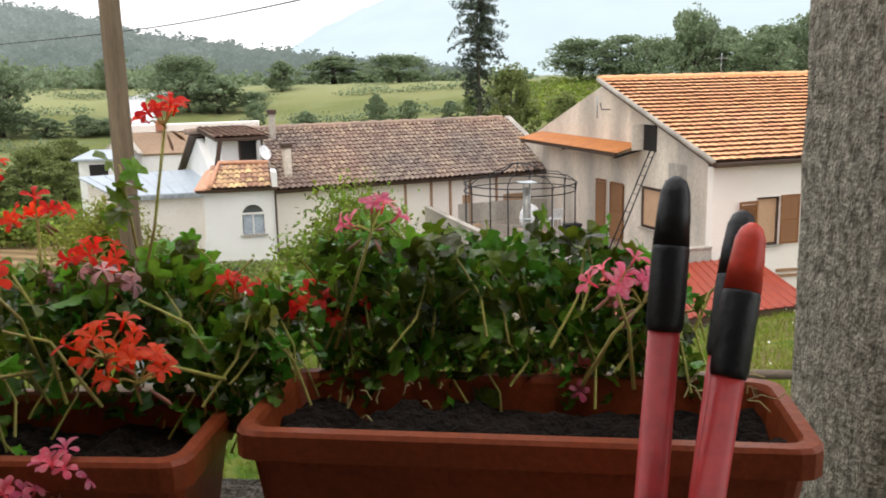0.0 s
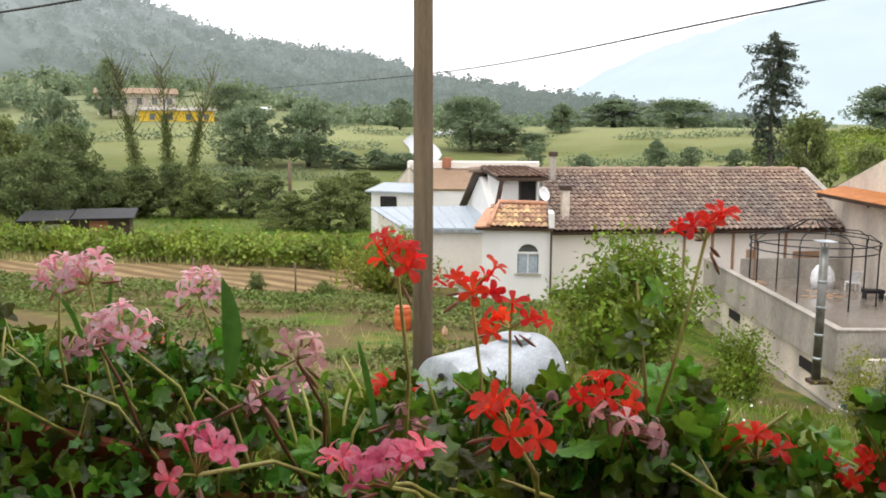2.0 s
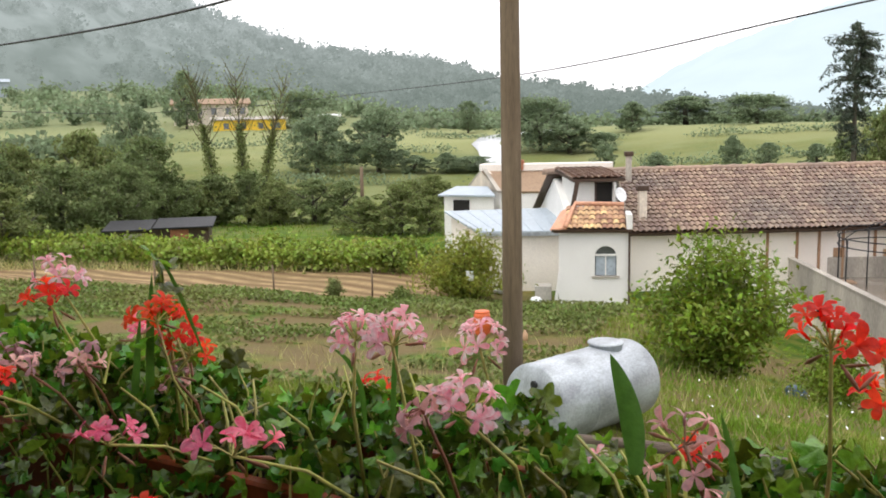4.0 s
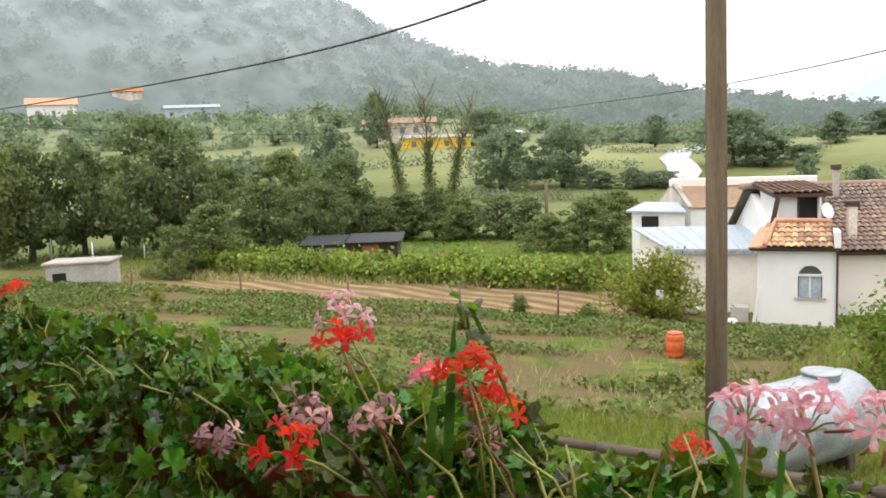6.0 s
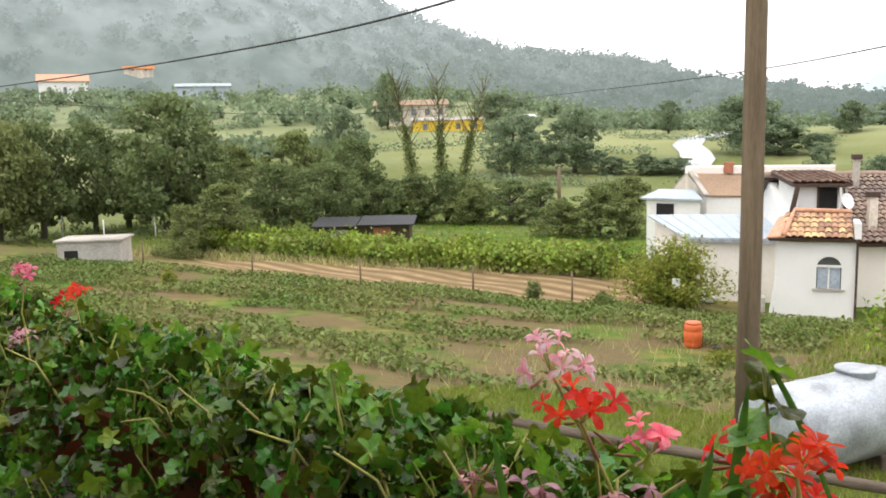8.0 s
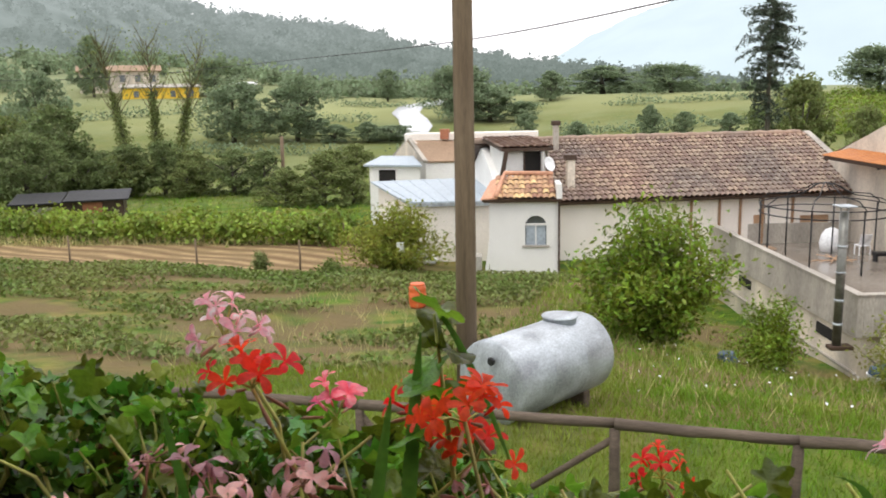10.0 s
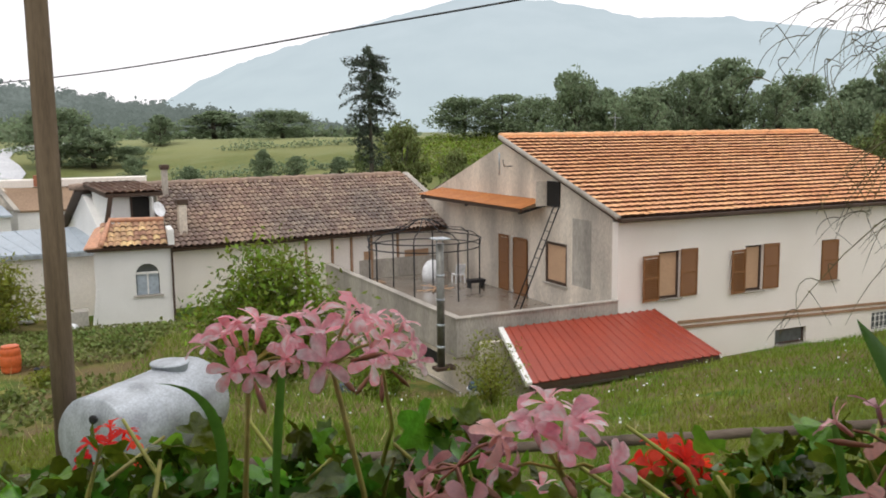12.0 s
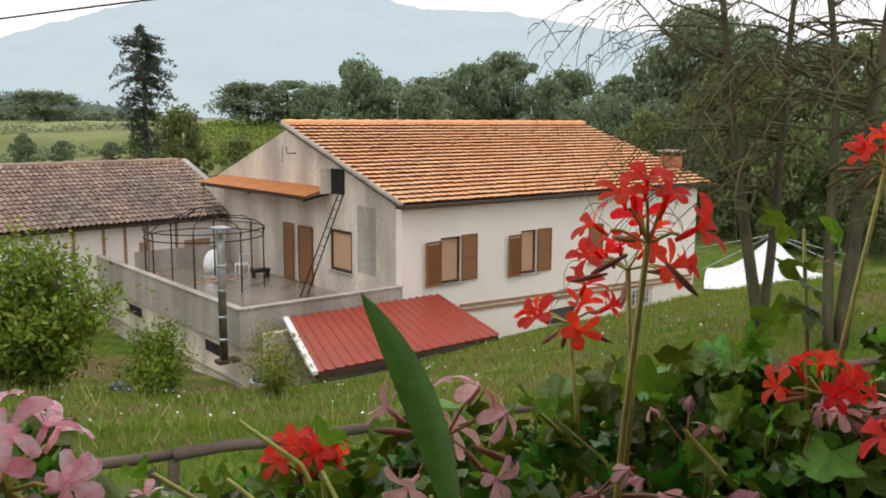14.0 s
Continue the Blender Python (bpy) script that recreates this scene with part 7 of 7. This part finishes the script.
def cluster(kind, x, y, z, seed):
    """One flower head: stalk, spokes, flowers and a few buds, under the plant next to it."""
    rng = random.Random(seed)
    g, base = min(PLANTS, key=lambda p: abs(p[1].x - x))
    c = Vector((x, y, z))
    hub = c - Vector((rng.uniform(-0.01, 0.01), rng.uniform(-0.01, 0.01), 0.030))
    foot = Vector((x + rng.uniform(-0.05, 0.05), max(y, row_y(x) - 0.06) + rng.uniform(-0.01, 0.03), min(6.03, z - 0.07)))
    mid = (hub + foot) / 2 + Vector((rng.uniform(-0.015, 0.015), rng.uniform(-0.01, 0.01), 0.012))
    items = [tube_data([tuple(foot - base), tuple(mid - base), tuple(hub - base)], [0.0021, 0.0018, 0.0016], 6)]
    head = None
    n = dict(faded=7, spent=4, hot=6, pink=10, orange=9).get(kind, 8)
    spots = []
    for i in range(n):
        a = 2.4 * i + rng.uniform(-0.3, 0.3)
        e = radians(rng.uniform(2, 75)) if kind not in ("faded", "spent") else radians(rng.uniform(-35, 60))
        d = Vector((math.cos(a) * math.cos(e), math.sin(a) * math.cos(e), math.sin(e)))
        p = hub + d * rng.uniform(0.020, 0.034)
        items.append(tube_data([tuple(hub - base), tuple((hub + p) / 2 - base + Vector((0, 0, 0.002))), tuple(p - base - d * 0.008)], [0.0008, 0.0008, 0.0009], 4, False))
        spots.append((p, d))
    v, f = joined(items)
    head = link_mesh("flower_head", v, f, M["g_stem"] if kind not in ("faded", "spent") else M["bud"], g, dict(red="scarlet flower head", orange="orange-red flower head", pink="pale rose-pink flower head",
                     hot="magenta-pink flower head", faded="fading pink flower head", spent="spent reddish flower head")[kind], True)
    for p, d in spots:
        fl = new("flower", BLOOM[kind][rng.randrange(4)])
        fl.parent = head
        face = (d + Vector((0, -0.25, 0.35))).normalized()
        s = rng.uniform(0.66, 0.92) * (0.7 if kind == "spent" else 1.0)
        fl.matrix_basis = Matrix.Translation(p - base) @ face.to_track_quat("Z", "Y").to_matrix().to_4x4() @ Matrix.Rotation(rng.uniform(0, 6.28), 4, "Z") @ Matrix.Diagonal((s, s, s, 1))
    for i in range(3):
        a = rng.uniform(0, 6.28)
        d = Vector((math.cos(a) * 0.8, math.sin(a) * 0.8, rng.uniform(-0.9, 0.1))).normalized()
        p, q = hub + d * 0.012, hub + d * 0.034
        bv, bf = tube_data([tuple(p - base), tuple(p.lerp(q, 0.4) - base), tuple(p.lerp(q, 0.75) - base), tuple(q - base)], [0.0008, 0.0016, 0.0018, 0.0005], 6)
        link_mesh("bud", bv, bf, M["bud"], head, "", True)


HEADS_A = [
    ("red", -0.495, 0.415, 6.306), ("red", -0.726, 0.340, 6.278), ("red", -0.697, 0.422, 6.250), ("red", -0.675, 0.500, 6.196), ("red", -0.614, 0.259, 6.180), ("orange", -0.492, 0.190, 6.125), ("orange", -0.452, 0.182, 6.108),
    ("red", -0.438, 0.458, 6.106), ("red", -0.359, 0.450, 6.092), ("red", -0.317, 0.437, 6.092), ("hot", -0.269, 0.385, 6.195), ("hot", -0.042, 0.273, 6.156), ("hot", -0.020, 0.270, 6.139),
    ("hot", -0.554, 0.235, 5.991), ("hot", -0.602, 0.241, 5.965), ("hot", -0.051, 0.404, 6.017)]
HEADS_B = [
    ("hot", -0.667, 0.171, 6.163), ("hot", -0.717, 0.181, 6.153), ("hot", -0.575, 0.133, 6.100), ("hot", -0.640, 0.085, 6.120), ("hot", -0.795, 0.115, 6.178), ("red", -0.555, 0.382, 6.168), ("faded", -0.545, 0.363, 6.150),
    ("spent", -0.800, 0.200, 6.205), ("red", -0.838, 0.610, 6.070), ("red", -0.806, 0.615, 6.055), ("hot", -0.597, 0.565, 6.043), ("spent", -0.621, 0.434, 6.128), ("faded", -0.831, 0.341, 6.192)]
HEADS_C = [
    ("red", -1.601, 0.470, 6.232), ("pink", -1.665, 0.560, 6.245), ("red", -1.565, 0.330, 6.167), ("hot", -1.365, 0.308, 6.142), ("faded", -1.572, 0.482, 6.160), ("red", -1.455, 0.540, 6.164), ("red", -1.495, 0.567, 6.188),
    ("orange", -1.440, 0.480, 6.222), ("hot", -1.153, 0.209, 6.190), ("hot", -1.620, 0.646, 6.147), ("faded", -1.598, 0.403, 6.176), ("red", -1.318, 0.800, 6.048), ("red", -1.300, 0.280, 6.075)]
HEADS_D = [
    ("pink", -1.152, 0.432, 6.230), ("pink", -1.108, 0.430, 6.230), ("pink", -1.087, 0.572, 6.192), ("faded", -1.050, 0.357, 6.195), ("pink", -1.014, 0.328, 6.198), ("pink", -0.952, 0.593, 6.047),
    ("red", -2.668, 0.721, 6.185), ("hot", -2.863, 0.748, 6.203), ("pink", -2.843, 0.715, 6.085), ("faded", -2.093, 0.610, 5.990), ("spent", -1.45, 0.50, 6.15), ("spent", -0.74, 0.36, 6.14),
    ("faded", -1.80, 0.45, 6.11), ("spent", -1.75, 0.54, 6.13)]
n = 0
for heads in (HEADS_A, HEADS_B, HEADS_C, HEADS_D):
    for kind, x, y, z in heads:
        n += 1
        cluster(kind, x, y, z, 200 + n)


def blade(pts, width, material, name="long_leaf"):
    """A long, folded leaf along points."""
    pts = [Vector(p) for p in pts]
    g, base = min(PLANTS, key=lambda p: abs(p[1].x - pts[0].x))
    verts, faces, k = [], [], 12
    for i in range(k + 1):
        q = i / k
        a, b, c = pts
        p = a * (1 - q) ** 2 + b * 2 * q * (1 - q) + c * q * q
        w = width * math.sin(min(0.999, 0.12 + 0.88 * q) * math.pi) ** 0.7
        sv = Vector((1, 0.25, 0)).normalized() * w * 0.5
        verts += [p - sv - base, p + Vector((0, -0.2 * w, -0.1 * w)) - base, p + sv - base]
    for i in range(k):
        for j in range(2):
            o = i * 3 + j
            faces.append((o, o + 1, o + 4, o + 3))
    link_mesh(name, verts, faces, material, g, "", True)


for pts, w in ((((-1.547, 0.530, 6.006), (-1.532, 0.530, 6.096), (-1.517, 0.530, 6.186)), 0.011), (((-1.508, 0.525, 6.036), (-1.500, 0.520, 6.136), (-1.490, 0.525, 6.240)), 0.012), (((-1.475, 0.53, 6.25), (-1.455, 0.53, 6.225), (-1.42, 0.53, 6.13)), 0.006),
               (((-0.858, 0.278, 6.162), (-0.861, 0.297, 6.205), (-0.883, 0.311, 6.240)), 0.017), (((-1.155, 0.50, 6.08), (-1.15, 0.49, 6.16), (-1.145, 0.50, 6.195)), 0.006),
               (((-1.19, 0.50, 6.08), (-1.17, 0.47, 6.18), (-1.215, 0.45, 6.188)), 0.007), (((-0.792, 0.440, 6.066), (-0.802, 0.440, 6.126), (-0.812, 0.440, 6.160)), 0.007),
               (((-1.70, 0.53, 6.05), (-1.71, 0.52, 6.12), (-1.715, 0.52, 6.16)), 0.008)):
    blade(pts, w, M["g_grass"])
# the upright sprig with dark lobed leaves, and a few rising shoots
rng = random.Random(9)
for x, y, z in ((-1.480, 0.526, 6.252), (-0.542, 0.430, 6.236), (-1.992, 0.610, 6.156), (-2.242, 0.650, 6.146), (-1.792, 0.580, 6.136)):
    g, base = min(PLANTS, key=lambda p: abs(p[1].x - x))
    tube("shoot", [Vector((x + 0.02, y, 6.03)) - base, Vector((x + 0.012, y, (6.03 + z) / 2)) - base, Vector((x, y, z)) - base], [0.0024, 0.002, 0.0012], M["g_stem"], g, 6)
    tall = x == -1.480
    for k in range(9 if tall else 6):
        lf = new("leaf", LEAF[9 - k % 3 if tall else 4 + k % 4])
        lf.parent = g
        p = Vector((x + rng.uniform(-0.018, 0.022), y + rng.uniform(-0.012, 0.012), z - 0.014 * k + 0.005))
        lf.matrix_basis = Matrix.Translation(p - base) @ leaf_turn(rng, Vector((rng.uniform(-0.8, 0.8), -0.6, 0)))
# dry strands in the half-empty box
g, base = PLANTS[0]
items = []
for i in range(34):
    c = Vector((rng.choice((-0.26, 0.09, 0.10)) + rng.gauss(0, 0.03), row_y(0) + rng.uniform(-0.03, 0.04), 6.0 + rng.uniform(-0.005, 0.02)))
    d = Vector((rng.gauss(0, 0.007), rng.gauss(0, 0.007), rng.uniform(0.0, 0.006)))
    items.append(tube_data([tuple(c - d - base), tuple(c + Vector((0, 0, 0.005)) - base), tuple(c + d - base)], 0.0008, 4, False))
v, f = joined(items)
link_mesh("dry_litter", v, f, M["drygrass"], g, "dry tan strands on the soil")["kind"] = "stuff"
